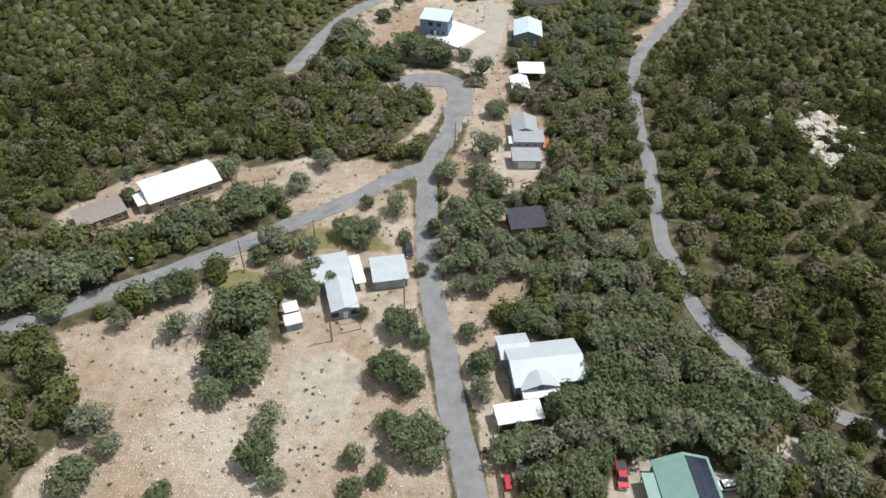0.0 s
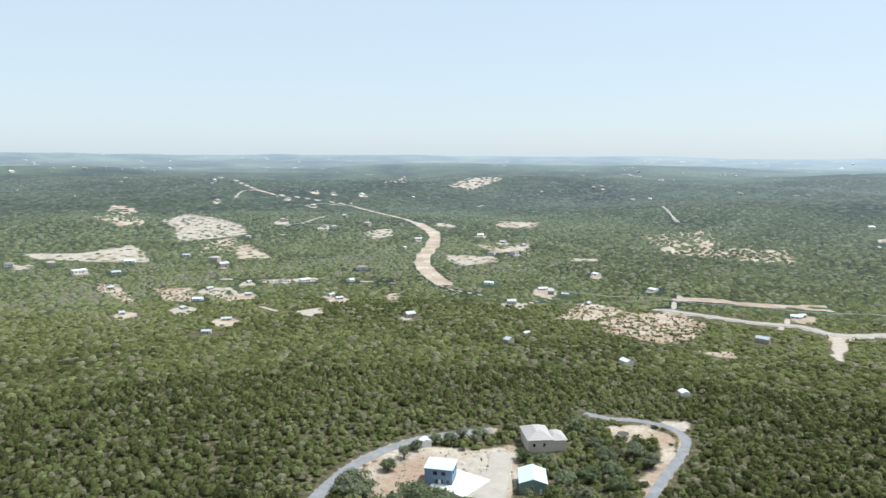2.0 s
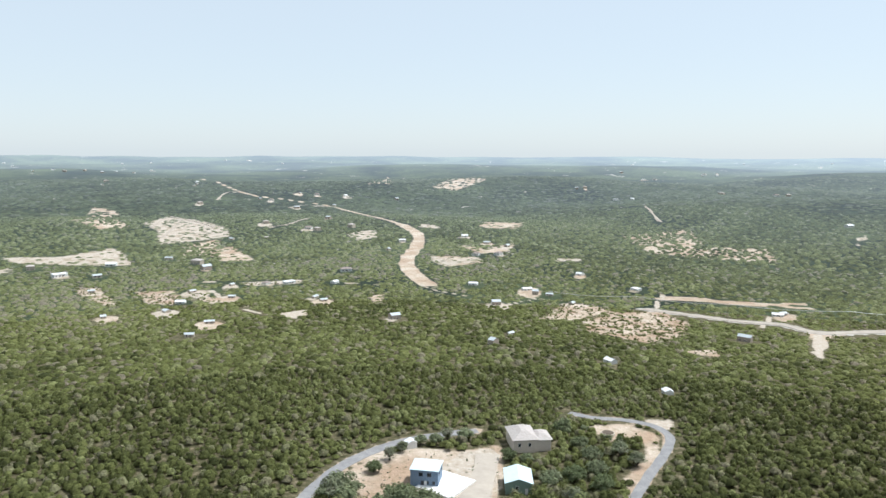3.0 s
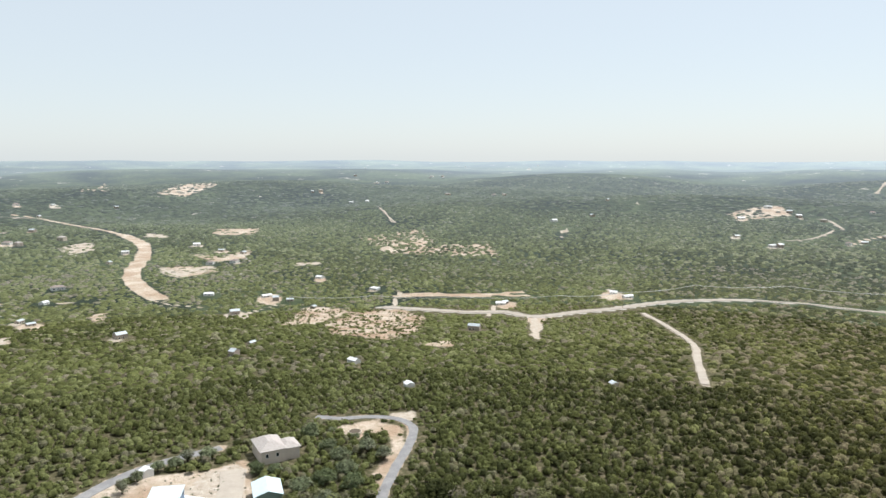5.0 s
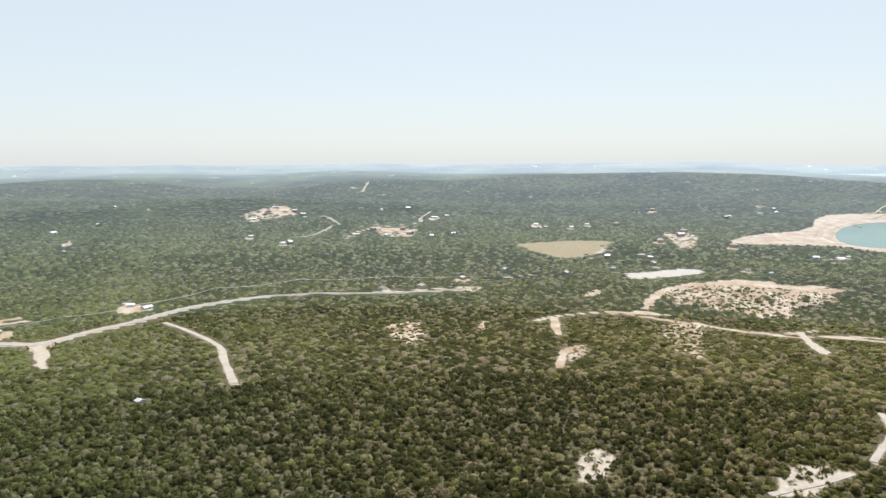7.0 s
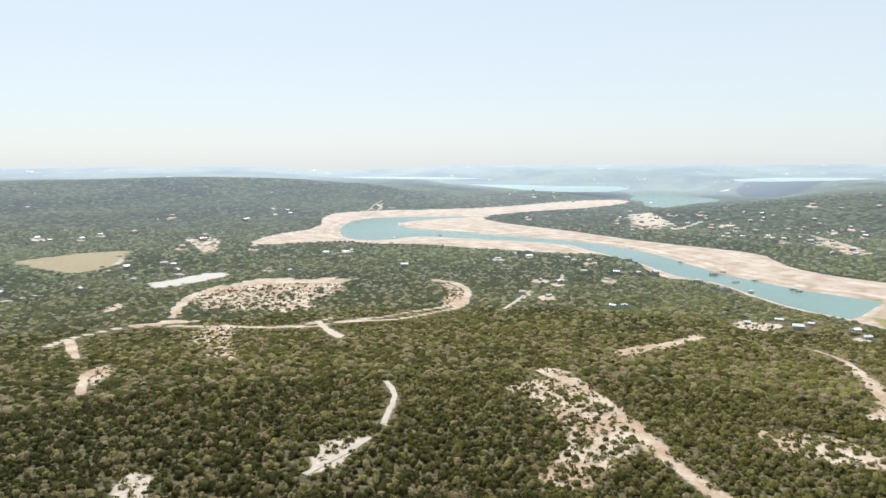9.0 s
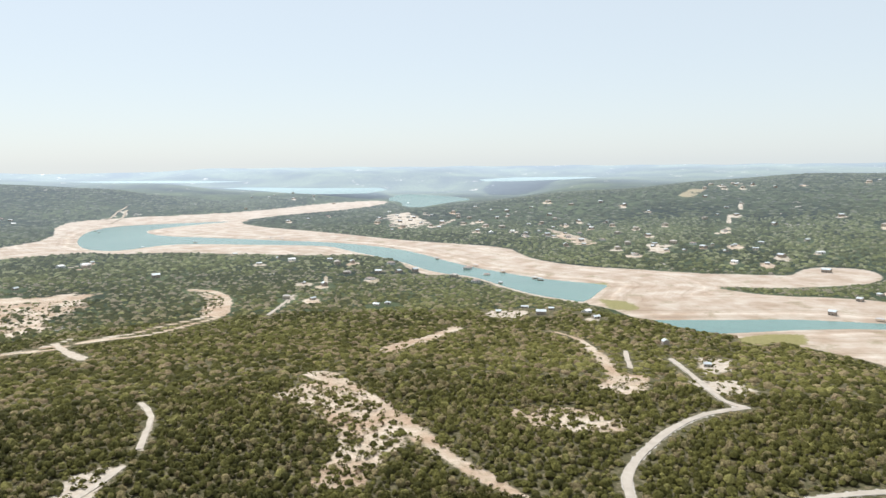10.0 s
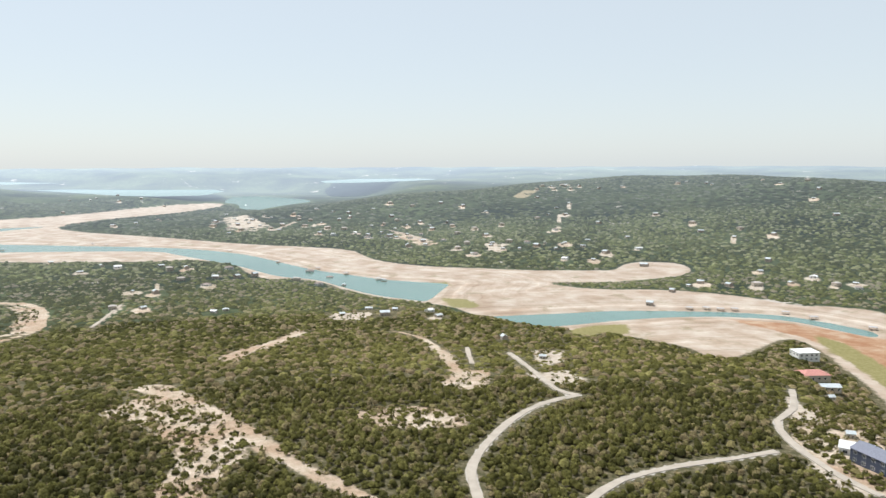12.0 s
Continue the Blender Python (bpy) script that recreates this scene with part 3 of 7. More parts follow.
TRACKS.append(('pale', 6, [(705.3, 1151.6), (749.6, 1209.1), (780.0, 1245.2)]))
TRACKS.append(('pale', 7, [(1106.8, 1466.9), (1068.1, 1390.4)]))
TRACKS.append(('pale', 10, [(1895.4, 1422.1), (2091.2, 1537.8)]))
TRACKS.append(('pale', 7, [(1399.2, 867.7), (1465.5, 873.7), (1503.8, 852.4)]))
TRACKS.append(('pale', 8, [(-261.5, 814.6), (-222.1, 813.3), (-185.6, 823.9), (-148.4, 836.7)]))
TRACKS.append(('pale', 6, [(-93.3, 821.7), (-54.9, 836.0)]))
TRACKS.append(('dirt', 9, [(247.8, 740.7), (277.1, 723.6), (303.9, 704.7), (338.6, 682.9), (364.5, 659.7)]))
TRACKS.append(('pale', 8, [(-548.9, 1895.7), (-563.2, 2029.6), (-533.3, 2068.7)]))
TRACKS.append(('pale', 8, [(-491.4, 1933.4), (-443.5, 1923.0), (-396.5, 1952.8)]))
TRACKS.append(('pale', 8, [(-345.6, 1804.8), (-311.3, 1854.8), (-249.3, 1828.0)]))
TRACKS.append(('pale', 7, [(-295.8, 1346.9), (-265.3, 1382.2), (-244.9, 1491.5)]))
TRACKS.append(('pale', 6, [(504.7, 1649.2), (488.3, 1541.4), (478.3, 1452.9)]))
TRACKS.append(('pale', 5, [(715.6, 1176.1), (760.3, 1235.1), (781.8, 1257.8)]))
TRACKS.append(('pale', 7, [(-507.2, 1329.2), (-543.5, 1520.9), (-471.1, 1445.3), (-397.8, 1350.0)]))
TRACKS.append(('pale', 7, [(-453.0, 1231.3), (-478.4, 1383.1)]))
TRACKS.append(('pale', 7, [(-228.6, 758.4), (-200.8, 702.4), (-197.2, 720.4)]))
TRACKS.append(('pale', 6, [(-164.7, 637.7), (-142.5, 608.0)]))
TRACKS.append(('pale', 6, [(-8.1, 832.6), (5.0, 791.2), (46.7, 748.8)]))
TRACKS.append(('pale', 6, [(57.9, 701.4), (77.3, 698.3), (118.0, 744.4)]))
TRACKS.append(('dirt', 7.9, [(733.1, 185.4), (778.1, 190.9), (821.6, 189.2), (855.2, 171.4), (897.5, 141.1), (920.0, 106.5), (917.7, 89.0)]))
TRACKS.append(('dirt', 6.5, [(846.2, 66.3), (900.1, 56.6), (903.0, 39.6), (902.8, 6.3)]))
TRACKS.append(('dirt', 5.0, [(588.3, 251.7), (622.8, 243.6), (666.0, 219.8)]))
TRACKS.append(('dirt', 5.0, [(619.5, 248.0), (514.6, 199.7)]))
TRACKS.append(('dirt', 6, [(665.2, 205.6), (692.5, 185.9), (691.6, 155.8)]))
TRACKS.append(('dirt', 5.0, [(387.8, 149.5), (441.8, 166.5), (466.7, 163.6)]))
TRACKS.append(('pale', 6, [(665.0, 129.6), (647.2, 109.4), (634.3, 75.9), (643.6, 46.9), (674.2, 29.8)]))
TRACKS.append(('pale', 6, [(631.2, 37.7), (570.4, 26.4), (539.9, 18.0)]))
TRACKS.append(('pale', 6, [(658.8, 14.7), (651.1, -13.0)]))
TRACKS.append(('dirt', 6.5, [(906.9, -87.2), (891.0, -110.0), (849.8, -121.6), (806.8, -121.1), (739.3, -103.0), (706.2, -78.2), (682.3, -43.7), (652.2, -12.0), (642.6, 16.7), (637.3, 44.1), (621.7, 69.4), (649.4, 120.7), (666.4, 162.8), (670.1, 189.0)]))
TRACKS.append(('dirt', 6.5, [(711.2, 184.5), (772.9, 193.2), (821.4, 187.9), (868.7, 170.0), (888.4, 132.5), (898.5, 103.4), (900.3, 53.5), (903.9, 4.9)]))
TRACKS.append(('pale', 6, [(685.0, -139.3), (743.3, -166.8), (792.3, -192.5)]))
TRACKS.append(('pale', 5, [(833.7, -235.3), (903.8, -259.8), (950.2, -268.3)]))
TRACKS.append(('pale', 7, [(645.2, 40.0), (590.4, 28.5), (551.7, 16.8)]))
TRACKS.append(('pale', 10, [(2095.5, -19.0), (2313.2, -55.5), (2424.2, -71.4)]))
TRACKS.append(('pale', 8, [(1206.9, 48.2), (1270.9, 18.6)]))
TRACKS.append(('pale', 8, [(610.6, -334.5), (574.2, -346.6), (576.4, -359.7)]))
TRACKS.append(('pale', 9, [(1310.1, -977.1), (1340.2, -1035.6)]))
TRACKS.append(('pale', 12, [(1482.2, -673.2), (1558.1, -744.1), (1615.8, -799.1)]))
TRACKS.append(('pale', 10, [(1587.2, -826.1), (1474.4, -782.0)]))
TRACKS.append(('pale', 9, [(1305.7, -870.1), (1208.3, -856.4), (1077.4, -799.0)]))
TRACKS.append(('pale', 10, [(985.4, -1031.7), (1051.7, -1135.7)]))
TRACKS.append(('pale', 8, [(1182.2, -1275.9), (1119.0, -1211.5)]))
TRACKS.append(('pale', 12, [(983.5, -1026.8), (1034.0, -1116.6)]))
TRACKS.append(('pale', 10, [(859.1, -1317.2), (809.1, -1243.4)]))
TRACKS.append(('pale', 12, [(679.2, -1177.8), (639.4, -1115.2)]))
TRACKS.append(('pale', 8, [(1272.8, -1404.9), (1216.6, -1349.5)]))
TRACKS.append(('pale', 8, [(1171.1, -1258.1), (1095.0, -1182.2)]))
PATCHES.append(('gravel', 0, [(915.6, 269.2), (937.6, 238.4), (986.6, 213.2), (988.3, 187.9), (956.1, 171.2), (907.9, 195.8), (865.0, 240.2)]))
PATCHES.append(('dirt', 0.35, [(1174.7, 1236.1), (1253.9, 1245.2), (1329.5, 1229.4), (1277.5, 1147.1), (1162.4, 1170.0)]))
PATCHES.append(('dirt', 0.3, [(1219.9, 888.2), (1248.3, 849.3), (1251.9, 796.0), (1165.9, 755.4), (1137.3, 804.7)]))
PATCHES.append(('dirt', 0.45, [(483.8, 337.2), (523.4, 331.5), (470.7, 295.4), (415.6, 273.2), (423.6, 290.5)]))
PATCHES.append(('dirt', 0.4, [(842.4, 175.0), (915.2, 131.1), (918.3, 87.8), (871.5, 94.6), (838.6, 143.4)]))
PATCHES.append(('dirt', 0.4, [(766.2, 103.2), (808.5, 81.7), (868.5, 54.3), (846.0, 39.2), (774.1, 62.5), (742.7, 89.6)]))
PATCHES.append(('dirt', 0.2, [(441.8, 166.5), (472.9, 163.8), (441.0, 148.8), (407.0, 149.7)]))
PATCHES.append(('pale', 0.1, [(688.6, 408.7), (730.7, 395.2), (731.0, 376.7), (705.3, 374.2)]))
PATCHES.append(('dirt', 0.3, [(745.8, 265.8), (786.6, 256.9), (765.7, 243.5), (738.7, 253.6)]))
PATCHES.append(('pale', 0.2, [(1336.4, 310.7), (1475.0, 310.1), (1434.2, 269.8), (1295.9, 267.1)]))
PATCHES.append(('dirt', 0.35, [(889.7, -99.4), (815.1, -121.7), (721.2, -97.0), (750.3, -83.2), (823.3, -103.3)]))
PATCHES.append(('dirt', 0.45, [(810.2, 195.8), (899.1, 134.0), (918.8, 4.9), (850.8, 48.0), (777.5, 101.4), (749.1, 162.7)]))
PATCHES.append(('dirt', 0.5, [(767.5, 115.8), (824.7, 67.1), (743.4, 45.4), (711.5, 78.7)]))
PATCHES.append(('dirt', 0.15, [(451.6, -164.0), (482.1, -192.8), (500.2, -228.1), (543.9, -268.8), (520.2, -264.3), (474.0, -216.2), (462.2, -193.4), (433.1, -169.2)]))
PATCHES.append(('pale', 0.1, [(591.9, -327.3), (600.8, -356.4), (568.6, -357.8), (545.9, -335.2), (554.2, -317.7)]))
PATCHES.append(('dirt', 0.2, [(1456.0, 344.4), (1484.5, 284.5), (1258.0, 242.5), (1227.8, 264.6)]))
PATCHES.append(('pale', 0.25, [(1866.4, -710.8), (1888.7, -787.6), (1598.2, -725.7), (1497.5, -638.5), (1635.3, -637.6)]))
PATCHES.append(('pale', 0.2, [(892.8, -788.1), (956.3, -865.6), (916.3, -862.2), (857.6, -787.4)]))
PATCHES.append(('field', 0.15, [(1438.7, -1362.3), (1510.7, -1483.2), (1467.5, -1494.4), (1395.5, -1371.7)]))
PATCHES.append(('dirt', 0.3, [(1304.1, -875.8), (1155.0, -849.8), (1024.6, -799.2), (1052.3, -763.6), (1200.0, -818.9)]))
PATCHES.append(('dirt', 0, [(108.3, 603.3), (141.8, 713.3), (171.1, 692.1), (177.8, 670.7), (137.3, 637.0), (112.0, 584.5)]))
PATCHES.append(('pale', 0.1, [(-15.2, 1475.9), (19.4, 1448.5), (29.6, 1385.0), (-14.5, 1410.5)]))
PATCHES.append(('dirt', 0.1, [(115.5, 1508.8), (196.3, 1489.2), (175.5, 1370.2), (117.2, 1385.8)]))
PATCHES.append(('pale', 0.15, [(1.9, 1030.2), (36.9, 978.9), (69.4, 999.6), (78.8, 967.0), (28.0, 938.9), (9.5, 961.4)]))
PATCHES.append(('pale', 0.2, [(-145.6, 1288.3), (-100.1, 1362.1), (-81.9, 1249.1), (-116.2, 1194.7)]))
PATCHES.append(('dirt', 0, [(-127.6, 607.0), (-104.5, 629.5), (-101.1, 594.1), (-110.2, 579.4)]))
PATCHES.append(('dirt', 0, [(-57.2, 720.9), (-45.1, 760.9), (-42.8, 702.8), (-50.3, 681.9)]))
PATCHES.append(('dirt', 0.1, [(-253.9, 752.3), (-220.6, 721.5), (-198.4, 684.4), (-218.4, 686.8)]))
PATCHES.append(('dirt', 0.15, [(-383.4, 777.4), (-374.8, 792.5), (-301.3, 694.0), (-291.4, 664.5), (-335.8, 714.5)]))
PATCHES.append(('dirt', 0.1, [(-308.6, 753.7), (-248.1, 717.5), (-237.2, 669.8), (-270.2, 685.4)]))
PATCHES.append(('pale', 0.1, [(-558.6, 920.5), (-536.3, 933.0), (-515.9, 890.4), (-532.5, 882.6)]))
PATCHES.append(('pale', 0.2, [(289.3, -285.9), (281.1, -310.3), (257.1, -302.5), (251.4, -282.2), (273.7, -279.2)]))
PATCHES.append(('dirt', 1.3, [(137.4, -320.7), (129.2, -347.2), (118.3, -335.4), (100.3, -287.0), (113.7, -286.8)]))
PATCHES.append(('pale', 1.3, [(123.1, -279.2), (106.8, -270.3), (93.5, -265.2), (105.1, -257.4), (120.4, -269.0)]))
PATCHES.append(('pale', 0.1, [(176.8, -364.3), (152.7, -343.4), (142.6, -327.0), (152.1, -320.2)]))


# ---- ground ----
WATER_LEVEL, FAR_LEVEL, UPPER_LEVEL, WEST_LEVEL = -40.0, -10.0, 28.0, 30.0
def soften(poly):
    """Cuts the corners of a closed outline."""
    p = np.array(poly, float)
    n = np.roll(p, -1, 0)
    return [tuple(v) for v in np.stack([p * 0.75 + n * 0.25, p * 0.25 + n * 0.75], 1).reshape(-1, 2)]


LAKE_SHORE, LAKE_WATER, CREEK_WATER, COVE_SHORE, COVE_WATER = soften(LAKE_SHORE), soften(LAKE_WATER), soften(CREEK_WATER), soften(COVE_SHORE), soften(COVE_WATER)
# shore, sheets of water, level, width of the slope above the shore
BASINS = [(WEST_SHORE, (WEST_WATER,), WEST_LEVEL, 550), (UPPER_SHORE, (UPPER_WATER,), UPPER_LEVEL, 550), (FAR_SHORE, (FAR_WATER,), FAR_LEVEL, 400), (COVE_SHORE, (COVE_WATER,), WATER_LEVEL, 350), (LAKE_SHORE, (LAKE_WATER, CREEK_WATER), WATER_LEVEL, 80)]


def smooth(a, b, x):
    t = np.clip((x - a) / (b - a), 0, 1)
    return t * t * (3 - 2 * t)


def hill(x, y, az, r, wide, deep):
    """A rounded hill at a bearing (degrees clockwise from +y) and distance."""
    a = radians(az)
    cx, cy = r * math.sin(a), r * math.cos(a)
    u = (x - cx) * math.cos(a) - (y - cy) * math.sin(a)
    v = (x - cx) * math.sin(a) + (y - cy) * math.cos(a)
    return np.exp(-(u / wide) ** 2 - (v / deep) ** 2)


# ridges and knolls of the wooded country: bearing, distance, half width, half depth, height
RIDGES = [(10, 2450, 420, 260, 42), (-6, 2250, 260, 230, 24), (24, 1750, 300, 200, 20), (-20, 2600, 480, 240, 28), (42, 1900, 420, 230, 36), (55, 2600, 450, 280, 34)]
RIDGES += [(33, 3000, 520, 280, 32), (2, 3500, 700, 330, 26), (18, 3500, 600, 330, 28), (48, 3600, 700, 330, 26), (-30, 3300, 500, 280, 22), (-12, 1500, 230, 150, 9), (64, 1750, 300, 180, 14)]


def land(x, y):
    r = np.hypot(x, y) + 1e-6
    az = np.degrees(np.arctan2(x, y))
    lake = smooth(62, 86, az) * (1 - smooth(200, 240, np.where(az < -90, az + 360, az)))
    z = -34 * smooth(270, 820, r)
    z = z + (1 - lake) * (100 * smooth(900, 5600, r) ** 0.9 + 30 * smooth(4450, 4900, r)) + lake * (125 * np.clip((r - 2900) / 2000, 0, 1.02))
    # rolling ground
    w = smooth(330, 700, r)
    z = z + w * (3.0 * np.sin(x / 130 + 0.6) * np.cos(y / 165 - 0.4) + 2.0 * np.sin((x + y) / 83 + 1.1))
    w2 = smooth(1100, 2000, r) * (1 - 0.6 * smooth(3600, 4800, r)) * (1 - lake)
    z = z + w2 * (9 * np.sin(x / 310 + 1.0) * np.sin(y / 420 + 0.3) + 6 * np.cos((x - 1.3 * y) / 260))
    # single hills
    z = z + 104 * hill(x, y, 147, 2650, 900, 760) + 34 * hill(x, y, 128, 2150, 420, 330) + 66 * hill(x, y, 160, 1900, 420, 500)
    z = z + 72 * hill(x, y, 84, 2900, 560, 420) + 42 * hill(x, y, 70, 3000, 700, 500) + 14 * hill(x, y, 90.5, 2850, 130, 150) + 14 * hill(x, y, 133, 4100, 800, 300)
    z = z + 20 * hill(x, y, -26, 1500, 130, 160)
    for bearing, far, wide, deep, high in RIDGES:
        z = z + high * hill(x, y, bearing, far, wide, deep)
    return z


def inside(x, y, poly):
    c = np.zeros(np.shape(x), bool)
    for i in range(len(poly)):
        (x0, y0), (x1, y1) = poly[i], poly[i - 1]
        c ^= ((y0 > y) != (y1 > y)) & (x < (x1 - x0) * (y - y0) / (y1 - y0 + 1e-12) + x0)
    return c


def line_distance(x, y, pts, closed=False):
    d = np.full(np.shape(x), 1e9)
    pts = [np.array(p, float) for p in pts]
    for a, b in list(zip(pts[:-1], pts[1:])) + ([(pts[-1], pts[0])] if closed else []):
        u = b - a
        s = np.clip(((x - a[0]) * u[0] + (y - a[1]) * u[1]) / (u @ u + 1e-9), 0, 1)
        d = np.minimum(d, np.hypot(x - a[0] - s * u[0], y - a[1] - s * u[1]))
    return d


def near_box(x, y, pts, pad):
    p = np.array(pts)
    lo, hi = p.min(0) - pad, p.max(0) + pad
    return np.where((x > lo[0]) & (x < hi[0]) & (y > lo[1]) & (y < hi[1]))[0]


def edge_distance(x, y, poly, pad=200):
    """Distance outside a polygon, negative inside; far off it is only known to be far."""
    d = np.full(x.shape, 1e9)
    k = near_box(x, y, poly, pad)
    if len(k):
        e = line_distance(x[k], y[k], poly, True)
        d[k] = np.where(inside(x[k], y[k], poly), -e, e)
    return d


def ground_z(x, y):
    x, y = np.atleast_1d(np.asarray(x, float)), np.atleast_1d(np.asarray(y, float))
    z = land(x, y)
    for shore, wet, level, slope in BASINS:
        ds, dw = edge_distance(x, y, shore, slope + 20), np.minimum.reduce([edge_distance(x, y, w) for w in wet])
        k = 1 - smooth(0, slope, ds)
        z = z * (1 - k) + (level + np.clip(dw * 0.05, -3, 3.5)) * k
    return z


def gz(x, y):
    return float(ground_z(x, y)[0])


def round_line(pts, step):
    """A smooth line through the points, resampled at about one step."""
    p = np.array([pts[0], *pts, pts[-1]], float)
    p[0], p[-1] = 2 * p[1] - p[2], 2 * p[-2] - p[-3]
    out = []
    for i in range(1, len(p) - 2):
        m = max(2, int(np.hypot(*(p[i + 1] - p[i])) / step))
        for s in np.linspace(0, 1, m, endpoint=False):
            out.append(0.5 * (2 * p[i] + (p[i + 1] - p[i - 1]) * s + (2 * p[i - 1] - 5 * p[i] + 4 * p[i + 1] - p[i + 2]) * s ** 2 + (3 * p[i] - p[i - 1] - 3 * p[i + 1] + p[i + 2]) * s ** 3))
    out.append(p[-2])
    return np.array(out)


STREETS = [("road_street", 5.4, STREET), ("road_branch", 5.0, BRANCH), ("road_hill", 3.9, HILL_ROAD), ("road_loop", 5.2, LOOP_ROAD), ("road_turnaround", 8.0, TURNAROUND)]
STREETS = [(n, w, round_line(p, 3.0)) for n, w, p in STREETS]
TRACKS = [(k, w, round_line(p, 12.0)) for k, w, p in TRACKS]


def mesh_object(name, verts, faces, material, parent=None, kind="", label="", smooth_faces=False):
    me = bpy.data.meshes.new(name)
    verts, faces = np.asarray(verts, np.float32), np.asarray(faces, np.int32)
    me.vertices.add(len(verts))
    me.vertices.foreach_set("co", verts.ravel())
    k = faces.shape[1]
    me.loops.add(faces.size)
    me.loops.foreach_set("vertex_index", faces.ravel())
    me.polygons.add(len(faces))
    me.polygons.foreach_set("loop_start", np.arange(0, faces.size, k, dtype=np.int32))
    me.update(calc_edges=True)
    me.polygons.foreach_set("use_smooth", np.full(len(faces), smooth_faces))
    me.materials.append(material)
    ob = new(name, me)
    ob.parent = parent
    if kind or label:
        tagged(ob, label, "", "", kind)
    return ob


def put_attribute(ob, name, values):
    a = ob.data.attributes.new(name, "FLOAT", "POINT")
    a.data.foreach_set("value", np.asarray(values, np.float32))


def put_tone(ob, tone):
    """Tone of each crown, and how dry the growth is at its bearing."""
    put_attribute(ob, "tone", tone)
    co = np.empty(len(ob.data.vertices) * 3, np.float32)
    ob.data.vertices.foreach_get("co", co)
    # the tint fades with distance: the blue of haze put into the leaf colour
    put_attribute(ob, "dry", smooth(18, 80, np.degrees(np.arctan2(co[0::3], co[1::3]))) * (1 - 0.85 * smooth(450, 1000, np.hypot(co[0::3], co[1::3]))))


FAR_HOUSES = []
FAR_HOUSES += [(-412.3, 938.4), (-392.9, 853.8), (-442.5, 864.6), (-310.0, 968.5), (-281.9, 914.1), (-104.2, 919.2), (-1578.4, 2642.7), (-1915.9, 3389.6), (-1516.5, 2816.7), (-1482.1, 2900.8), (-1412.9, 2851.9), (-1359.9, 2905.6), (-1279.4, 2877.0), (-1270.1, 2987.7), (-1222.6, 3043.3), (-1282.3, 3391.1), (-2252.4, 3905.7), (-1733.5, 4159.3), (-1553.9, 4114.0), (-1225.5, 4438.0), (-1098.4, 4484.6), (-813.5, 4104.1), (1194.4, 4175.8), (2261.4, 3986.6), (2017.3, 3654.6), (1820.6, 4116.4), (-201.1, 1318.5), (-277.8, 610.4), (-231.6, 631.9), (-235.4, 680.3), (-111.0, 703.9), (-99.7, 683.9), (54.1, 819.1), (117.6, 761.9), (131.7, 755.2), (145.8, 704.9), (-356.9, 760.6), (-180.6, 801.3), (-156.8, 810.6), (-106.4, 822.0)]
FAR_HOUSES += [(-503.2, 913.1), (-219.5, 1335.6), (-144.6, 1376.1), (70.4, 1015.6), (98.4, 1158.7), (318.7, 631.5), (797.9, 1333.6), (973.2, 1915.4), (857.1, 2831.7), (1147.0, 2982.4), (1208.2, 2977.8), (836.0, 3086.0), (493.6, 2235.3), (465.4, 2225.5), (578.4, 2006.8), (-445.4, 1931.8), (-412.5, 1919.7), (-740.7, 2342.7), (-1046.9, 2380.1), (-568.3, 1814.2), (-231.7, 2056.6), (-361.2, 2059.4), (-85.6, 2041.1), (102.8, 1016.9), (125.9, 1116.4), (187.4, 862.5), (66.9, 1258.5), (-363.2, 1010.4), (-334.3, 1231.5), (-58.2, 1083.7), (-205.3, 1503.6), (59.6, 498.3), (-215.4, 788.3), (-40.0, 1180.8), (111.8, 786.5), (68.8, 698.0), (-557.4, 912.7), (-169.8, 505.8), (-173.4, 565.1), (230.5, 502.2)]
FAR_HOUSES += [(324.7, 635.2), (452.6, 631.1), (450.6, 603.6), (665.4, 472.1), (691.3, 435.8), (1066.7, 335.9), (1097.3, 292.3), (1096.5, 277.5), (1430.9, 608.6), (951.3, 889.5), (1284.5, 1074.4), (1430.7, 1078.0), (1394.5, 897.9), (1458.5, 847.8), (958.8, 882.4), (1166.2, 1179.4), (800.6, 1337.1), (1168.6, 3019.0), (1220.4, 3010.3), (905.3, 2846.7), (946.6, 1927.3), (1502.8, 520.9), (1540.3, 467.0), (943.9, 289.7), (1288.5, 310.8), (1058.9, 1513.3), (218.4, 301.9), (2249.8, 247.1), (2234.4, 222.8), (2266.1, 264.0), (1012.2, -59.4), (1119.9, -266.4), (1098.2, -211.3), (1096.0, -321.1), (1169.9, 25.7), (1298.2, 189.9), (1220.1, 61.5), (973.0, 97.7), (923.0, -339.4), (924.2, -369.1)]
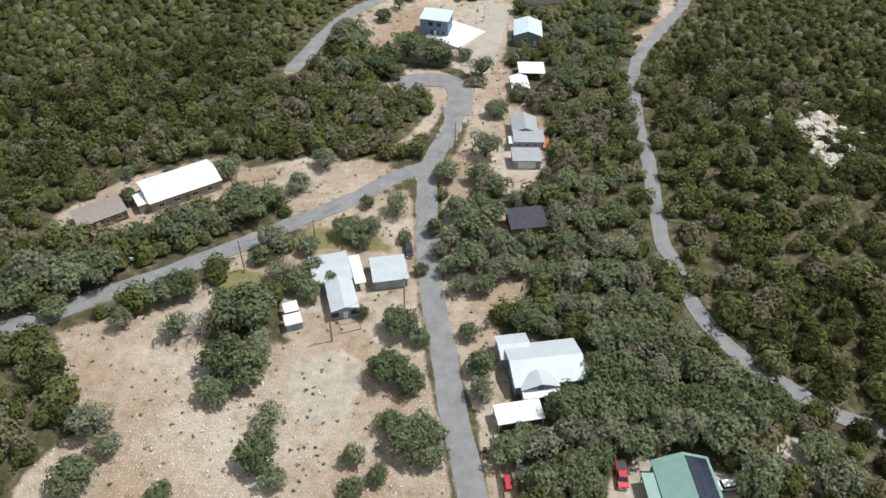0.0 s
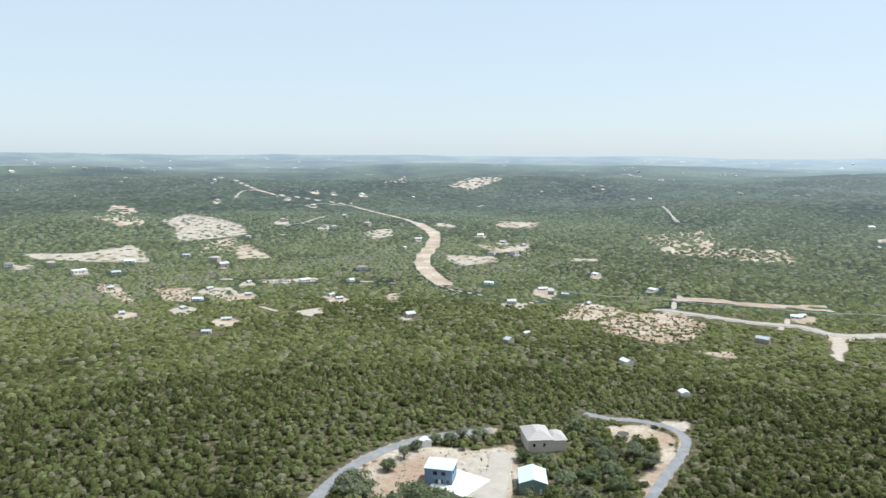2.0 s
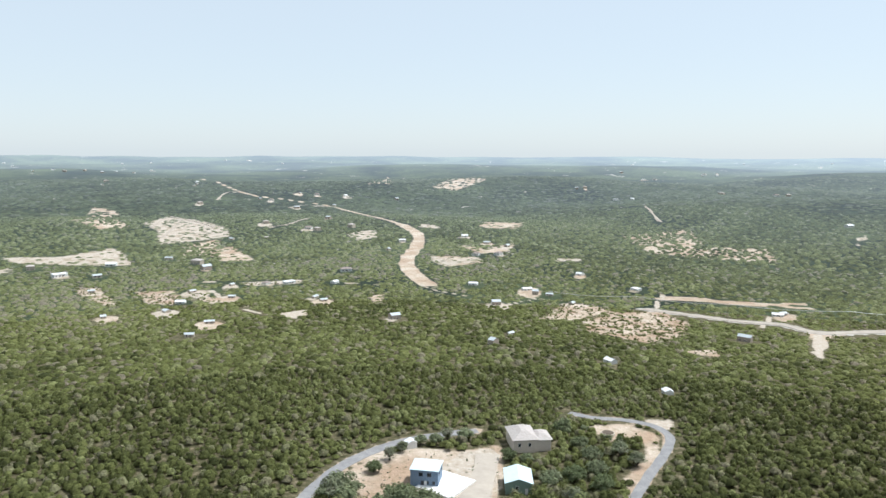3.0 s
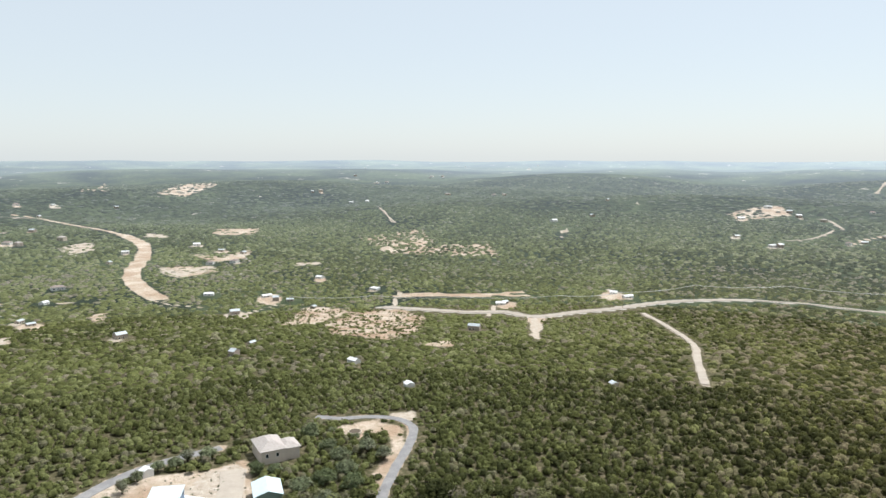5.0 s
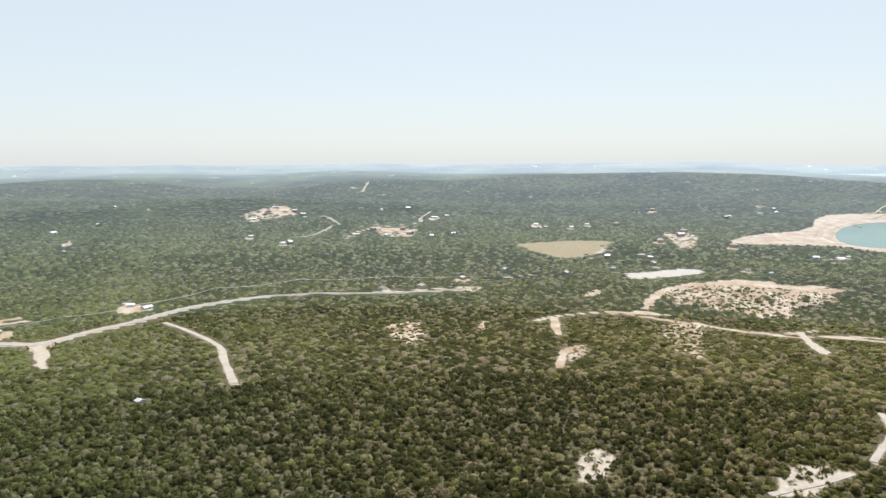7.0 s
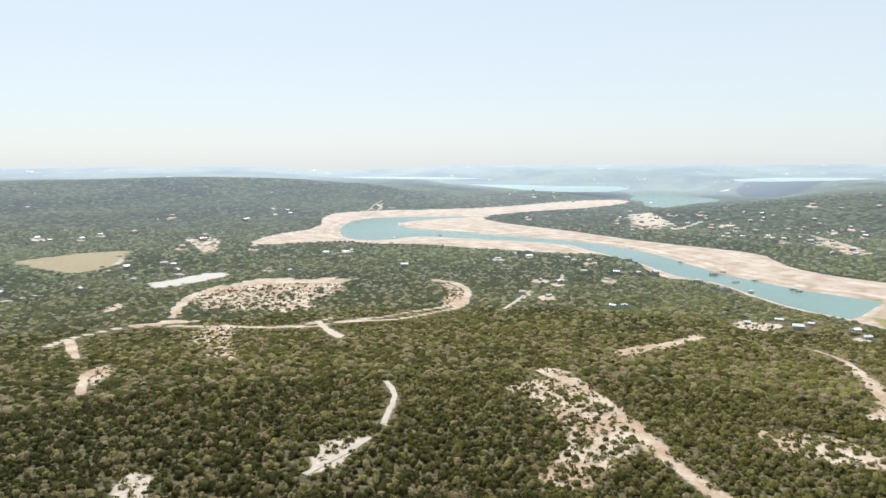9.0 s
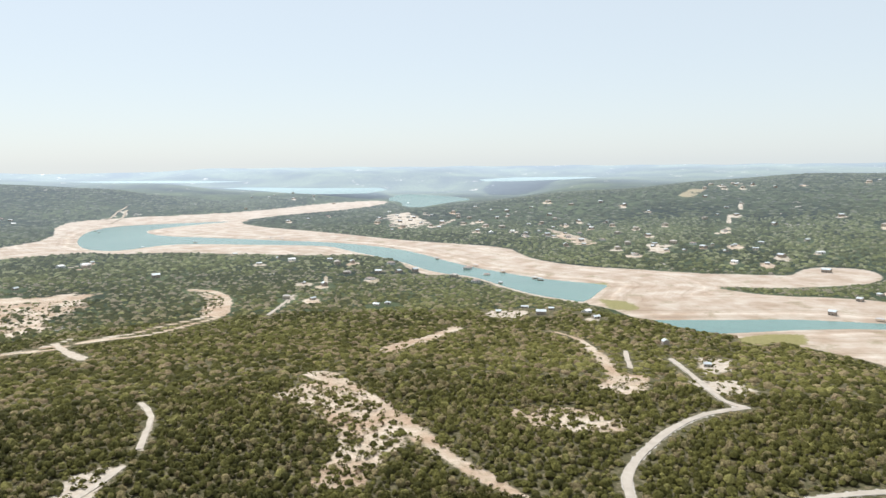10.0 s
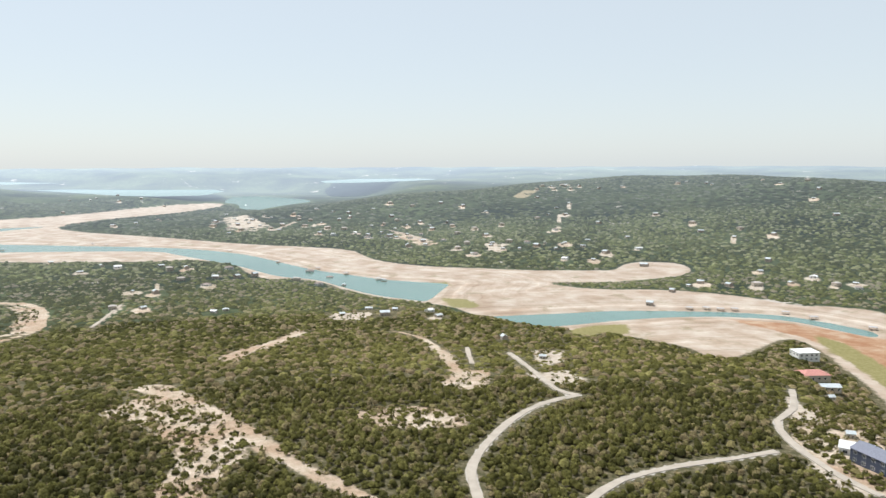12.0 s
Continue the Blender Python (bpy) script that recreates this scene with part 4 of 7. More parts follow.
FAR_HOUSES += [(931.5, -397.7), (692.1, -251.4), (867.4, -478.6), (796.3, -459.4), (930.2, -481.1), (601.8, -375.5), (572.5, -387.2), (376.6, -349.8), (1391.4, -876.7), (1394.9, -914.6), (1424.4, -970.7), (1344.7, -945.2), (1373.1, -1001.5), (1371.3, -795.1), (1294.7, -776.7), (1422.4, -782.3), (1256.8, -951.3), (1320.4, -1042.3), (1136.4, -923.5), (1185.8, -1009.9), (1050.6, -925.7), (982.8, -821.8), (927.4, -829.1), (1155.9, -819.7), (1209.4, -806.4), (1052.2, -741.1), (1091.2, -803.3), (932.6, -877.4), (906.7, -896.9), (880.1, -914.1), (856.1, -932.6), (1170.5, -1189.7), (1192.1, -1247.8), (1243.0, -1330.8), (1531.5, -1663.0), (1567.7, -1614.7), (1520.5, -1604.0), (1556.0, -1709.1), (1716.5, -731.8), (1650.9, -666.2)]
FAR_HOUSES += [(1783.9, -793.4), (1582.4, -617.1), (1762.8, -655.8), (1529.0, -694.6), (1603.9, -758.5), (1678.5, -841.4), (1596.2, -830.9), (697.5, -265.9), (845.7, -240.3), (936.4, -298.6), (879.5, -223.6), (879.2, -746.1), (956.6, 235.3), (1422.1, 304.7), (1953.8, 494.3), (950.5, -851.5), (881.3, -815.0), (860.5, -834.1), (865.9, -879.5), (823.7, -883.5), (861.4, -945.4), (861.9, -1005.9), (833.6, -1082.9), (969.0, -1356.6), (817.7, -1266.1), (667.1, -1162.7), (627.3, -1221.1), (523.7, -1006.9), (502.4, -776.8), (493.8, -729.1), (502.7, -801.7), (468.0, -807.7), (442.2, -826.4), (420.7, -865.7), (374.9, -881.8), (349.8, -881.6), (1171.1, -1000.1), (1264.9, -1013.0), (1309.5, -982.6), (1215.6, -853.4)]
FAR_HOUSES += [(1185.1, -804.4), (1211.6, -754.8), (1548.7, -916.3), (1683.6, -944.4), (1802.1, -957.3), (1746.4, -860.5), (1741.7, -793.9), (1671.2, -702.3), (1751.2, -706.2), (1976.7, -764.7), (1737.2, -642.6), (1609.7, -1021.6), (1643.7, -1098.3), (1560.1, -1114.5), (1537.6, -1192.4), (1458.4, -1206.2), (1348.5, -1188.5), (1015.4, -1220.7), (1163.7, -1275.5), (1377.9, -1397.3), (1551.4, -1597.1), (1506.0, -1648.5), (1473.6, -1675.8), (1351.1, -1722.3), (1248.4, -1852.7), (1171.4, -1877.2), (919.9, -1806.0), (763.1, -1678.5), (1970.7, -576.5), (1928.0, -507.8), (1886.6, -443.7), (2739.2, -668.0), (2773.4, -755.0), (2670.7, -804.9), (2916.0, -632.4), (1316.6, -893.9), (1195.7, -875.3), (1071.9, -837.7), (949.1, -772.5), (873.8, -746.3)]
FAR_HOUSES += [(740.8, -993.2), (421.1, -924.9), (468.3, -650.6), (701.5, -1240.5), (1533.0, -875.1), (1526.7, -825.2), (1515.0, -774.4), (1562.3, -739.9), (1599.8, -700.1), (1292.9, -724.2), (744.5, -817.6), (723.2, -858.0), (645.9, -880.6), (1240.1, -199.1), (1149.6, -251.5), (1043.0, -317.3), (1042.0, -341.2), (1017.6, -394.8)]
FAR_HOUSES += [(-309.9, 1386.8), (-323.0, 1797.4), (-240.4, 1870.7), (-1020.6, 2290.6), (-716.3, 2236.3), (-723.5, 2287.6), (-310.8, 2046.2), (-26.3, 575.3), (-246.0, 746.9), (-193.5, 707.0), (44.0, 459.9), (107.2, 404.7), (230.3, 772.6), (119.0, 339.9), (534.7, 2020.1), (838.1, 2026.2), (913.6, 1361.9), (1278.3, 1131.6), (1295.8, 1172.2), (1289.9, 1227.0), (2024.0, 1487.7), (1450.3, 1030.6), (1508.4, 988.8), (1245.7, 895.1), (1192.6, 868.2), (1147.5, 801.1), (1228.2, 818.6), (1186.0, 774.0), (1185.4, 722.9), (1418.2, 856.5), (1232.2, 703.0), (1120.8, 855.2), (1084.2, 856.0), (979.8, 999.2), (2164.1, 208.9), (2078.0, 241.6), (1840.2, 289.0), (1908.0, 293.2), (1011.2, 253.4), (1253.0, 19.3)]
FAR_HOUSES += [(1406.7, 578.3), (1440.5, 534.7), (885.5, 421.5), (787.1, 433.8), (882.9, 334.5), (1507.9, 317.2), (1466.3, 341.3), (1215.8, 26.7), (990.5, 126.6), (775.7, -177.4), (758.5, -202.3), (869.6, -307.9), (862.3, -425.2), (813.5, -432.8), (498.9, -383.8), (550.2, -360.6), (588.5, -337.2), (1800.2, -718.0), (1539.2, -628.0), (1482.7, -694.2), (1331.8, -713.0), (1252.2, -783.0), (1273.3, -828.8), (1047.8, -777.2), (1160.8, -1068.9), (1481.8, -993.9), (1615.1, -951.2), (1265.2, -1401.7), (1005.5, -1073.7), (2629.1, -1096.0), (2898.8, -538.9), (2846.5, -598.2), (3028.6, -736.1), (2462.1, -437.2), (1481.9, -577.8), (1663.5, -611.2), (1638.2, -821.1), (1481.7, -1502.1), (1461.5, -1551.5), (1432.1, -1591.8)]
FAR_HOUSES += [(1377.3, -1652.1), (1264.9, -1920.4), (1132.5, -1843.0), (1018.9, -1906.7), (870.5, -1850.7), (748.1, -1186.5), (491.0, -923.0), (821.1, -946.7), (752.5, -923.1), (367.1, -916.0), (723.5, -1567.8), (610.6, -1417.6), (183.6, -433.5), (125.8, -318.1), (312.1, -323.3), (538.2, -403.3)]


def cover(x, y):
    """What lies on the ground at each place: 0..1 for each kind, and the share of trees that stand there."""
    kinds = {k: np.zeros(x.shape) for k in ("dirt", "pale", "gravel", "field", "lawn", "sand", "red", "bank")}
    trees, low = np.ones(x.shape), np.ones(x.shape)
    away = np.hypot(x, y)
    fray = 0.22 * np.sin(x * 0.31 + 2.1 * np.sin(y * 0.17)) + 0.2 * np.sin(y * 0.43 - x * 0.22)
    for kind, keep, poly in PATCHES:
        d = edge_distance(x, y, poly, 12)
        if keep < 0.35 and np.hypot(*np.mean(poly, 0)) > 330:
            # low growth on the open side of a clearing
            for f in (1.012, 1.024):
                low = np.where(edge_distance(x * f, y * f, poly, 12) < 0, np.minimum(low, 0.45), low)
        soft = np.clip(1.0 + away * 0.011, 1.2, 16)
        a = np.clip(0.5 - d / (2 * soft), 0, 1)
        k = {"white": "pale", "concrete": "pale", "rock": "pale"}.get(kind, kind)
        kinds[k] = np.maximum(kinds[k], a)
        keep = max(keep, 0.13) if kind in ("dirt", "pale") and np.hypot(*np.mean(poly, 0)) > 700 else keep
        trees = np.where(a + fray > 0.48, np.minimum(trees, keep * np.where(np.hypot(x, y) < 900, 0.6, 1.35)), trees)
        if 0.06 < keep:
            low = np.where((d < 5) & (np.hypot(x, y) < 700), np.minimum(low, 0.5), low)
    for kind, w, pts in TRACKS:
        k = near_box(x, y, pts, w + 40)
        if not len(k):
            continue
        d = line_distance(x[k], y[k], pts)
        soft = np.clip(0.6 + np.hypot(x[k], y[k]) * 0.0015, 0.8, 4)
        a = np.clip(0.5 - (d - w * (0.5 if kind == "dirt" else 0.36)) / (2 * soft), 0, 1)
        kinds[kind][k] = np.maximum(kinds[kind][k], a)
        low[k] = np.minimum(low[k], 0.3 + 0.7 * np.clip((d - w / 2) / (0.018 * np.hypot(x[k], y[k]) + 1), 0, 1))
        trees[k] = np.where(d < w / 2 + 0.6 + 0.002 * away[k], 0, trees[k])
        for f in (1.006, 1.012, 1.02, 1.028):
            near = line_distance(x[k] * f, y[k] * f, pts) < w / 2
            trees[k] = np.where(near, trees[k] * (0.25 if f < 1.015 else 0.7), trees[k])
            low[k] = np.where(near, np.minimum(low[k], 0.4), low[k])
    for name, w, pts in STREETS:
        k = near_box(x, y, pts, 20)
        if not len(k):
            continue
        d = line_distance(x[k], y[k], pts)
        kinds["dirt"][k] = np.maximum(kinds["dirt"][k], np.clip(0.5 - (d - w / 2 + 0.1) / 1.4, 0, 1))
        away = np.hypot(x[k], y[k])
        far = smooth(170, 260, away)
        trees[k] = np.where(d < w / 2 + (0.4 if name == "road_hill" else 1.3) + 0.006 * away * far, 0, trees[k])
        low[k] = np.minimum(low[k], 1 - (1 - (0.4 + 0.6 * np.clip((d - w / 2 - 2) / (0.03 * away), 0, 1))) * (0.25 + 0.75 * far))
    yards = np.random.default_rng(12)
    for hx, hy in FAR_HOUSES:
        r, wide, deep, bare = math.hypot(hx, hy), yards.uniform(4, 14), yards.uniform(1.2, 2.6), yards.random()
        if r < 520 or bare < 0.45:
            continue
        k = np.flatnonzero((np.abs(x - hx) < 90) & (np.abs(y - hy) < 90))
        ux, uy = hx / r, hy / r
        along, across = (x[k] - hx) * ux + (y[k] - hy) * uy, (x[k] - hx) * uy - (y[k] - hy) * ux
        # a bare yard, longer on the side of the lane
        d = np.hypot((along + wide * 0.5 * deep) / deep, across - yards.uniform(-4, 4)) - wide
        q = "pale" if bare > 0.75 else "dirt"
        kinds[q][k] = np.maximum(kinds[q][k], np.clip(0.5 - d / 12, 0, 0.9))
        trees[k] = np.where(d < -1, trees[k] * 0.2, trees[k])
    for shore, wet, level, slope in BASINS:
        d = edge_distance(x, y, shore)
        if shore is LAKE_SHORE:
            kinds["sand"] = np.maximum(kinds["sand"], np.clip(0.5 - d / 14, 0, 1))
        kinds["bank"] = np.maximum(kinds["bank"], 1 - np.clip(np.minimum.reduce([edge_distance(x, y, w) for w in wet]) / 200, 0, 1))
        trees = np.where(d < 6, 0, trees)
    return kinds, trees, low


def build_ground():
    az = np.concatenate([np.arange(-80, -46, 1.0), np.arange(-46, 163, 0.38), np.arange(163, 280, 3.0)])
    rr = np.concatenate([[0.5, 12], np.geomspace(30, 4930, 390)])
    A, R = np.meshgrid(np.radians(az), rr)
    x, y = (R * np.sin(A)).ravel(), (R * np.cos(A)).ravel()
    z = ground_z(x, y)
    n = R.shape[1]
    kinds, trees, low = cover(x, y)
    cut = int(np.searchsorted(rr, 700))
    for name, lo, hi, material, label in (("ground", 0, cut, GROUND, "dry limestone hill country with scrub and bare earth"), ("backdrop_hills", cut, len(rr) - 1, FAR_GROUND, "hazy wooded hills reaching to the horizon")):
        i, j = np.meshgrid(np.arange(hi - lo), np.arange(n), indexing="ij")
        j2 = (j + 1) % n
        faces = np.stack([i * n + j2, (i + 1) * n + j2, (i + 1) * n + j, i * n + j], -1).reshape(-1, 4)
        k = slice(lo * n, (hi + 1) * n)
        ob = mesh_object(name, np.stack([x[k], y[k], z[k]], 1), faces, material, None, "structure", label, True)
        for kind, v in kinds.items():
            put_attribute(ob, kind, v[k])


build_ground()
for name, poly, level in (("water_lake", LAKE_WATER, WATER_LEVEL), ("water_cove", COVE_WATER, WATER_LEVEL), ("water_creek", CREEK_WATER, WATER_LEVEL), ("water_far_lake", FAR_WATER, FAR_LEVEL), ("water_upper_lake", UPPER_WATER, UPPER_LEVEL), ("water_west_lake", WEST_WATER, WEST_LEVEL)):
    p = np.array(poly)
    far = np.hypot(p[:, 0], p[:, 1])
    p = p * np.minimum(1, 4900 / far)[:, None]
    label = "calm turquoise reservoir water with low banks"
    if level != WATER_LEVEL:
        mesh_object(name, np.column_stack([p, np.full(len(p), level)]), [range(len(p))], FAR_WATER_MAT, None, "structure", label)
        continue
    lo, hi = p.min(0) - 60, p.max(0) + 60
    mesh_object(name, [(lo[0], lo[1], level), (hi[0], lo[1], level), (hi[0], hi[1], level), (lo[0], hi[1], level)], [(0, 1, 2, 3)], WATER_MAT, None, "structure", label)


def strip(name, pts, w, rise, material, label, ragged=0.0):
    """A road: a thin slab that follows the ground along a smooth line."""
    d = np.gradient(pts, axis=0)
    d /= np.hypot(d[:, 0], d[:, 1])[:, None]
    side = np.stack([-d[:, 1], d[:, 0]], 1)
    across = [(-0.5, -0.3), (-0.49, 0.0), (0.0, 0.05), (0.49, 0.0), (0.5, -0.3)]
    v = []
    for off, up in across:
        q = pts + side * off * (w + (0.25 + ragged * w) * (np.sin(np.arange(len(pts)) * 1.7) + np.sin(np.arange(len(pts)) * 0.83 + 3 * off))[:, None] * (abs(off) > 0.1))
        v.append(np.stack([q[:, 0], q[:, 1], ground_z(pts[:, 0], pts[:, 1]) + rise + up], 1))
    v = np.stack(v, 1).reshape(-1, 3)
    n = len(across)
    f = [(i * n + k, (i + 1) * n + k, (i + 1) * n + k + 1, i * n + k + 1) for i in range(len(pts) - 1) for k in range(n - 1)]
    return mesh_object(name, v, np.array(f)[:, ::-1], material, None, "structure", label, False)


for i, (name, w, pts) in enumerate(STREETS):
    strip(name, pts, w, 0.10 + 0.012 * i, ASPHALT, "narrow sun-bleached asphalt road with worn dirt edges")


TRACK_MATS = {"pale": plain("track_limestone", (0.36, 0.32, 0.27), 0.95, 0, 0.16, 0.15, 0.05), "gravel": plain("track_gravel", (0.34, 0.305, 0.26), 0.95, 0, 0.15, 0.15, 0.05)}
for kind, w, pts in TRACKS:
    far = float(np.hypot(pts[:, 0], pts[:, 1]).mean())
    if kind == "dirt" or (far > 500 and np.hypot(*np.diff(pts, axis=0).T).sum() < 130):
        continue
    strip("road_track", pts, w * (0.5 if kind == "gravel" and w > 8 else 0.66), 0.1 + 0.0006 * far, TRACK_MATS[kind], {"pale": "pale limestone track through the woods", "gravel": "pale gravel road with wide verges"}[kind], 0.1)


# ---- woods ----
def leaf_clouds(rng, centres, radii, heights, count, size, tone):
    """Crowns as clouds of small leaf clumps: returns verts, triangles and tone, count clumps to a tree."""
    n = len(centres)
    u = rng.normal(size=(n, count, 3))
    u /= np.linalg.norm(u, axis=2)[..., None]
    u[..., 2] = np.where(u[..., 2] < -0.25, -u[..., 2], u[..., 2])
    rad = 0.55 + 0.45 * rng.random((n, count, 1)) ** 0.6
    lobes = 1 + 0.22 * np.sin(3 * np.arctan2(u[..., 1], u[..., 0]) + rng.random((n, 1)) * 6.3)[..., None]
    c = u * rad * lobes
    c[..., 0] *= radii[:, None]
    c[..., 1] *= radii[:, None]
    c[..., 2] *= heights[:, None]
    c += centres[:, None, :]
    nrm = u + rng.normal(size=u.shape) * 0.4 + np.array([0, 0, 0.35])
    nrm /= np.linalg.norm(nrm, axis=2)[..., None]
    a = np.cross(nrm, rng.normal(size=u.shape))
    a /= np.linalg.norm(a, axis=2)[..., None] + 1e-9
    b = np.cross(nrm, a)
    s = (size * (0.6 + 0.8 * rng.random((n, count)))[..., None]) * (radii / radii.mean())[:, None, None]
    j = lambda: 0.6 + 0.8 * rng.random((n, count, 1))
    q = np.stack([c - a * s * j() - b * s * 0.6 * j(), c + a * s * j() - b * s * 0.4 * j(), c + b * s * j() + nrm * s * 0.25], 2)
    verts = q.reshape(-1, 3)
    return verts, np.arange(len(verts)).reshape(-1, 3), np.repeat(tone, count * 3)


def domes(rng, centres, radii, heights, tone, sides=6):
    """Far crowns: low uneven domes of two rings and a top."""
    n = len(centres)
    t = np.linspace(0, 2 * np.pi, sides, endpoint=False) + rng.random((n, 1)) * 6.3
    rings = []
    for rr, zz in ((1.0, 0.05), (0.68, 0.66)):
        k = rr * (0.75 + 0.5 * rng.random((n, sides)))
        rings.append(np.stack([np.cos(t) * k * radii[:, None], np.sin(t) * k * radii[:, None], (zz + 0.22 * rng.random((n, sides))) * heights[:, None]], 2))
    top = np.stack([rng.normal(size=n) * 0.2 * radii, rng.normal(size=n) * 0.2 * radii, heights], 1)[:, None]
    v = np.concatenate([*rings, top], 1) + centres[:, None, :]
    f = []
    for k in range(sides):
        k2 = (k + 1) % sides
        f += [(k, k2, sides + k2), (k, sides + k2, sides + k), (sides + k, sides + k2, 2 * sides)]
    m = 2 * sides + 1
    faces = (np.array(f)[None] + (np.arange(n) * m)[:, None, None]).reshape(-1, 3)
    return v.reshape(-1, 3), faces, np.repeat(tone, m)


def mounds(rng, centres, radii, heights, tone):
    """The farthest crowns: uneven low mounds, round at the top."""
    n = len(centres)
    rings = []
    for sides, wide, low, high in ((5, 1.0, 0.0, 0.25), (3, 0.55, 0.8, 1.05)):
        t = np.linspace(0, 2 * np.pi, sides, endpoint=False) + rng.random((n, 1)) * (6.3 if sides == 5 else 0.4)
        if sides == 3:
            t = t + first[:, None]
        else:
            first = t[:, 0]
        k = wide * (0.75 + 0.5 * rng.random((n, sides)))
        rings.append(np.stack([np.cos(t) * k * radii[:, None], np.sin(t) * k * radii[:, None], rng.uniform(low, high, (n, sides)) * heights[:, None]], 2))
    v = np.concatenate(rings, 1) + centres[:, None, :]
    f = np.array([(0, 1, 5), (1, 2, 6), (2, 3, 6), (3, 4, 7), (4, 0, 7), (1, 6, 5), (3, 7, 6), (0, 5, 7), (5, 6, 7)])
    return v.reshape(-1, 3), (f[None] + (np.arange(n) * 8)[:, None, None]).reshape(-1, 3), np.repeat(tone, 8)


def scatter(rng, r0, r1, spacing, a0=-42.0, a1=168.0):
    """Places in a ring sector, on a jittered grid, thinned by what lies on the ground."""
    g = np.arange(-r1, r1, spacing)
    X, Y = np.meshgrid(g, g)
    x = (X + rng.uniform(-0.48, 0.48, X.shape) * spacing).ravel()
    y = (Y + rng.uniform(-0.48, 0.48, X.shape) * spacing).ravel()
    r, az = np.hypot(x, y), np.degrees(np.arctan2(x, y))
    k = (r > r0) & (r < r1) & (az > a0) & (az < a1)
    x, y = x[k], y[k]
    kinds, trees, low = cover(x, y)
    patch = np.sin(x / 23 + 1.3) * np.sin(y / 31 + 0.5) + 0.7 * np.sin((x - y) / 47)
    k = rng.random(len(x)) < trees * (0.93 + 0.08 * patch)
    x, y, patch, low = x[k], y[k], patch[k], low[k]
    clear = np.ones(len(x), bool)
    for px, py, pr in PADS:
        # the ground before a house, towards the valley road, is kept open too
        clear &= np.hypot(x - px, y - py) > pr
        if pr > 12.5:
            clear &= np.hypot(x - px * 0.985, y - py * 0.985) > pr
    x, y, patch, low = x[clear], y[clear], patch[clear], low[clear]
    broad = np.sin(x / 140 + 2.0) * np.sin(y / 120 - 0.5) + 0.6 * np.sin((x + 0.6 * y) / 75) + 0.9 * np.sin(x / 330 + 0.4 * np.sin(y / 210)) * np.cos(y / 390 + 1.0)
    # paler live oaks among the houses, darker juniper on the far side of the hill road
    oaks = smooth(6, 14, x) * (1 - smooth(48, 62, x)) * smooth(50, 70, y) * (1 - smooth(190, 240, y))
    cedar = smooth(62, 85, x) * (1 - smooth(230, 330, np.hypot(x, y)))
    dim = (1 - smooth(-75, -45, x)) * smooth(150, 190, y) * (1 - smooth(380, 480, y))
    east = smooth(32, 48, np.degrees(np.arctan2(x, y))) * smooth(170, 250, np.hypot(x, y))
    # the rise from 300 to 600 m is pale haze put into the tone
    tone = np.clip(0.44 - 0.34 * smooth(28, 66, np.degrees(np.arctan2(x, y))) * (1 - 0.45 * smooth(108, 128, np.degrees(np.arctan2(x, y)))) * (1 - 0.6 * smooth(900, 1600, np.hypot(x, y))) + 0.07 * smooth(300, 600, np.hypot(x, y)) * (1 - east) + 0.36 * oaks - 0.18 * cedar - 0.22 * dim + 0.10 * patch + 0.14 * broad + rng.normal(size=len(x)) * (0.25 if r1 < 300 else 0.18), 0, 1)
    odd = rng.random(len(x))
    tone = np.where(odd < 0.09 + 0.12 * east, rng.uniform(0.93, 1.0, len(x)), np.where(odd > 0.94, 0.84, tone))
    return x, y, ground_z(x, y), tone, low


TREES = []
TREES += [(-61, 74.6, 4.9), (-57.6, 70.8, 3.6), (-60.4, 63.7, 4.7), (-65.1, 100.7, 3), (-58.3, 107.7, 4.1), (-54.5, 110.3, 4.1), (-53.2, 98.1, 3.9), (-48.7, 98.5, 4.5), (-39.5, 101.5, 7.1), (-40.4, 89.5, 5.5), (-35.5, 87.5, 5.4), (-40.6, 83.4, 4.2), (-34.3, 93.6, 4.3), (-30.2, 76.5, 4), (-30.4, 69.5, 4.5), (-27.1, 64.6, 2.7), (-45.5, 61.6, 2.8), (-13.5, 69.1, 2.7), (-8.1, 88, 4.7), (-4.4, 85.3, 3.5), (-2.3, 72.7, 5.5), (-7.2, 76.3, 3.4), (0.4, 69.9, 3.3), (-6.1, 100.2, 4.3), (-13.4, 62.7, 2.7), (-36.9, 124.2, 5.3), (-39.4, 121, 3.5), (-33.7, 114.8, 4.1), (-29.2, 113.1, 4), (-26.2, 116.8, 3.4)]
TREES += [(-27.1, 109.7, 3.3), (-19.9, 130.6, 4.3), (-16.8, 126.6, 2.8), (-9.2, 138.9, 4.1), (-16.7, 141.6, 2.2), (-6.8, 128.9, 2.1), (-23, 113.3, 2.7), (-14.7, 103.9, 1.6), (-69.4, 125.8, 4.5), (-60, 129.6, 6), (-56.6, 133.3, 4.5), (-45.3, 136.4, 6), (-40.3, 141, 4.6), (-54.6, 153.7, 4.1), (-35.2, 148.1, 3.9), (-29.7, 158.2, 4), (-78.7, 112.1, 5.8), (-74.2, 113.9, 5.8), (-86.5, 110.2, 6.7), (-88.7, 106.2, 5.9), (-79.8, 103.1, 3.5), (3.2, 154.1, 3.9), (14.1, 164.9, 5.8), (12.1, 151.9, 4.7), (16.6, 147.6, 3.8), (6.2, 137.7, 4.4), (10, 131.4, 5.7), (4.5, 127.1, 4.2), (14.5, 135.7, 4.4), (8.3, 119.4, 4.7)]
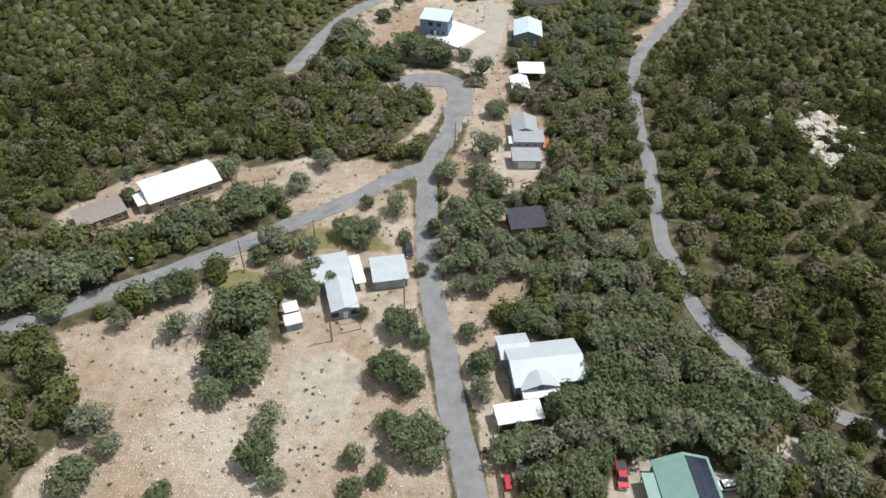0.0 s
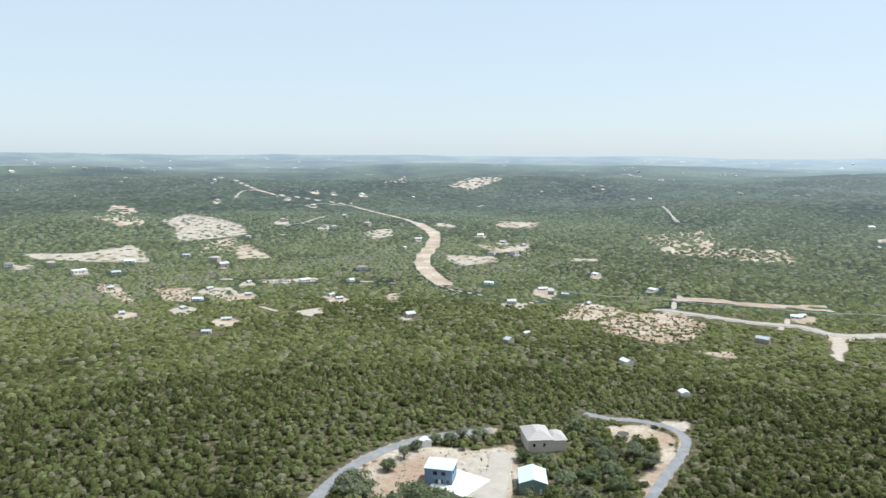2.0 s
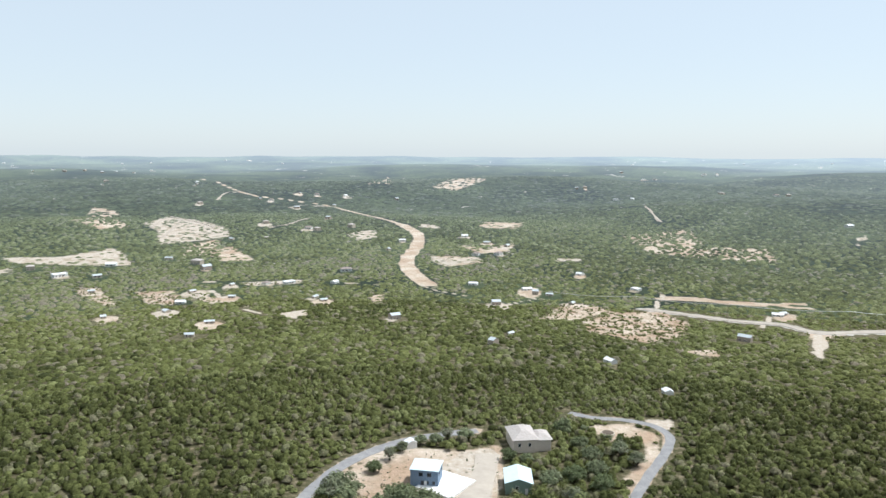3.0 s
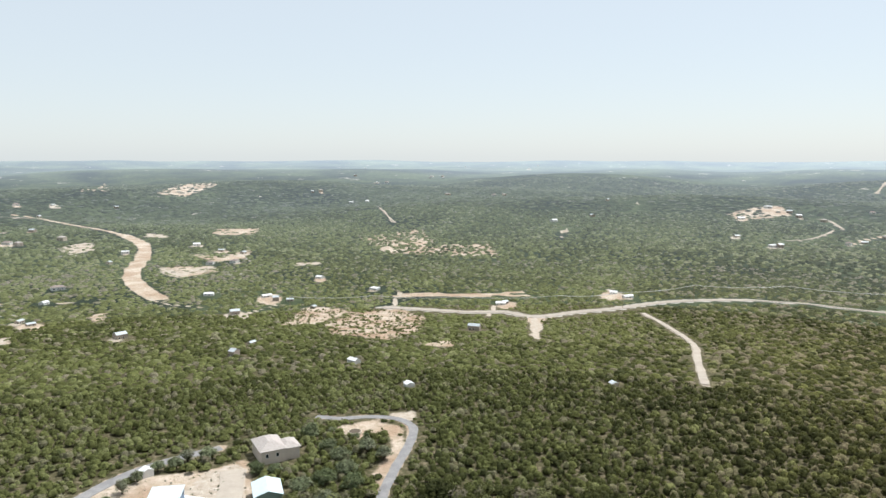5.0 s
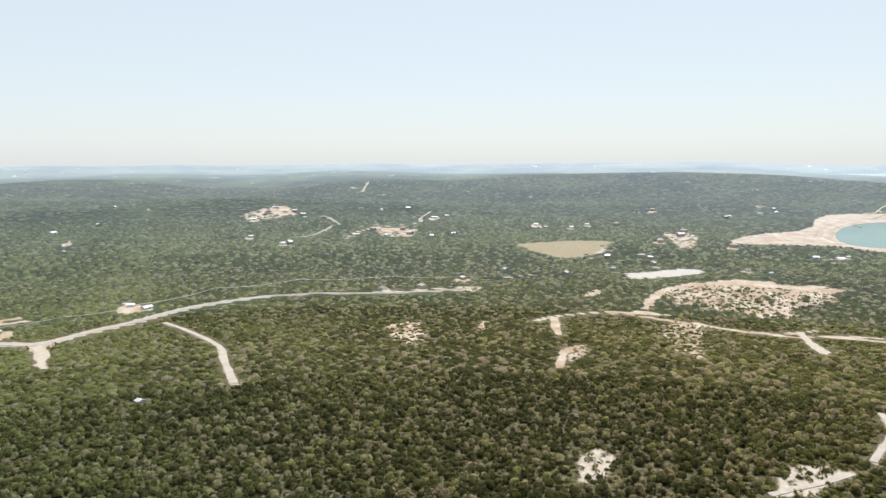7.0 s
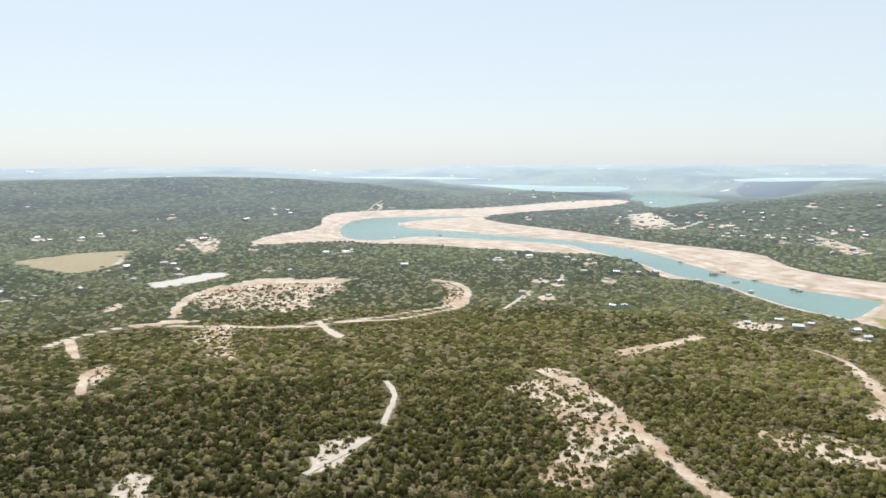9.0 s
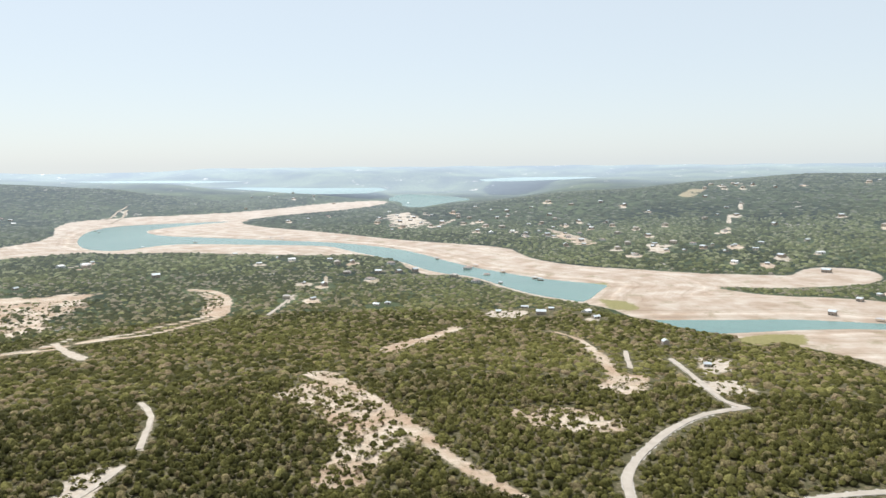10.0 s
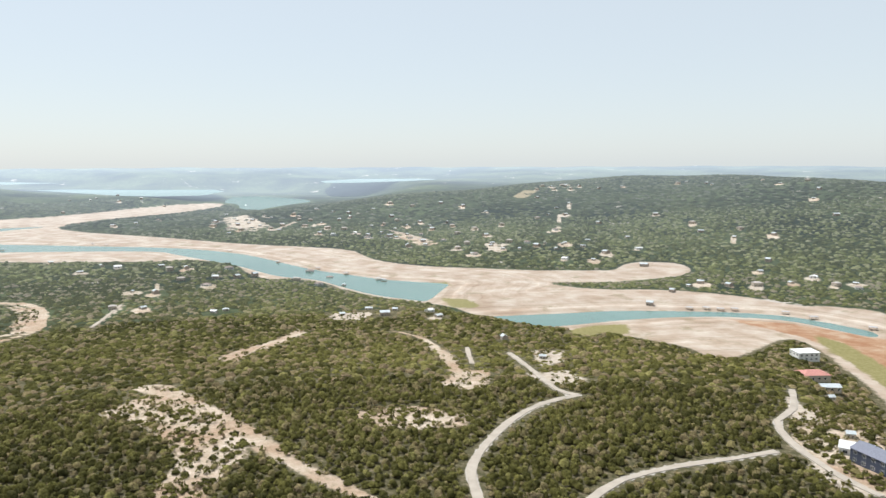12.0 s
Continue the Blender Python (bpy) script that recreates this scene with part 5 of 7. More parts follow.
TREES += [(15.3, 125.4, 4.9), (5.8, 112.1, 3.3), (10.6, 112.2, 3.3), (22, 125.5, 4.2), (8, 98.9, 2.5), (9.7, 90.1, 3.6), (9.7, 83.2, 3.5), (21, 102.3, 5.1), (24.6, 100.8, 3.2), (20.6, 143, 3), (14.3, 209.5, 4.9), (-1.8, 218.4, 7.1), (-9.4, 222, 6.2), (-15.1, 215.9, 5), (-32.5, 227.2, 6.3), (-29.3, 233.7, 5.4), (-21.8, 211.8, 4), (-5.8, 228.3, 3.1), (-29.1, 208.5, 4.9), (14, 70.1, 3.8), (17.3, 73.6, 3.3), (13.3, 116.2, 4), (17.9, 118.2, 4.1), (0.4, 131.6, 2.9), (1.2, 123.5, 2.8), (18.5, 186.3, 4.1), (42.2, 200.5, 5.8), (-2.7, 117.7, 2), (-2.5, 96.8, 2.4), (-9, 65.9, 2.2)]
TREES += [(-29.2, 124.7, 3.2), (-15.2, 132.2, 3.2), (-49.3, 142.3, 4.6), (-69, 152.5, 2.5), (-79.2, 152.2, 2.5), (-76.5, 141.6, 3.2), (-8, 87.3, 2.6), (-6.5, 90.1, 2.7), (20.5, 118.2, 3), (19.6, 123.9, 3.1), (12.3, 123.7, 3.1), (11, 140.5, 3.3), (8.5, 127.6, 3.2), (3.7, 117.8, 3), (30.1, 113, 3), (20.2, 71.3, 4.4), (26.4, 72.6, 5.1), (32.7, 73.2, 5.1), (37.6, 72.1, 4), (19.5, 64.6, 4.3), (25.8, 64.7, 4.9), (29.5, 69.4, 3.9), (26.2, 78.6, 5.2), (32.8, 80, 5.8), (39, 78.8, 5.3), (43.4, 75.2, 4.7), (48.4, 74.3, 4.7), (54.3, 72.9, 5.4), (59.6, 76.6, 4.9), (57.5, 80.3, 4.9)]
TREES += [(51, 80.2, 4.9), (46, 81.5, 4.2), (33.4, 87.3, 4.8), (38.5, 87.3, 4.9), (45.3, 88.1, 4.9), (51.3, 89.6, 5), (57.3, 87, 5.1), (62, 84.3, 4.4), (65.1, 80.5, 4.4), (35.6, 96.7, 4.4), (40.8, 96.8, 5.1), (46.7, 96.9, 5.1), (52.2, 97.8, 3.9), (28.6, 106.1, 3.9), (34.5, 104.5, 4.5), (40.8, 106.3, 4.6), (46.8, 105.6, 4.6), (25.9, 114.7, 4), (32.2, 114.8, 4.7), (39.2, 115, 4.8), (45.6, 115.1, 4.1), (32.3, 125.2, 4.2), (38.8, 124.4, 4.3), (45.5, 124.5, 4.3), (31, 136.6, 4.4), (37.7, 134.6, 4.4), (44.4, 136.9, 4.1), (34, 149.3, 4.3), (41.2, 148.3, 4.3), (46.8, 150.9, 3.6)]
TREES += [(58.6, 67.3, 4.7), (70.8, 65.3, 4.9), (56.2, 63, 4.6), (70, 70.8, 4.3)]
TREES += [(-27.0, 224.0, 4.6), (-19.3, 248.6, 3.4), (-14.0, 258.9, 3.4), (-9.1, 266.9, 3), (3.3, 216.8, 3.6), (9.4, 220.6, 3.2), (-18.2, 209.8, 4.6), (-13.6, 207.1, 4), (15.6, 278.4, 4), (8.6, 278.2, 4), (3.9, 273.3, 3.4), (-2.4, 272.7, 3), (30.8, 257.8, 3.6), (37.6, 255.4, 3.2), (56.4, 283.2, 4.6), (59.7, 267.4, 4), (62.3, 256.6, 4.6), (73.1, 260.2, 4.4), (73.0, 275.7, 2.2), (66.0, 286.0, 1.9), (77.4, 252.3, 4.2), (61.6, 244.4, 4.6), (33.5, 221.6, 2.2), (43.4, 235.9, 4.6), (52.0, 239.6, 4.6), (77.4, 274.7, 1.8), (-24.1, 232.8, 3), (60.4, 232.0, 4.4), (48.8, 223.0, 4.6), (53.8, 211.8, 4.4), (41.2, 211.6, 4.4), (36.0, 201.5, 4)]

PADS = []
PADS += [(-64.9, 146.9, 10), (-81, 135, 8), (-21.6, 113, 10), (-9.9, 116.4, 7), (-29.5, 102.8, 4), (22.5, 89.5, 10.5), (16.5, 78.5, 6.5), (25.9, 173, 8), (25, 161.5, 6.5), (22.7, 134.6, 6)]
PADS += [(26.3, 201.6, 6), (30.8, 210.6, 7), (31.8, 236.5, 9), (3, 239, 12), (40.2, 272, 12), (-6.2, 271, 6), (44.6, 61.5, 11), (34, 67, 4), (104.9, -291.5, 10), (116.0, -300.3, 8), (213, -474, 12), (252, -546, 12), (197, -462, 9)]
PADS += [(x, y, 2.0) for x, y, r in TREES]
PADS += [(x, y, 13 if math.hypot(x, y) > 520 else 7) for x, y in FAR_HOUSES]


rng = np.random.default_rng(7)


def build_woods():
    for r0, r1, spacing, count, size, label in ((45, 235, 4.4, 165, 0.35, "dense juniper and live oak woods on the hilltop"), (235, 390, 3.0, 11, 0.34, "dense juniper and live oak woods on the slope")):
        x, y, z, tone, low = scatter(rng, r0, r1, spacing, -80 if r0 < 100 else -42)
        n = len(x)
        big = rng.random(n) ** 1.6
        rad, hgt = (1.8 + 2.1 * big) if r0 < 100 else (1.15 + 1.35 * big), ((1.6 + 1.5 * big) if r0 < 100 else (0.85 + 1.0 * big)) * low
        c = np.stack([x, y, z + hgt * 0.75 + rng.uniform(0.1, 0.9, n) * low], 1)
        v, f, t = leaf_clouds(rng, c, rad, hgt, count, size, tone)
        c[:, 2] -= hgt * 0.75
        # inner domes of darker tone: shade inside the crowns put into their colour
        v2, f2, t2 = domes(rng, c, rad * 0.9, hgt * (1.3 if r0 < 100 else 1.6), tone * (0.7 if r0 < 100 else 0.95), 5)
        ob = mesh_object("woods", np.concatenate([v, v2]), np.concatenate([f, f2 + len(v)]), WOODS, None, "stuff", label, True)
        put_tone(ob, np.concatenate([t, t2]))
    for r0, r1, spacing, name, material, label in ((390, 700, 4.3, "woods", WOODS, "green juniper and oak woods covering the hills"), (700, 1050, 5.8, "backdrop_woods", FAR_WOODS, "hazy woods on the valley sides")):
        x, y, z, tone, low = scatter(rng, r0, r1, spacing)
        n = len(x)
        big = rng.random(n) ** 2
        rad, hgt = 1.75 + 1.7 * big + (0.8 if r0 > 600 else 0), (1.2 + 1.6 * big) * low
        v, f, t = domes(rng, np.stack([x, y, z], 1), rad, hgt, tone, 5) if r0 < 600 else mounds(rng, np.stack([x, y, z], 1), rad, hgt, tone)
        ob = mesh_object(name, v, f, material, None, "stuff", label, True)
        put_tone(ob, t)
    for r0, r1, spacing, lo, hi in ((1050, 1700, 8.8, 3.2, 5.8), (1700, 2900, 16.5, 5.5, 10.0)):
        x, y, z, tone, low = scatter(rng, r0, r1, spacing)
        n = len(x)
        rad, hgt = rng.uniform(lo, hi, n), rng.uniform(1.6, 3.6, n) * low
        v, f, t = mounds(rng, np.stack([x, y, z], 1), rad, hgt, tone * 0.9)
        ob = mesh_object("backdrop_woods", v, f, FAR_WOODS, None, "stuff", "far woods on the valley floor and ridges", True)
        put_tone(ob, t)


def build_shrubs():
    """Low single shrubs on the half-bare slopes."""
    g = np.arange(-880, 880, 3.3)
    X, Y = np.meshgrid(g, g)
    x, y = (X + rng.uniform(-1.6, 1.6, X.shape)).ravel(), (Y + rng.uniform(-1.6, 1.6, X.shape)).ravel()
    r, az = np.hypot(x, y), np.degrees(np.arctan2(x, y))
    k = (r > 150) & (r < 880) & (az > -40) & (az < 168)
    x, y = x[k], y[k]
    k = np.zeros(len(x), bool)
    for kind, keep, poly in PATCHES:
        if keep > 0.05:
            k |= edge_distance(x, y, poly, 10) < 4
    k &= rng.random(len(x)) < np.where(np.hypot(x, y) < 380, 0.6, 0.3)
    for kind, w, pts in TRACKS:
        j = near_box(x, y, pts, w)
        k[j] &= line_distance(x[j], y[j], pts) > w / 2 + 0.5
    x, y = x[k], y[k]
    n = len(x)
    rad = rng.uniform(0.5, 1.6, n)
    c = np.stack([x, y, ground_z(x, y) + rad * 0.35], 1)
    v, f, t = leaf_clouds(rng, c, rad, rad * 0.8, 18, 0.42, np.clip(0.55 + rng.normal(size=n) * 0.25, 0, 1))
    ob = mesh_object("shrubs", v, f, WOODS, None, "stuff", "low scattered shrubs on bare stony slopes")
    put_tone(ob, t)


build_woods()
build_shrubs()


# ---- builders for things ----
def part(name, bm, material, parent, label=""):
    me = bpy.data.meshes.new(name)
    bm.to_mesh(me)
    bm.free()
    me.materials.append(material)
    ob = new(name, me)
    ob.parent = parent
    if label:
        ob["label"] = label
    return ob


def box(bm, x0, x1, y0, y1, z0, z1, bevel=0.0):
    r = bmesh.ops.create_cube(bm, size=1)
    v = r["verts"]
    for q in v:
        q.co = Vector(((x0 + x1) / 2 + q.co.x * (x1 - x0), (y0 + y1) / 2 + q.co.y * (y1 - y0), (z0 + z1) / 2 + q.co.z * (z1 - z0)))
    if bevel:
        e = {e for q in v for e in q.link_edges}
        bmesh.ops.bevel(bm, geom=list(e), offset=bevel, segments=1, affect="EDGES")
    return bm


def solid(bm, rings):
    """A closed body through rings of equally many points."""
    vs = [[bm.verts.new(p) for p in ring] for ring in rings]
    n = len(rings[0])
    for a, b in zip(vs, vs[1:]):
        for k in range(n):
            bm.faces.new((a[k], a[(k + 1) % n], b[(k + 1) % n], b[k]))
    bm.faces.new(vs[0][::-1])
    bm.faces.new(vs[-1])
    return bm


def tube(bm, a, b, r0, r1, sides=6):
    a, b = Vector(a), Vector(b)
    m = (b - a).to_track_quat("Z", "Y").to_matrix()
    rings = []
    for c, r in ((a, r0), (b, r1)):
        rings.append([c + m @ Vector((r * math.cos(6.2832 * k / sides), r * math.sin(6.2832 * k / sides), 0)) for k in range(sides)])
    return solid(bm, rings)


WALLS = {
    "tan": plain("tan_siding", (0.33, 0.28, 0.23)), "grey": plain("grey_siding", (0.30, 0.32, 0.34)), "blue": plain("blue_siding", (0.15, 0.21, 0.29)),
    "green": plain("green_siding", (0.16, 0.22, 0.18)), "white": plain("white_siding", (0.66, 0.65, 0.62)), "navy": plain("navy_siding", (0.05, 0.06, 0.09)),
    "brown": plain("brown_siding", (0.17, 0.13, 0.10)), "slate": plain("slate_siding", (0.24, 0.28, 0.34)), "stone": plain("stone_wall", (0.42, 0.37, 0.30)),
}


def metal_roof(name, c, rough=0.45):
    """Ribbed sheet metal, a little stained."""
    m, n, l, b = mat(name, rough, 0.0, 0.5)
    tc = n.new("ShaderNodeTexCoord")
    w = n.new("ShaderNodeTexWave")
    w.inputs["Scale"].default_value = 1.1
    l.new(tc.outputs["Object"], w.inputs["Vector"])
    f = noise_tex(n, l, 0.5, 5, 0.7)
    col = ramp(n, l, f, [(0.3, tuple(x * 0.86 for x in c)), (0.7, c)])
    l.new(mixc(n, l, 0.18, col, w.outputs["Color"], "MULTIPLY"), b.inputs["Base Color"])
    bump_n(n, l, w.outputs["Fac"], 0.25, 0.04, b)
    return m


ROOFS = {
    "white": metal_roof("white_metal", (0.78, 0.79, 0.79)), "pale": metal_roof("pale_metal", (0.50, 0.54, 0.56)), "grey": metal_roof("grey_metal", (0.36, 0.37, 0.39)),
    "sky": metal_roof("blue_white_metal", (0.58, 0.70, 0.74)), "green": metal_roof("green_metal", (0.22, 0.36, 0.31)), "taupe": plain("taupe_shingle", (0.38, 0.345, 0.32), 0.9, 0, 0.2),
    "brown": plain("brown_shingle", (0.25, 0.21, 0.19), 0.9, 0, 0.15), "dark": plain("dark_shingle", (0.055, 0.055, 0.065), 0.9, 0, 0.3), "red": plain("red_tile", (0.42, 0.20, 0.17), 0.8, 0, 0.2),
    "navy": plain("slate_shingle", (0.16, 0.17, 0.21), 0.8, 0, 0.2),
}
STUCCO = plain("tan_stucco", (0.52, 0.45, 0.38), 0.9, 0, 0.08)
GLASS = mat("window_glass", 0.08, 0, 0.6)[0]
GLASS.node_tree.nodes["Principled BSDF"].inputs["Base Color"].default_value = (0.02, 0.025, 0.03, 1)
FRAME = plain("white_trim", (0.70, 0.70, 0.68), 0.5, 0, 0.06)
DARK = plain("dark_trim", (0.05, 0.05, 0.055), 0.6, 0, 0.15)
CONCRETE = plain("pale_concrete", (0.60, 0.58, 0.54), 0.9, 0, 0.12, 0.5)
WOOD = plain("weathered_wood", (0.24, 0.18, 0.13), 0.9, 0, 0.3, 3)
RUBBER = plain("rubber", (0.025, 0.025, 0.025), 0.8, 0, 0.2)
CHROME = mat("chrome", 0.25, 1.0)[0]
ORANGE = plain("orange_paint", (0.55, 0.16, 0.07), 0.7)


def thing(name, x, y, rot, label, category, group="", z=None):
    e = new(name)
    e.matrix_world = pose(x, y, gz(x, y) if z is None else z, 0, 0, rot)
    return tagged(e, label, category, group, "")


def window(parent, side, u, z, w, h, W, D, frame_mat):
    """A framed window on one side of a house body W x D; u runs along that side."""
    sx, sy = {"n": (0, -1), "f": (0, 1), "l": (-1, 0), "r": (1, 0)}[side]
    win = new("window")
    win.parent = parent
    bm = bmesh.new()
    t = 0.08
    for a0, a1, b0, b1 in ((-w / 2 - t, w / 2 + t, -h / 2 - t, -h / 2), (-w / 2 - t, w / 2 + t, h / 2, h / 2 + t), (-w / 2 - t, -w / 2, -h / 2, h / 2), (w / 2, w / 2 + t, -h / 2, h / 2), (-0.03, 0.03, -h / 2, h / 2)):
        box(bm, a0, a1, -0.06, 0.03, b0, b1)
    part("window_frame", bm, frame_mat, win)
    part("pane", box(bmesh.new(), -w / 2, w / 2, -0.025, 0.02, -h / 2, h / 2), GLASS, win)
    if side in "nf":
        win.matrix_basis = pose(u, sy * D / 2, z, 0, 0, 0 if side == "n" else 180)
    else:
        win.matrix_basis = pose(sx * W / 2, u, z, 0, 0, -90 if side == "l" else 90)


def door(parent, side, u, W, D, material, w=0.95, h=2.05):
    sx, sy = {"n": (0, -1), "f": (0, 1), "l": (-1, 0), "r": (1, 0)}[side]
    d = part("door", box(bmesh.new(), -w / 2, w / 2, -0.06, 0.03, 0.02, h, 0.01), material, parent)
    part("handle", tube(bmesh.new(), (w * 0.36, -0.06, 1.0), (w * 0.36, -0.13, 1.0), 0.04, 0.03), CHROME, d, "metal knob")
    d.matrix_basis = pose(u, sy * D / 2, 0, 0, 0, 0 if side == "n" else 180) if side in "nf" else pose(sx * W / 2, u, 0, 0, 0, -90 if side == "l" else 90)


def block(parent, cx, cy, W, D, eave, rise, roof, ridge, wall_mat, roof_mat, over=0.35, open_sides=False):
    """One body of a house: walls up to the eaves, gables and a roof with thickness and overhang."""
    if open_sides:
        for sx in (-1, 1):
            for sy in (-1, 1):
                p = part("post", box(bmesh.new(), -0.07, 0.07, -0.07, 0.07, -0.4, eave, 0.01), wall_mat, parent)
                p.matrix_basis = pose(cx + sx * (W / 2 - 0.15), cy + sy * (D / 2 - 0.15), 0)
    else:
        bm = bmesh.new()
        x0, x1, y0, y1 = cx - W / 2, cx + W / 2, cy - D / 2, cy + D / 2
        if roof == "gable" and ridge == "x":
            solid(bm, [[(x, y0, -0.8), (x, y1, -0.8), (x, y1, eave), (x, cy, eave + rise), (x, y0, eave)] for x in (x0, x1)])
        elif roof == "gable":
            solid(bm, [[(x1, y, -0.8), (x0, y, -0.8), (x0, y, eave), (cx, y, eave + rise), (x1, y, eave)] for y in (y0, y1)])
        else:
            box(bm, x0, x1, y0, y1, -0.8, eave)
        bmesh.ops.recalc_face_normals(bm, faces=bm.faces)
        part("wall", bm, wall_mat, parent)
    bm = bmesh.new()
    t = 0.14
    a, b = W / 2 + over, D / 2 + over
    if roof == "gable":
        half = (D if ridge == "x" else W) / 2
        drop = rise * over / half
        prof = [(-half - over, eave - drop + 0.03), (0, eave + rise + 0.03), (half + over, eave - drop + 0.03), (half + over, eave - drop + t), (0, eave + rise + t + 0.03), (-half - over, eave - drop + t)]
        if ridge == "x":
            solid(bm, [[(x, cy + u, z) for u, z in prof] for x in (cx - a, cx + a)])
        else:
            solid(bm, [[(cx - u, y, z) for u, z in prof] for y in (cy - b, cy + b)])
    elif roof == "hip":
        k = min(W, D) / 2 * 0.92
        base = [(cx - a, cy - b), (cx + a, cy - b), (cx + a, cy + b), (cx - a, cy + b)]
        top = [(cx - a + k, cy - b + k), (cx + a - k, cy - b + k), (cx + a - k, cy + b - k), (cx - a + k, cy + b - k)]
        solid(bm, [[(*p, eave) for p in base], [(*p, eave + t) for p in base], [(*p, eave + rise) for p in top]])
    else:
        s = rise
        solid(bm, [[(cx - a, cy - b, eave), (cx + a, cy - b, eave), (cx + a, cy + b, eave + s), (cx - a, cy + b, eave + s)], [(cx - a, cy - b, eave + t), (cx + a, cy - b, eave + t), (cx + a, cy + b, eave + s + t), (cx - a, cy + b, eave + s + t)]])
    bmesh.ops.recalc_face_normals(bm, faces=bm.faces)
    return part("roof", bm, roof_mat, parent)


def pipe_on(roof_ob, x, y, z, r=0.09, h=0.6):
    part("vent_pipe", tube(bmesh.new(), (x, y, z - 0.3), (x, y, z + h), r, r), FRAME, roof_ob)


# ---- the hilltop houses ----
def hilltop_houses():
    h = thing("house", -64.9, 146.9, 34, "long low house with a bright white metal roof", "house")
    r = block(h, 0, 0, 18.0, 10.2, 3.0, 1.3, "gable", "x", WALLS["tan"], ROOFS["white"])
    pipe_on(r, -6, 3.0, 4.0)
    block(h, -10.2, -1.6, 2.8, 4.8, 2.5, 0.1, "flat", "x", WALLS["tan"], ROOFS["white"], 0.15)
    for u in (-6.5, -2.5, 2.0, 6.0):
        window(h, "n", u, 1.55, 1.3, 1.1, 18.0, 10.2, FRAME)
    window(h, "r", 0, 1.5, 1.3, 1.1, 18.0, 10.2, FRAME)
    door(h, "n", 0.1, 18.0, 10.2, WALLS["brown"])
    h = thing("porch", -53.5, 137.6, 34, "small wooden lean-to beside the long white house", "shelter")
    block(h, 0, 0, 3.0, 2.4, 2.1, 0.4, "flat", "x", WOOD, ROOFS["brown"], 0.1, True)

    h = thing("mobile_home", -81.3, 135.0, 37, "narrow trailer home with a faded brown roof", "house")
    block(h, 0, 0, 11.2, 7.2, 2.6, 0.7, "gable", "x", WALLS["brown"], ROOFS["brown"], 0.25)
    for u in (-3.6, 0.8, 3.8):
        window(h, "n", u, 1.5, 1.0, 0.9, 11.2, 7.2, FRAME)
    door(h, "n", -1.4, 11.2, 7.2, WALLS["white"])

    h = thing("house", -21.6, 113.0, 15.5, "grey-roofed L-shaped house with a white covered passage", "house")
    block(h, -0.5, 3.4, 8.0, 8.4, 2.9, 0.9, "gable", "x", WALLS["slate"], ROOFS["pale"])
    block(h, 0.6, -5.2, 5.6, 9.4, 2.7, 0.8, "gable", "y", WALLS["slate"], ROOFS["pale"], 0.25)
    block(h, 5.3, 1.8, 2.3, 9.0, 2.4, 0.15, "flat", "y", FRAME, ROOFS["white"], 0.1, True)
    for u, w in ((-1.6, 1.5), (2.6, 1.5)):
        win = new("window")
        win.parent = h
        part("window_frame", box(bmesh.new(), -w / 2 - 0.08, w / 2 + 0.08, -0.04, 0.02, -0.68, 0.68, 0.01), DARK, win)
        part("pane", box(bmesh.new(), -w / 2, w / 2, -0.06, 0.02, -0.6, 0.6), GLASS, win)
        win.matrix_basis = pose(u, -9.9, 1.5)
    part("door", box(bmesh.new(), 0.15, 1.15, -9.96, -9.88, 0.0, 2.05, 0.01), FRAME, h)
    h = thing("garage", -9.9, 116.4, 11, "square garage with a pale grey shed roof", "garage")
    block(h, 0, 0, 7.4, 7.4, 2.7, 0.5, "gable", "x", WALLS["slate"], ROOFS["pale"])
    for u in (-1.9, 1.9):
        part("garage_door", box(bmesh.new(), u - 1.4, u + 1.4, -3.76, -3.68, 0.0, 2.2, 0.02), WALLS["grey"], h)
    for x, y, w, d, lab in ((-30.1, 104.6, 2.9, 2.4, "small storage shed with a pale metal roof"), (-29.1, 101.2, 3.4, 2.6, "white storage shed with a grey front")):
        h = thing("shed", x, y, 20, lab, "shed")
        block(h, 0, 0, w, d, 2.0, 0.35, "flat", "x", WALLS["grey"], ROOFS["white"], 0.12)
        door(h, "n", 0.2, w, d, WALLS["slate"], 0.9, 1.85)
    h = thing("patio", -17.2, 101.0, 18, "low square garden bed edged with pale timber", "garden bed")
    bm = bmesh.new()
    for a0, a1, b0, b1 in ((-2.2, 2.2, -1.2, -1.0), (-2.2, 2.2, 1.0, 1.2), (-2.2, -2.0, -1.0, 1.0), (2.0, 2.2, -1.0, 1.0)):
        box(bm, a0, a1, b0, b1, -0.1, 0.22, 0.02)
    part("edging", bm, WOOD, h)
    part("soil", box(bmesh.new(), -2.0, 2.0, -1.0, 1.0, -0.1, 0.1), plain("soil", (0.36, 0.27, 0.19)), h)

    h = thing("house", 22.5, 89.9, 9, "blue-grey house with a wide pale metal roof", "house")
    block(h, 0, 0, 14.0, 9.8, 3.1, 1.5, "gable", "x", WALLS["slate"], ROOFS["pale"], 0.4)
    block(h, -2.3, -4.4, 7.2, 3.0, 3.1, 1.3, "gable", "y", WALLS["slate"], ROOFS["pale"], 0.3)
    block(h, -5.2, 5.0, 6.0, 5.8, 2.9, 0.7, "gable", "x", WALLS["slate"], ROOFS["pale"], 0.3)
    block(h, -2.3, -6.8, 7.4, 1.6, 2.4, 0.15, "flat", "x", FRAME, ROOFS["white"], 0.1, True)
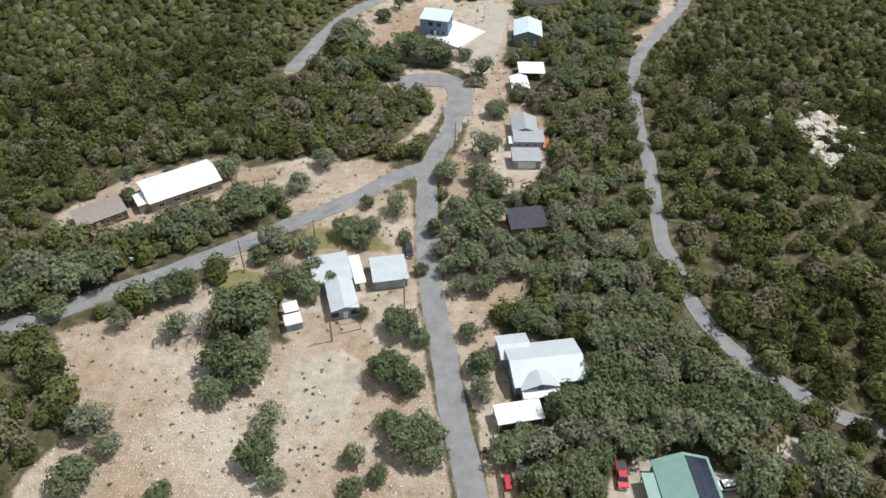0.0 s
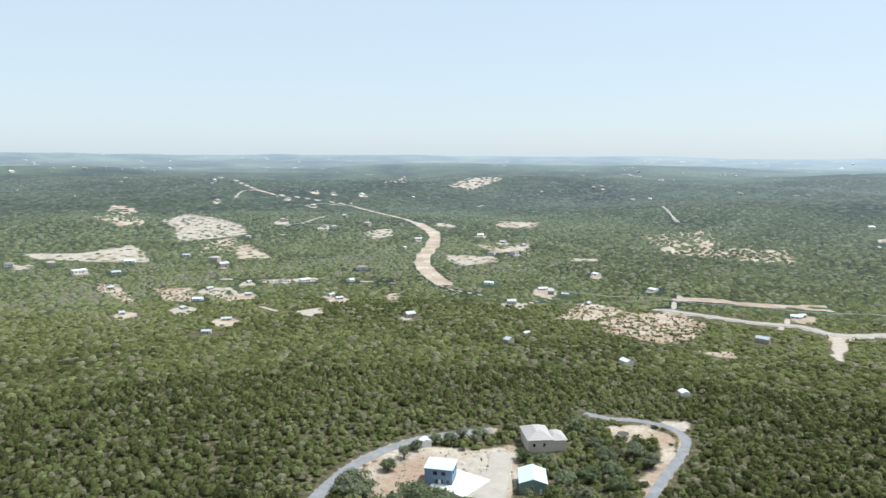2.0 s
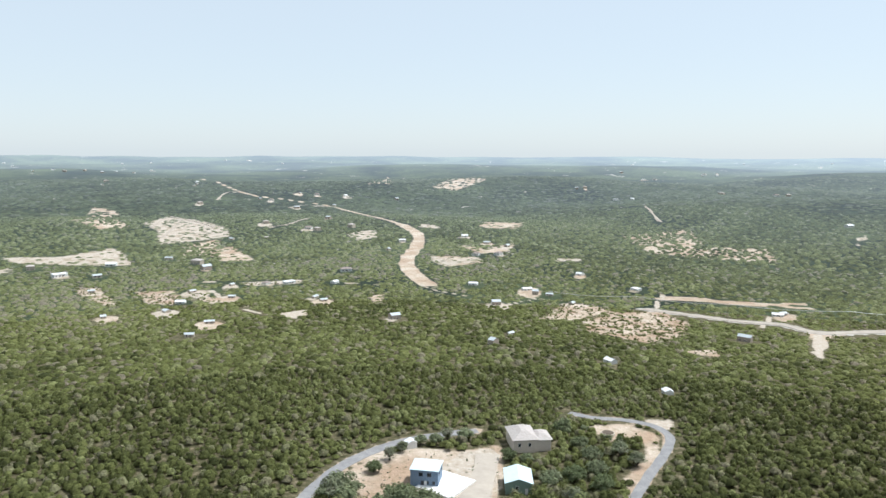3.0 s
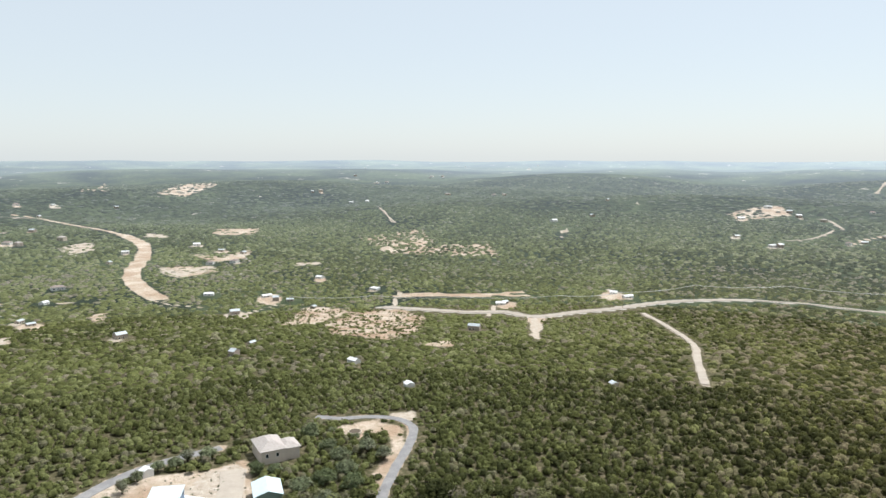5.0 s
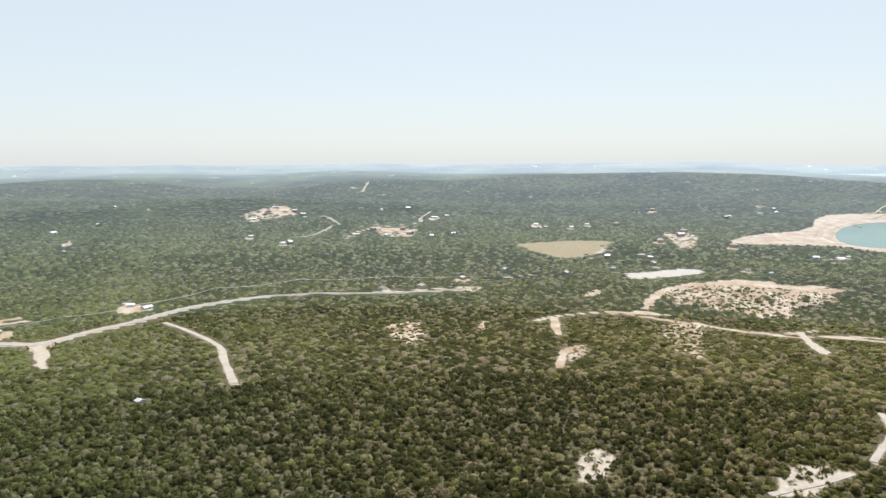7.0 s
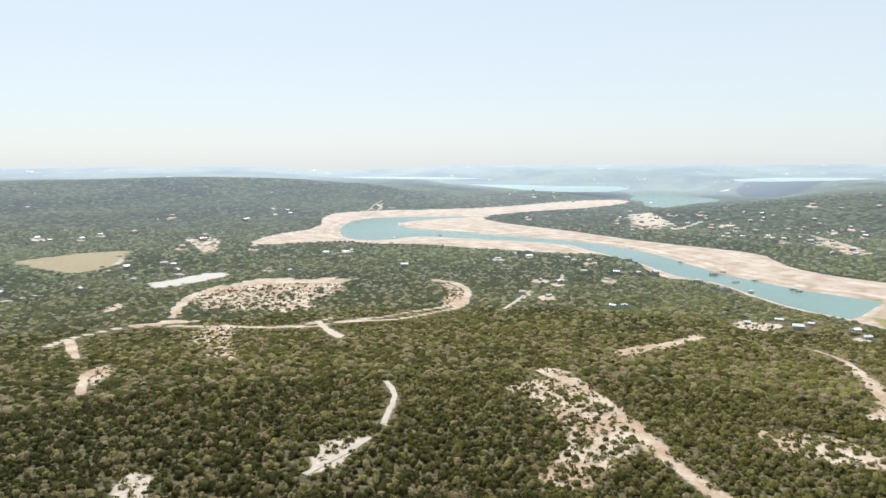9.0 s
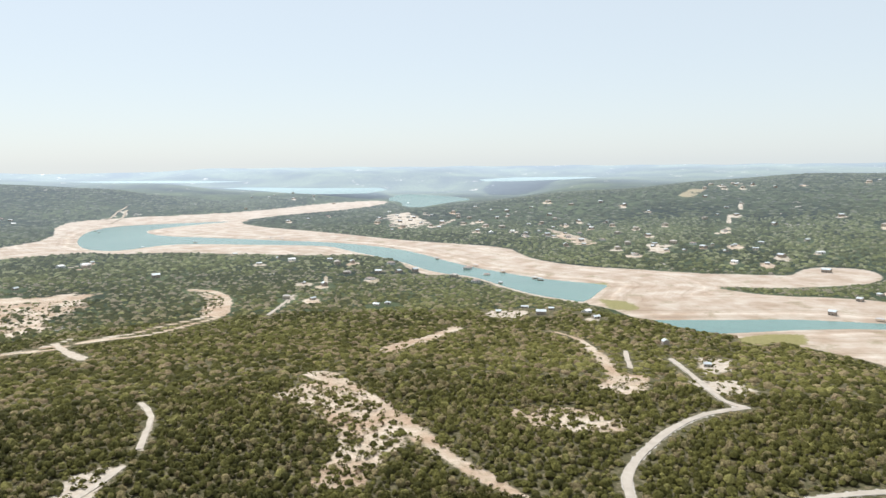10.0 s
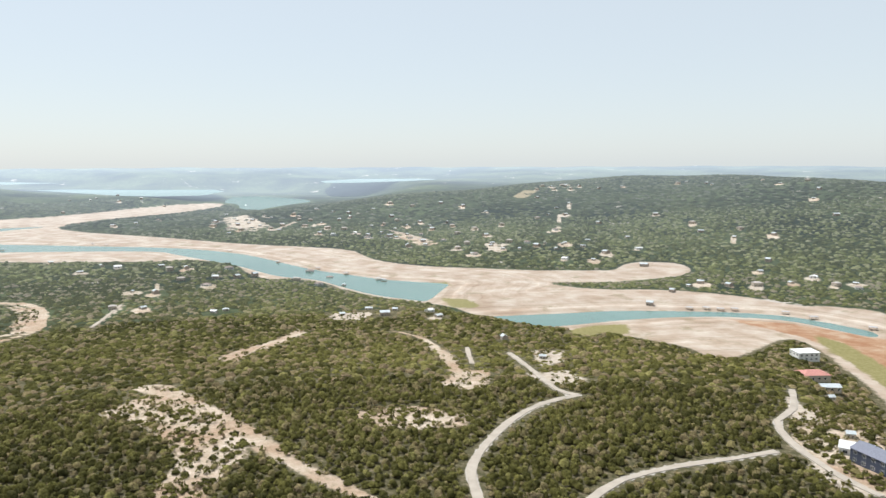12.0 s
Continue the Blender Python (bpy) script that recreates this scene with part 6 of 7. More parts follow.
    for u in (-3.0, 0.0, 3.0):
        window(h, "l", u * 0.9, 1.7, 1.0, 1.2, 14.0, 9.8, FRAME)
    win = new("window")
    win.parent = h
    part("window_frame", box(bmesh.new(), -0.75, 0.75, -0.05, 0.02, -0.55, 0.55, 0.01), DARK, win)
    part("pane", box(bmesh.new(), -0.65, 0.65, -0.07, 0.02, -0.45, 0.45), GLASS, win)
    win.matrix_basis = pose(-2.3, -5.9, 3.1)
    for k in range(9):
        part("rail_post", box(bmesh.new(), 7.75, 7.85, -4.6 + k * 1.15, -4.5 + k * 1.15, -0.5, 2.4), FRAME, h)
    part("deck", box(bmesh.new(), 7.0, 7.9, -4.7, 4.8, 0.9, 1.1, 0.02), WOOD, h)
    part("handrail", box(bmesh.new(), 7.72, 7.88, -4.7, 4.8, 2.0, 2.1, 0.01), FRAME, h)
    h = thing("carport", 16.5, 78.5, 11, "flat white carport roof on thin posts", "carport")
    block(h, 0, 0, 8.8, 4.2, 2.5, 0.2, "flat", "x", FRAME, ROOFS["white"], 0.1, True)

    h = thing("house", 25.9, 173.4, 0, "stepped grey house with an orange side deck", "house")
    block(h, -0.3, 3.2, 6.8, 8.0, 2.9, 1.3, "gable", "y", WALLS["grey"], ROOFS["grey"], 0.3)
    block(h, 0.4, -3.2, 8.2, 4.8, 2.7, 0.7, "flat", "x", WALLS["grey"], ROOFS["grey"], 0.25)
    part("deck", box(bmesh.new(), 4.5, 6.4, -5.4, -0.6, 0.5, 0.75, 0.02), ORANGE, h, "orange-painted timber deck")
    for y in (-5.4, -3.0, -0.7):
        part("rail_post", box(bmesh.new(), 6.2, 6.35, y, y + 0.12, 0.7, 1.7), ORANGE, h)
    part("handrail", box(bmesh.new(), 6.2, 6.35, -5.4, -0.6, 1.65, 1.75), ORANGE, h)
    part("awning", box(bmesh.new(), -5.2, -3.75, -6.0, -2.2, 2.3, 2.4, 0.01), ROOFS["white"], h)
    for u in (-2.4, 0, 2.4):
        window(h, "n", u, 1.7, 0.9, 0.8, 8.2, 11.2, FRAME)
    h = thing("garage", 25.0, 161.6, 0.7, "grey garage with a plain sloped roof", "garage")
    block(h, 0, 0, 7.6, 5.2, 2.5, 0.6, "flat", "x", WALLS["grey"], ROOFS["grey"], 0.2)
    part("garage_door", box(bmesh.new(), -2.4, 2.4, -2.67, -2.58, 0.0, 2.1, 0.02), WALLS["white"], h)
    h = thing("cabin", 22.7, 134.6, 9, "small cabin under trees with a dark shingle roof", "house")
    block(h, 0, 0, 8.6, 6.4, 2.5, 0.9, "flat", "x", WALLS["brown"], ROOFS["dark"], 0.3)
    window(h, "n", 0, 1.5, 1.2, 1.0, 8.6, 6.4, FRAME)

    h = thing("shed", 26.3, 201.6, 3, "white-roofed garden shed with green-grey walls", "shed")
    block(h, 0, 0, 5.4, 7.6, 2.3, 0.8, "gable", "y", WALLS["green"], ROOFS["white"], 0.2)
    window(h, "n", -1.2, 1.3, 0.9, 0.9, 5.4, 7.6, FRAME)
    door(h, "n", 0.9, 5.4, 7.6, WALLS["white"], 0.9, 1.9)
    h = thing("carport", 30.8, 210.6, 0, "open carport with a bright white roof", "carport")
    block(h, 0, 0, 8.3, 6.8, 2.4, 0.3, "flat", "x", DARK, ROOFS["white"], 0.15, True)
    part("back_wall", box(bmesh.new(), -4.1, 4.1, 3.2, 3.35, -0.4, 2.5), WALLS["grey"], h)
    h = thing("house", 31.8, 236.5, -4, "tall green house with a pale gabled metal roof", "house")
    block(h, 0, 0, 9.2, 11.6, 3.9, 1.5, "gable", "y", WALLS["green"], ROOFS["sky"], 0.35)
    window(h, "n", -0.6, 2.2, 1.0, 1.3, 9.2, 11.6, FRAME)
    window(h, "l", 2.0, 2.2, 1.0, 1.2, 9.2, 11.6, FRAME)
    door(h, "n", 2.6, 9.2, 11.6, WALLS["white"])
    h = thing("house", 0.0, 240.6, -12, "two-storey steel-blue box house with a flat pale roof", "house", "", gz(0, 240.6) + 0.3)
    block(h, 0, 0, 9.8, 8.4, 5.8, 0.25, "flat", "x", WALLS["blue"], ROOFS["sky"], 0.3)
    for u in (-1.2, 1.8):
        window(h, "n", u, 4.3, 1.3, 1.2, 9.8, 8.4, DARK)
    for u in (1.2, 3.4):
        window(h, "n", u, 1.5, 0.8, 1.0, 9.8, 8.4, DARK)
    for u in (-2.0, 2.0):
        window(h, "r", u, 4.3, 1.2, 1.1, 9.8, 8.4, DARK)
    door(h, "n", -0.6, 9.8, 8.4, DARK, 1.1)
    door(h, "n", 0.5, 9.8, 8.4, FRAME)
    s = thing("terrace", 7.0, 237.6, -36, "raised white concrete terrace round the blue house", "terrace")
    part("slab", box(bmesh.new(), -7.6, 7.0, -8.0, 8.0, -1.0, 0.75, 0.04), plain("white_concrete", (0.74, 0.73, 0.70), 0.9, 0, 0.06, 0.4), s)
    part("retaining_wall", box(bmesh.new(), -7.75, 7.15, -8.2, -8.01, -1.2, 0.8, 0.03), CONCRETE, s)

    h = thing("house", 40.2, 272.0, 6, "large taupe house with a hipped shingle roof", "house")
    block(h, -2.5, 0, 9.5, 14.0, 5.2, 2.4, "hip", "y", STUCCO, ROOFS["taupe"], 0.6)
    block(h, 4.5, -1.8, 6.5, 9.0, 4.6, 1.8, "hip", "y", STUCCO, ROOFS["taupe"], 0.6)
    for u in (-5.0, -1.0):
        win = new("window")
        win.parent = h
        part("window_frame", box(bmesh.new(), -0.6, 0.6, -0.04, 0.02, -0.8, 0.8, 0.01), FRAME, win)
        part("pane", box(bmesh.new(), -0.5, 0.5, -0.06, 0.02, -0.7, 0.7), GLASS, win)
        win.matrix_basis = pose(u, -7.0, 3.2)
    h = thing("hut", -6.2, 271.0, 20, "little white hut beside the loop road", "shed")
    block(h, 0, 0, 4.0, 3.4, 2.3, 0.9, "gable", "y", WALLS["white"], ROOFS["white"], 0.2)

    h = thing("house", 44.6, 61.5, 4, "green metal-roofed house with solar panels on one slope", "house")
    block(h, 0, 0, 9.6, 14.0, 3.0, 1.9, "gable", "y", WALLS["green"], ROOFS["green"], 0.4)
    block(h, -6.4, -0.8, 2.0, 11.5, 2.5, 0.15, "flat", "y", WALLS["green"], ROOFS["green"], 0.1, True)
    slope = math.degrees(math.atan2(1.9, 4.8))
    PANEL = mat("solar_cells", 0.15, 0.0, 0.6)[0]
    PANEL.node_tree.nodes["Principled BSDF"].inputs["Base Color"].default_value = (0.02, 0.025, 0.045, 1)
    for i in range(3):
        for j in range(7):
            p = part("solar_panel", box(bmesh.new(), -0.76, 0.76, -0.93, 0.93, 0, 0.05, 0.01), PANEL, h)
            u = 0.95 + i * 1.58
            p.matrix_basis = pose(u * math.cos(radians(slope)), 5.9 - j * 1.92, 4.9 + 0.19 - u * math.sin(radians(slope)), 0, slope, 0)


hilltop_houses()


# ---- houses by the lake ----
def lakeside_houses():
    for x, y, rot, W, D, eave, rise, kind, ridge, wall, roof, lab in (
            (104.9, -291.5, 160, 16, 10, 5.6, 2.0, "gable", "x", "navy", "navy", "dark navy two-storey house by the dirt lane"),
            (116.0, -300.3, -160, 12, 9, 3.0, 1.4, "gable", "x", "white", "white", "house with a bright white roof beside the lane"),
            (213, -474, -126, 18, 12, 3.6, 2.2, "hip", "x", "stone", "red", "house with a faded red tile roof among oaks"),
            (252, -546, -121, 17, 12, 6.2, 0.3, "flat", "x", "white", "white", "white two-storey house above the lake shore"),
            (197, -462, -131, 12, 8, 3.0, 1.2, "gable", "x", "stone", "pale", "low beige house with a pale roof")):
        h = thing("house", x, y, rot, lab, "house", "houses by the lake")
        block(h, 0, 0, W, D, eave, rise, kind, ridge, WALLS[wall], ROOFS[roof])
        for side, L in (("n", W), ("f", W), ("l", D), ("r", D)):
            for z in ([1.5] if eave < 5 else [1.5, 4.4]):
                for k in range(int(L // 4)):
                    window(h, side, -L / 2 + 2.2 + k * 4, z, 1.5, 1.2, W, D, FRAME)
        door(h, "f", W * 0.2, W, D, WALLS["brown"])


lakeside_houses()


# ---- vehicles ----
def vehicle(x, y, rot, paint, label, kind):
    e = thing(kind, x, y, rot, label, kind.replace("pickup_", "").replace("_", " "))
    L, wd = (5.6, 1.95) if "pickup" in kind else (4.6, 1.8)
    bm = bmesh.new()
    prof = [(-L / 2, 0.45), (-L / 2, 0.95), (-L / 2 + 0.1, 1.02), (L * 0.18, 1.05), (L / 2 - 0.15, 0.95), (L / 2, 0.7), (L / 2, 0.42)]
    solid(bm, [[(px, sy * wd / 2 * k, pz) for px, pz in prof] for sy, k in ((-1, 0.93), (-1, 1.0), (1, 1.0), (1, 0.93))])
    bmesh.ops.recalc_face_normals(bm, faces=bm.faces)
    part("body", bm, paint, e)
    c0, c1 = (-0.5, 1.2) if "pickup" in kind else (-1.9, 1.0)
    bm = bmesh.new()
    solid(bm, [[(c0, -wd * 0.46, 1.0), (c1 + 0.5, -wd * 0.46, 1.0), (c1 + 0.5, wd * 0.46, 1.0), (c0, wd * 0.46, 1.0)], [(c0 + 0.25, -wd * 0.38, 1.52), (c1 - 0.2, -wd * 0.38, 1.52), (c1 - 0.2, wd * 0.38, 1.52), (c0 + 0.25, wd * 0.38, 1.52)]])
    part("cabin_glass", bm, GLASS, e)
    part("roof", box(bmesh.new(), c0 + 0.2, c1 - 0.15, -wd * 0.39, wd * 0.39, 1.50, 1.58, 0.03), paint, e)
    if "pickup" in kind:
        part("truck_bed", box(bmesh.new(), -L / 2 + 0.2, -0.65, -wd * 0.4, wd * 0.4, 1.03, 1.07), DARK, e)
    for sx in (-1, 1):
        for sy in (-1, 1):
            w = part("wheel", tube(bmesh.new(), (0, -0.12, 0), (0, 0.12, 0), 0.36, 0.36, 14), RUBBER, e)
            w.matrix_basis = pose(sx * L * 0.31, sy * wd * 0.46, 0.36)
            part("rim", tube(bmesh.new(), (0, -0.13, 0), (0, 0.13, 0), 0.2, 0.2, 10), CHROME, w)
    for sy in (-1, 1):
        part("headlight", box(bmesh.new(), L / 2 - 0.06, L / 2 + 0.02, sy * wd * 0.36 - 0.18, sy * wd * 0.36 + 0.18, 0.66, 0.84, 0.02), FRAME, e)
        part("tail_light", box(bmesh.new(), -L / 2 - 0.02, -L / 2 + 0.05, sy * wd * 0.38 - 0.12, sy * wd * 0.38 + 0.12, 0.7, 0.92, 0.02), ORANGE, e)
    part("bumper", box(bmesh.new(), L / 2 - 0.1, L / 2 + 0.08, -wd * 0.47, wd * 0.47, 0.4, 0.58, 0.03), CHROME, e)


RED = plain("red_paint", (0.42, 0.03, 0.04), 0.35, 0.1, 0.08, 1, 0.5)
WHITE = plain("white_paint", (0.72, 0.73, 0.74), 0.35, 0.1, 0.05, 1, 0.5)
BLACK = plain("black_paint", (0.04, 0.04, 0.045), 0.3, 0.1, 0.1, 1, 0.5)
vehicle(34.0, 67.0, -95, RED, "red pickup truck parked on the concrete drive", "pickup_truck")
vehicle(52.8, 65.2, 10, WHITE, "white car parked behind the green house", "car")
vehicle(-70.6, 119.2, 50, WHITE, "white car parked at the roadside under oaks", "car")
vehicle(-5.7, 124.7, -82, BLACK, "dark car parked in front of the garage", "car")
for k, (x, y) in enumerate(((9.9, 71.6), (10.4, 70.4))):
    e = thing("trash_bin", x, y, 15 * k, "black wheeled trash bin at the roadside", "trash bin", "trash bins")
    bm = bmesh.new()
    solid(bm, [[(-a, -a, z), (a, -a, z), (a, a, z), (-a, a, z)] for a, z in ((0.26, 0.05), (0.34, 1.0))])
    part("bin", bm, RUBBER, e)
    part("lid", box(bmesh.new(), -0.37, 0.37, -0.4, 0.36, 1.0, 1.08, 0.03), DARK, e)
e = thing("planter", 74.9, 282.8, 0, "round stone planter on the bend", "planter")
part("ring", tube(bmesh.new(), (0, 0, -0.2), (0, 0, 1.0), 3.0, 2.8, 20), WALLS["stone"], e)
part("soil", tube(bmesh.new(), (0, 0, 1.0), (0, 0, 1.1), 2.5, 2.4, 20), plain("planter_soil", (0.08, 0.06, 0.04)), e)


def fence(pts, label):
    """A plank fence: posts, two rails and single boards."""
    p = [Vector((x, y, 0)) for x, y in pts]
    e = thing("fence", p[0].x, p[0].y, 0, label, "fence")
    for a, b in zip(p, p[1:]):
        n = max(1, int((b - a).length / 2.0))
        rot = math.degrees(math.atan2(b.y - a.y, b.x - a.x))
        step = (b - a).length / n
        for i in range(n):
            q = a.lerp(b, i / n) - p[0]
            o = part("post", box(bmesh.new(), -0.06, 0.06, -0.06, 0.06, -0.3, 1.5, 0.01), WOOD, e)
            o.matrix_basis = pose(q.x, q.y, 0, 0, 0, rot)
            for z in (0.4, 1.1):
                o = part("rail", box(bmesh.new(), 0.06, step - 0.06, -0.02, 0.02, z, z + 0.09), WOOD, e)
                o.matrix_basis = pose(q.x, q.y, 0, 0, 0, rot)
            for k in range(9):
                o = part("board", box(bmesh.new(), 0.1 + k * step / 9.3, 0.1 + (k + 0.82) * step / 9.3, 0.021, 0.045, 0.05, 1.42 + 0.05 * ((k * 7) % 3)), WOOD, e)
                o.matrix_basis = pose(q.x, q.y, 0, 0, 0, rot)


fence(((11.6, 74.6), (12.3, 68.2), (13.0, 60.5)), "grey plank fence along the roadside lot")
fence(((14.3, 67.7), (15.1, 60.0)), "short weathered plank fence beside the dark driveway")
e = thing("driveway", 17.2, 65.0, 99, "dark asphalt driveway behind the plank fence", "driveway")
part("slab", box(bmesh.new(), -4.6, 4.6, -1.5, 1.5, -0.3, 0.08, 0.02), plain("dark_asphalt", (0.07, 0.07, 0.075), 0.9, 0, 0.2), e)
e = thing("cargo_trailer", 16.0, 71.0, 10, "small white box trailer on the driveway", "trailer")
part("body", box(bmesh.new(), -1.5, 1.5, -0.85, 0.85, 0.45, 2.0, 0.06), WHITE, e)
for sy in (-1, 1):
    w = part("wheel", tube(bmesh.new(), (0, sy * 0.8, 0.3), (0, sy * 0.98, 0.3), 0.3, 0.3, 12), RUBBER, e)
    part("rim", tube(bmesh.new(), (0, sy * 0.97, 0.3), (0, sy * 1.0, 0.3), 0.15, 0.15, 10), CHROME, w)
part("drawbar", box(bmesh.new(), 1.5, 2.4, -0.06, 0.06, 0.4, 0.5), DARK, e)
e = thing("utility_trailer", 13.7, 65.2, 95, "small red utility trailer by the fence", "trailer")
part("tray", box(bmesh.new(), -1.4, 1.4, -0.55, 0.55, 0.5, 0.85, 0.03), RED, e)
for sy in (-1, 1):
    part("wheel", tube(bmesh.new(), (0, sy * 0.58, 0.28), (0, sy * 0.72, 0.28), 0.28, 0.28, 12), RUBBER, e)
part("drawbar", box(bmesh.new(), 1.4, 2.1, -0.05, 0.05, 0.45, 0.53), DARK, e)
for x, y, r in ((-42.5, 152.4, 25), (-40.8, 155.5, 60)):
    e = thing("storage_crate", x, y, r, "pale wooden crate standing on the bare yard", "crate", "crates in the yard")
    part("crate", box(bmesh.new(), -0.8, 0.8, -0.5, 0.5, 0.0, 0.8, 0.03), CONCRETE, e)
    part("lid", box(bmesh.new(), -0.85, 0.85, -0.55, 0.55, 0.8, 0.88, 0.02), WOOD, e)
e = thing("gate_frame", -45.2, 148.8, 16, "plain timber frame standing in the yard", "frame")
for sx in (-1, 1):
    part("post", box(bmesh.new(), sx * 1.5 - 0.08, sx * 1.5 + 0.08, -0.08, 0.08, -0.3, 2.1, 0.01), WOOD, e)
part("beam", box(bmesh.new(), -1.7, 1.7, -0.09, 0.09, 2.1, 2.28, 0.01), WOOD, e)


# ---- poles and lines ----
def pole(x, y, h, rot, label="weathered wooden utility pole with a crossarm"):
    e = thing("utility_pole", x, y, rot, label, "utility pole", "utility poles")
    part("post", tube(bmesh.new(), (0, 0, -0.5), (0, 0, h), 0.17, 0.11, 8), WOOD, e)
    part("crossarm", box(bmesh.new(), -1.2, 1.2, -0.06, 0.06, h - 0.9, h - 0.75, 0.01), WOOD, e)
    for u in (-1.05, 0.0, 1.05):
        part("insulator", tube(bmesh.new(), (u, 0, h - 0.75), (u, 0, h - 0.5), 0.06, 0.04), FRAME, e)
    return Vector((x, y, gz(x, y) + h - 0.5)), rot


def cable(a, b, radius, sag, material):
    cu = bpy.data.curves.new("cable", "CURVE")
    cu.dimensions, cu.bevel_depth, cu.bevel_resolution = "3D", radius, 0
    s = cu.splines.new("POLY")
    s.points.add(12)
    for i, p in enumerate(s.points):
        t = i / 12
        q = a.lerp(b, t)
        p.co = (q.x, q.y, q.z - sag * 4 * t * (1 - t), 1)
    cu.materials.append(material)
    return tagged(new("cable", cu), "thin overhead cable slung between utility poles", "cable", "overhead cables")


WIRE = plain("wire", (0.45, 0.45, 0.44), 0.5, 0.3, 0.1)
near = [pole(x, y, 9.0, r) for x, y, r in ((5.6, 166.7, 80), (-42.9, 117.9, 120), (-6.0, 106.9, 90), (-20.6, 97.2, 40), (-27.5, 125.6, 30), (58.1, 207.3, 95))]
for i, j in ((0, 4), (4, 1), (2, 0), (2, 3)):
    cable(near[i][0], near[j][0], 0.03, 0.8, DARK)
line = [pole(x, y, 16.0, 30, "tall wooden pole of the line along the valley road") for x, y in ((120, 690), (196, 660), (264, 612), (348, 570), (411, 558), (503, 566), (594, 534), (668, 464), (720, 380))]
for (a, ra), (b, rb) in zip(line, line[1:]):
    for u in (-1.1, 1.1):
        o = Vector((u * math.cos(radians(30)), u * math.sin(radians(30)), 0))
        cable(a + o, b + o, 0.10, 2.0, WIRE)


# ---- trees of the hilltop ----
def limb_mesh(rng, twigs=0):
    """A forked, tapered trunk with limbs that reach into the crown; unit crown radius is 1."""
    bm = bmesh.new()
    fork = Vector((rng.normal() * 0.06, rng.normal() * 0.06, 0.30))
    tube(bm, (0, 0, -0.12), fork, 0.11, 0.08, 7)
    for k in range(6):
        a = k * 1.05 + rng.random() * 0.5
        mid = fork + Vector((math.cos(a) * 0.3, math.sin(a) * 0.3, 0.2 + 0.2 * rng.random()))
        end = mid + Vector((math.cos(a + 0.3) * 0.35, math.sin(a + 0.3) * 0.35, 0.3 + 0.2 * rng.random()))
        tube(bm, fork, mid, 0.06, 0.04, 5)
        tube(bm, mid, end, 0.04, 0.012, 5)
        for j in range(twigs):
            d = Vector((rng.normal(), rng.normal(), rng.normal() * 0.6 + 0.4)) * 0.3
            s = mid.lerp(end, rng.random())
            tube(bm, s, s + d, 0.014, 0.004, 3)
            for q in range(2):
                s2 = s + d * rng.random()
                tube(bm, s2, s2 + Vector((rng.normal(), rng.normal(), rng.normal() * 0.5 + 0.3)) * 0.18, 0.008, 0.003, 3)
    return bm


def crown_object(rng, parent, lobes, clumps, size, tone, squash):
    """A crown of several uneven lobes, each a cloud of small leaf clumps, with gaps between them."""
    a = rng.random(lobes) * 6.28
    d = 0.62 * np.sqrt(rng.random(lobes))
    c = np.stack([np.cos(a) * d, np.sin(a) * d, 0.72 + (rng.random(lobes) - 0.45) * 0.8 * squash * (1.15 - d)], 1)
    r = rng.uniform(0.3, 0.5, lobes)
    v, f, t = leaf_clouds(rng, c, r, r * rng.uniform(0.65, 0.95, lobes), clumps, size, np.clip(tone + rng.normal(size=lobes) * 0.08, 0, 1))
    ob = mesh_object("crown", v, f, OAK, parent)
    put_attribute(ob, "tone", t)
    return ob


def make_tree(seed, lobes, clumps, size, tone, squash, label, twigs=0):
    g = np.random.default_rng(seed)
    e = tagged(new("tree"), label, "tree", "trees among the houses")
    part("trunk", limb_mesh(g, twigs), BARK if not twigs else plain("grey_bark", (0.26, 0.24, 0.23), 0.95, 0, 0.2, 4, 0.1), e)
    if lobes:
        crown_object(g, e, lobes, clumps, size, tone, squash)
    return e


def place_trees():
    oak = "live oak with a spreading grey-green crown"
    kinds = [make_tree(11 + k, n, c, s, t, q, lab) for k, (n, c, s, t, q, lab) in enumerate((
        (14, 170, 0.062, 0.52, 1.0, oak), (16, 150, 0.066, 0.64, 0.9, oak), (12, 150, 0.060, 0.78, 1.1, "pale dusty live oak with an open crown"),
        (15, 170, 0.060, 0.36, 1.2, "dark green cedar elm with a dense crown"), (10, 140, 0.056, 0.88, 1.0, "thin-leaved oak with bare patches in its crown"), (18, 150, 0.062, 0.58, 0.8, oak)))]
    bare = make_tree(40, 3, 25, 0.05, 0.95, 1.0, "leafless grey tree with a tangle of bare twigs", 14)
    g = np.random.default_rng(5)
    first = {}
    for i, (x, y, r) in enumerate(TREES):
        pick = (2, 4, 1)[int(g.integers(3))] if 1 < x < 21 and 95 < y < 160 else int(g.integers(len(kinds)))
        src = bare if i == BARE_TREE else kinds[pick]
        s = r * 1.02
        m = pose(x, y, gz(x, y), 0, 0, g.random() * 360) @ Matrix.Diagonal((s, s, max(s * 0.95, 1.9) * g.uniform(0.85, 1.1), 1))
        if src.name not in first:
            first[src.name] = (src, m)
        else:
            copy_thing(src, m)
    for src, m in first.values():
        src.matrix_basis = m


BARE_TREE = 7
place_trees()


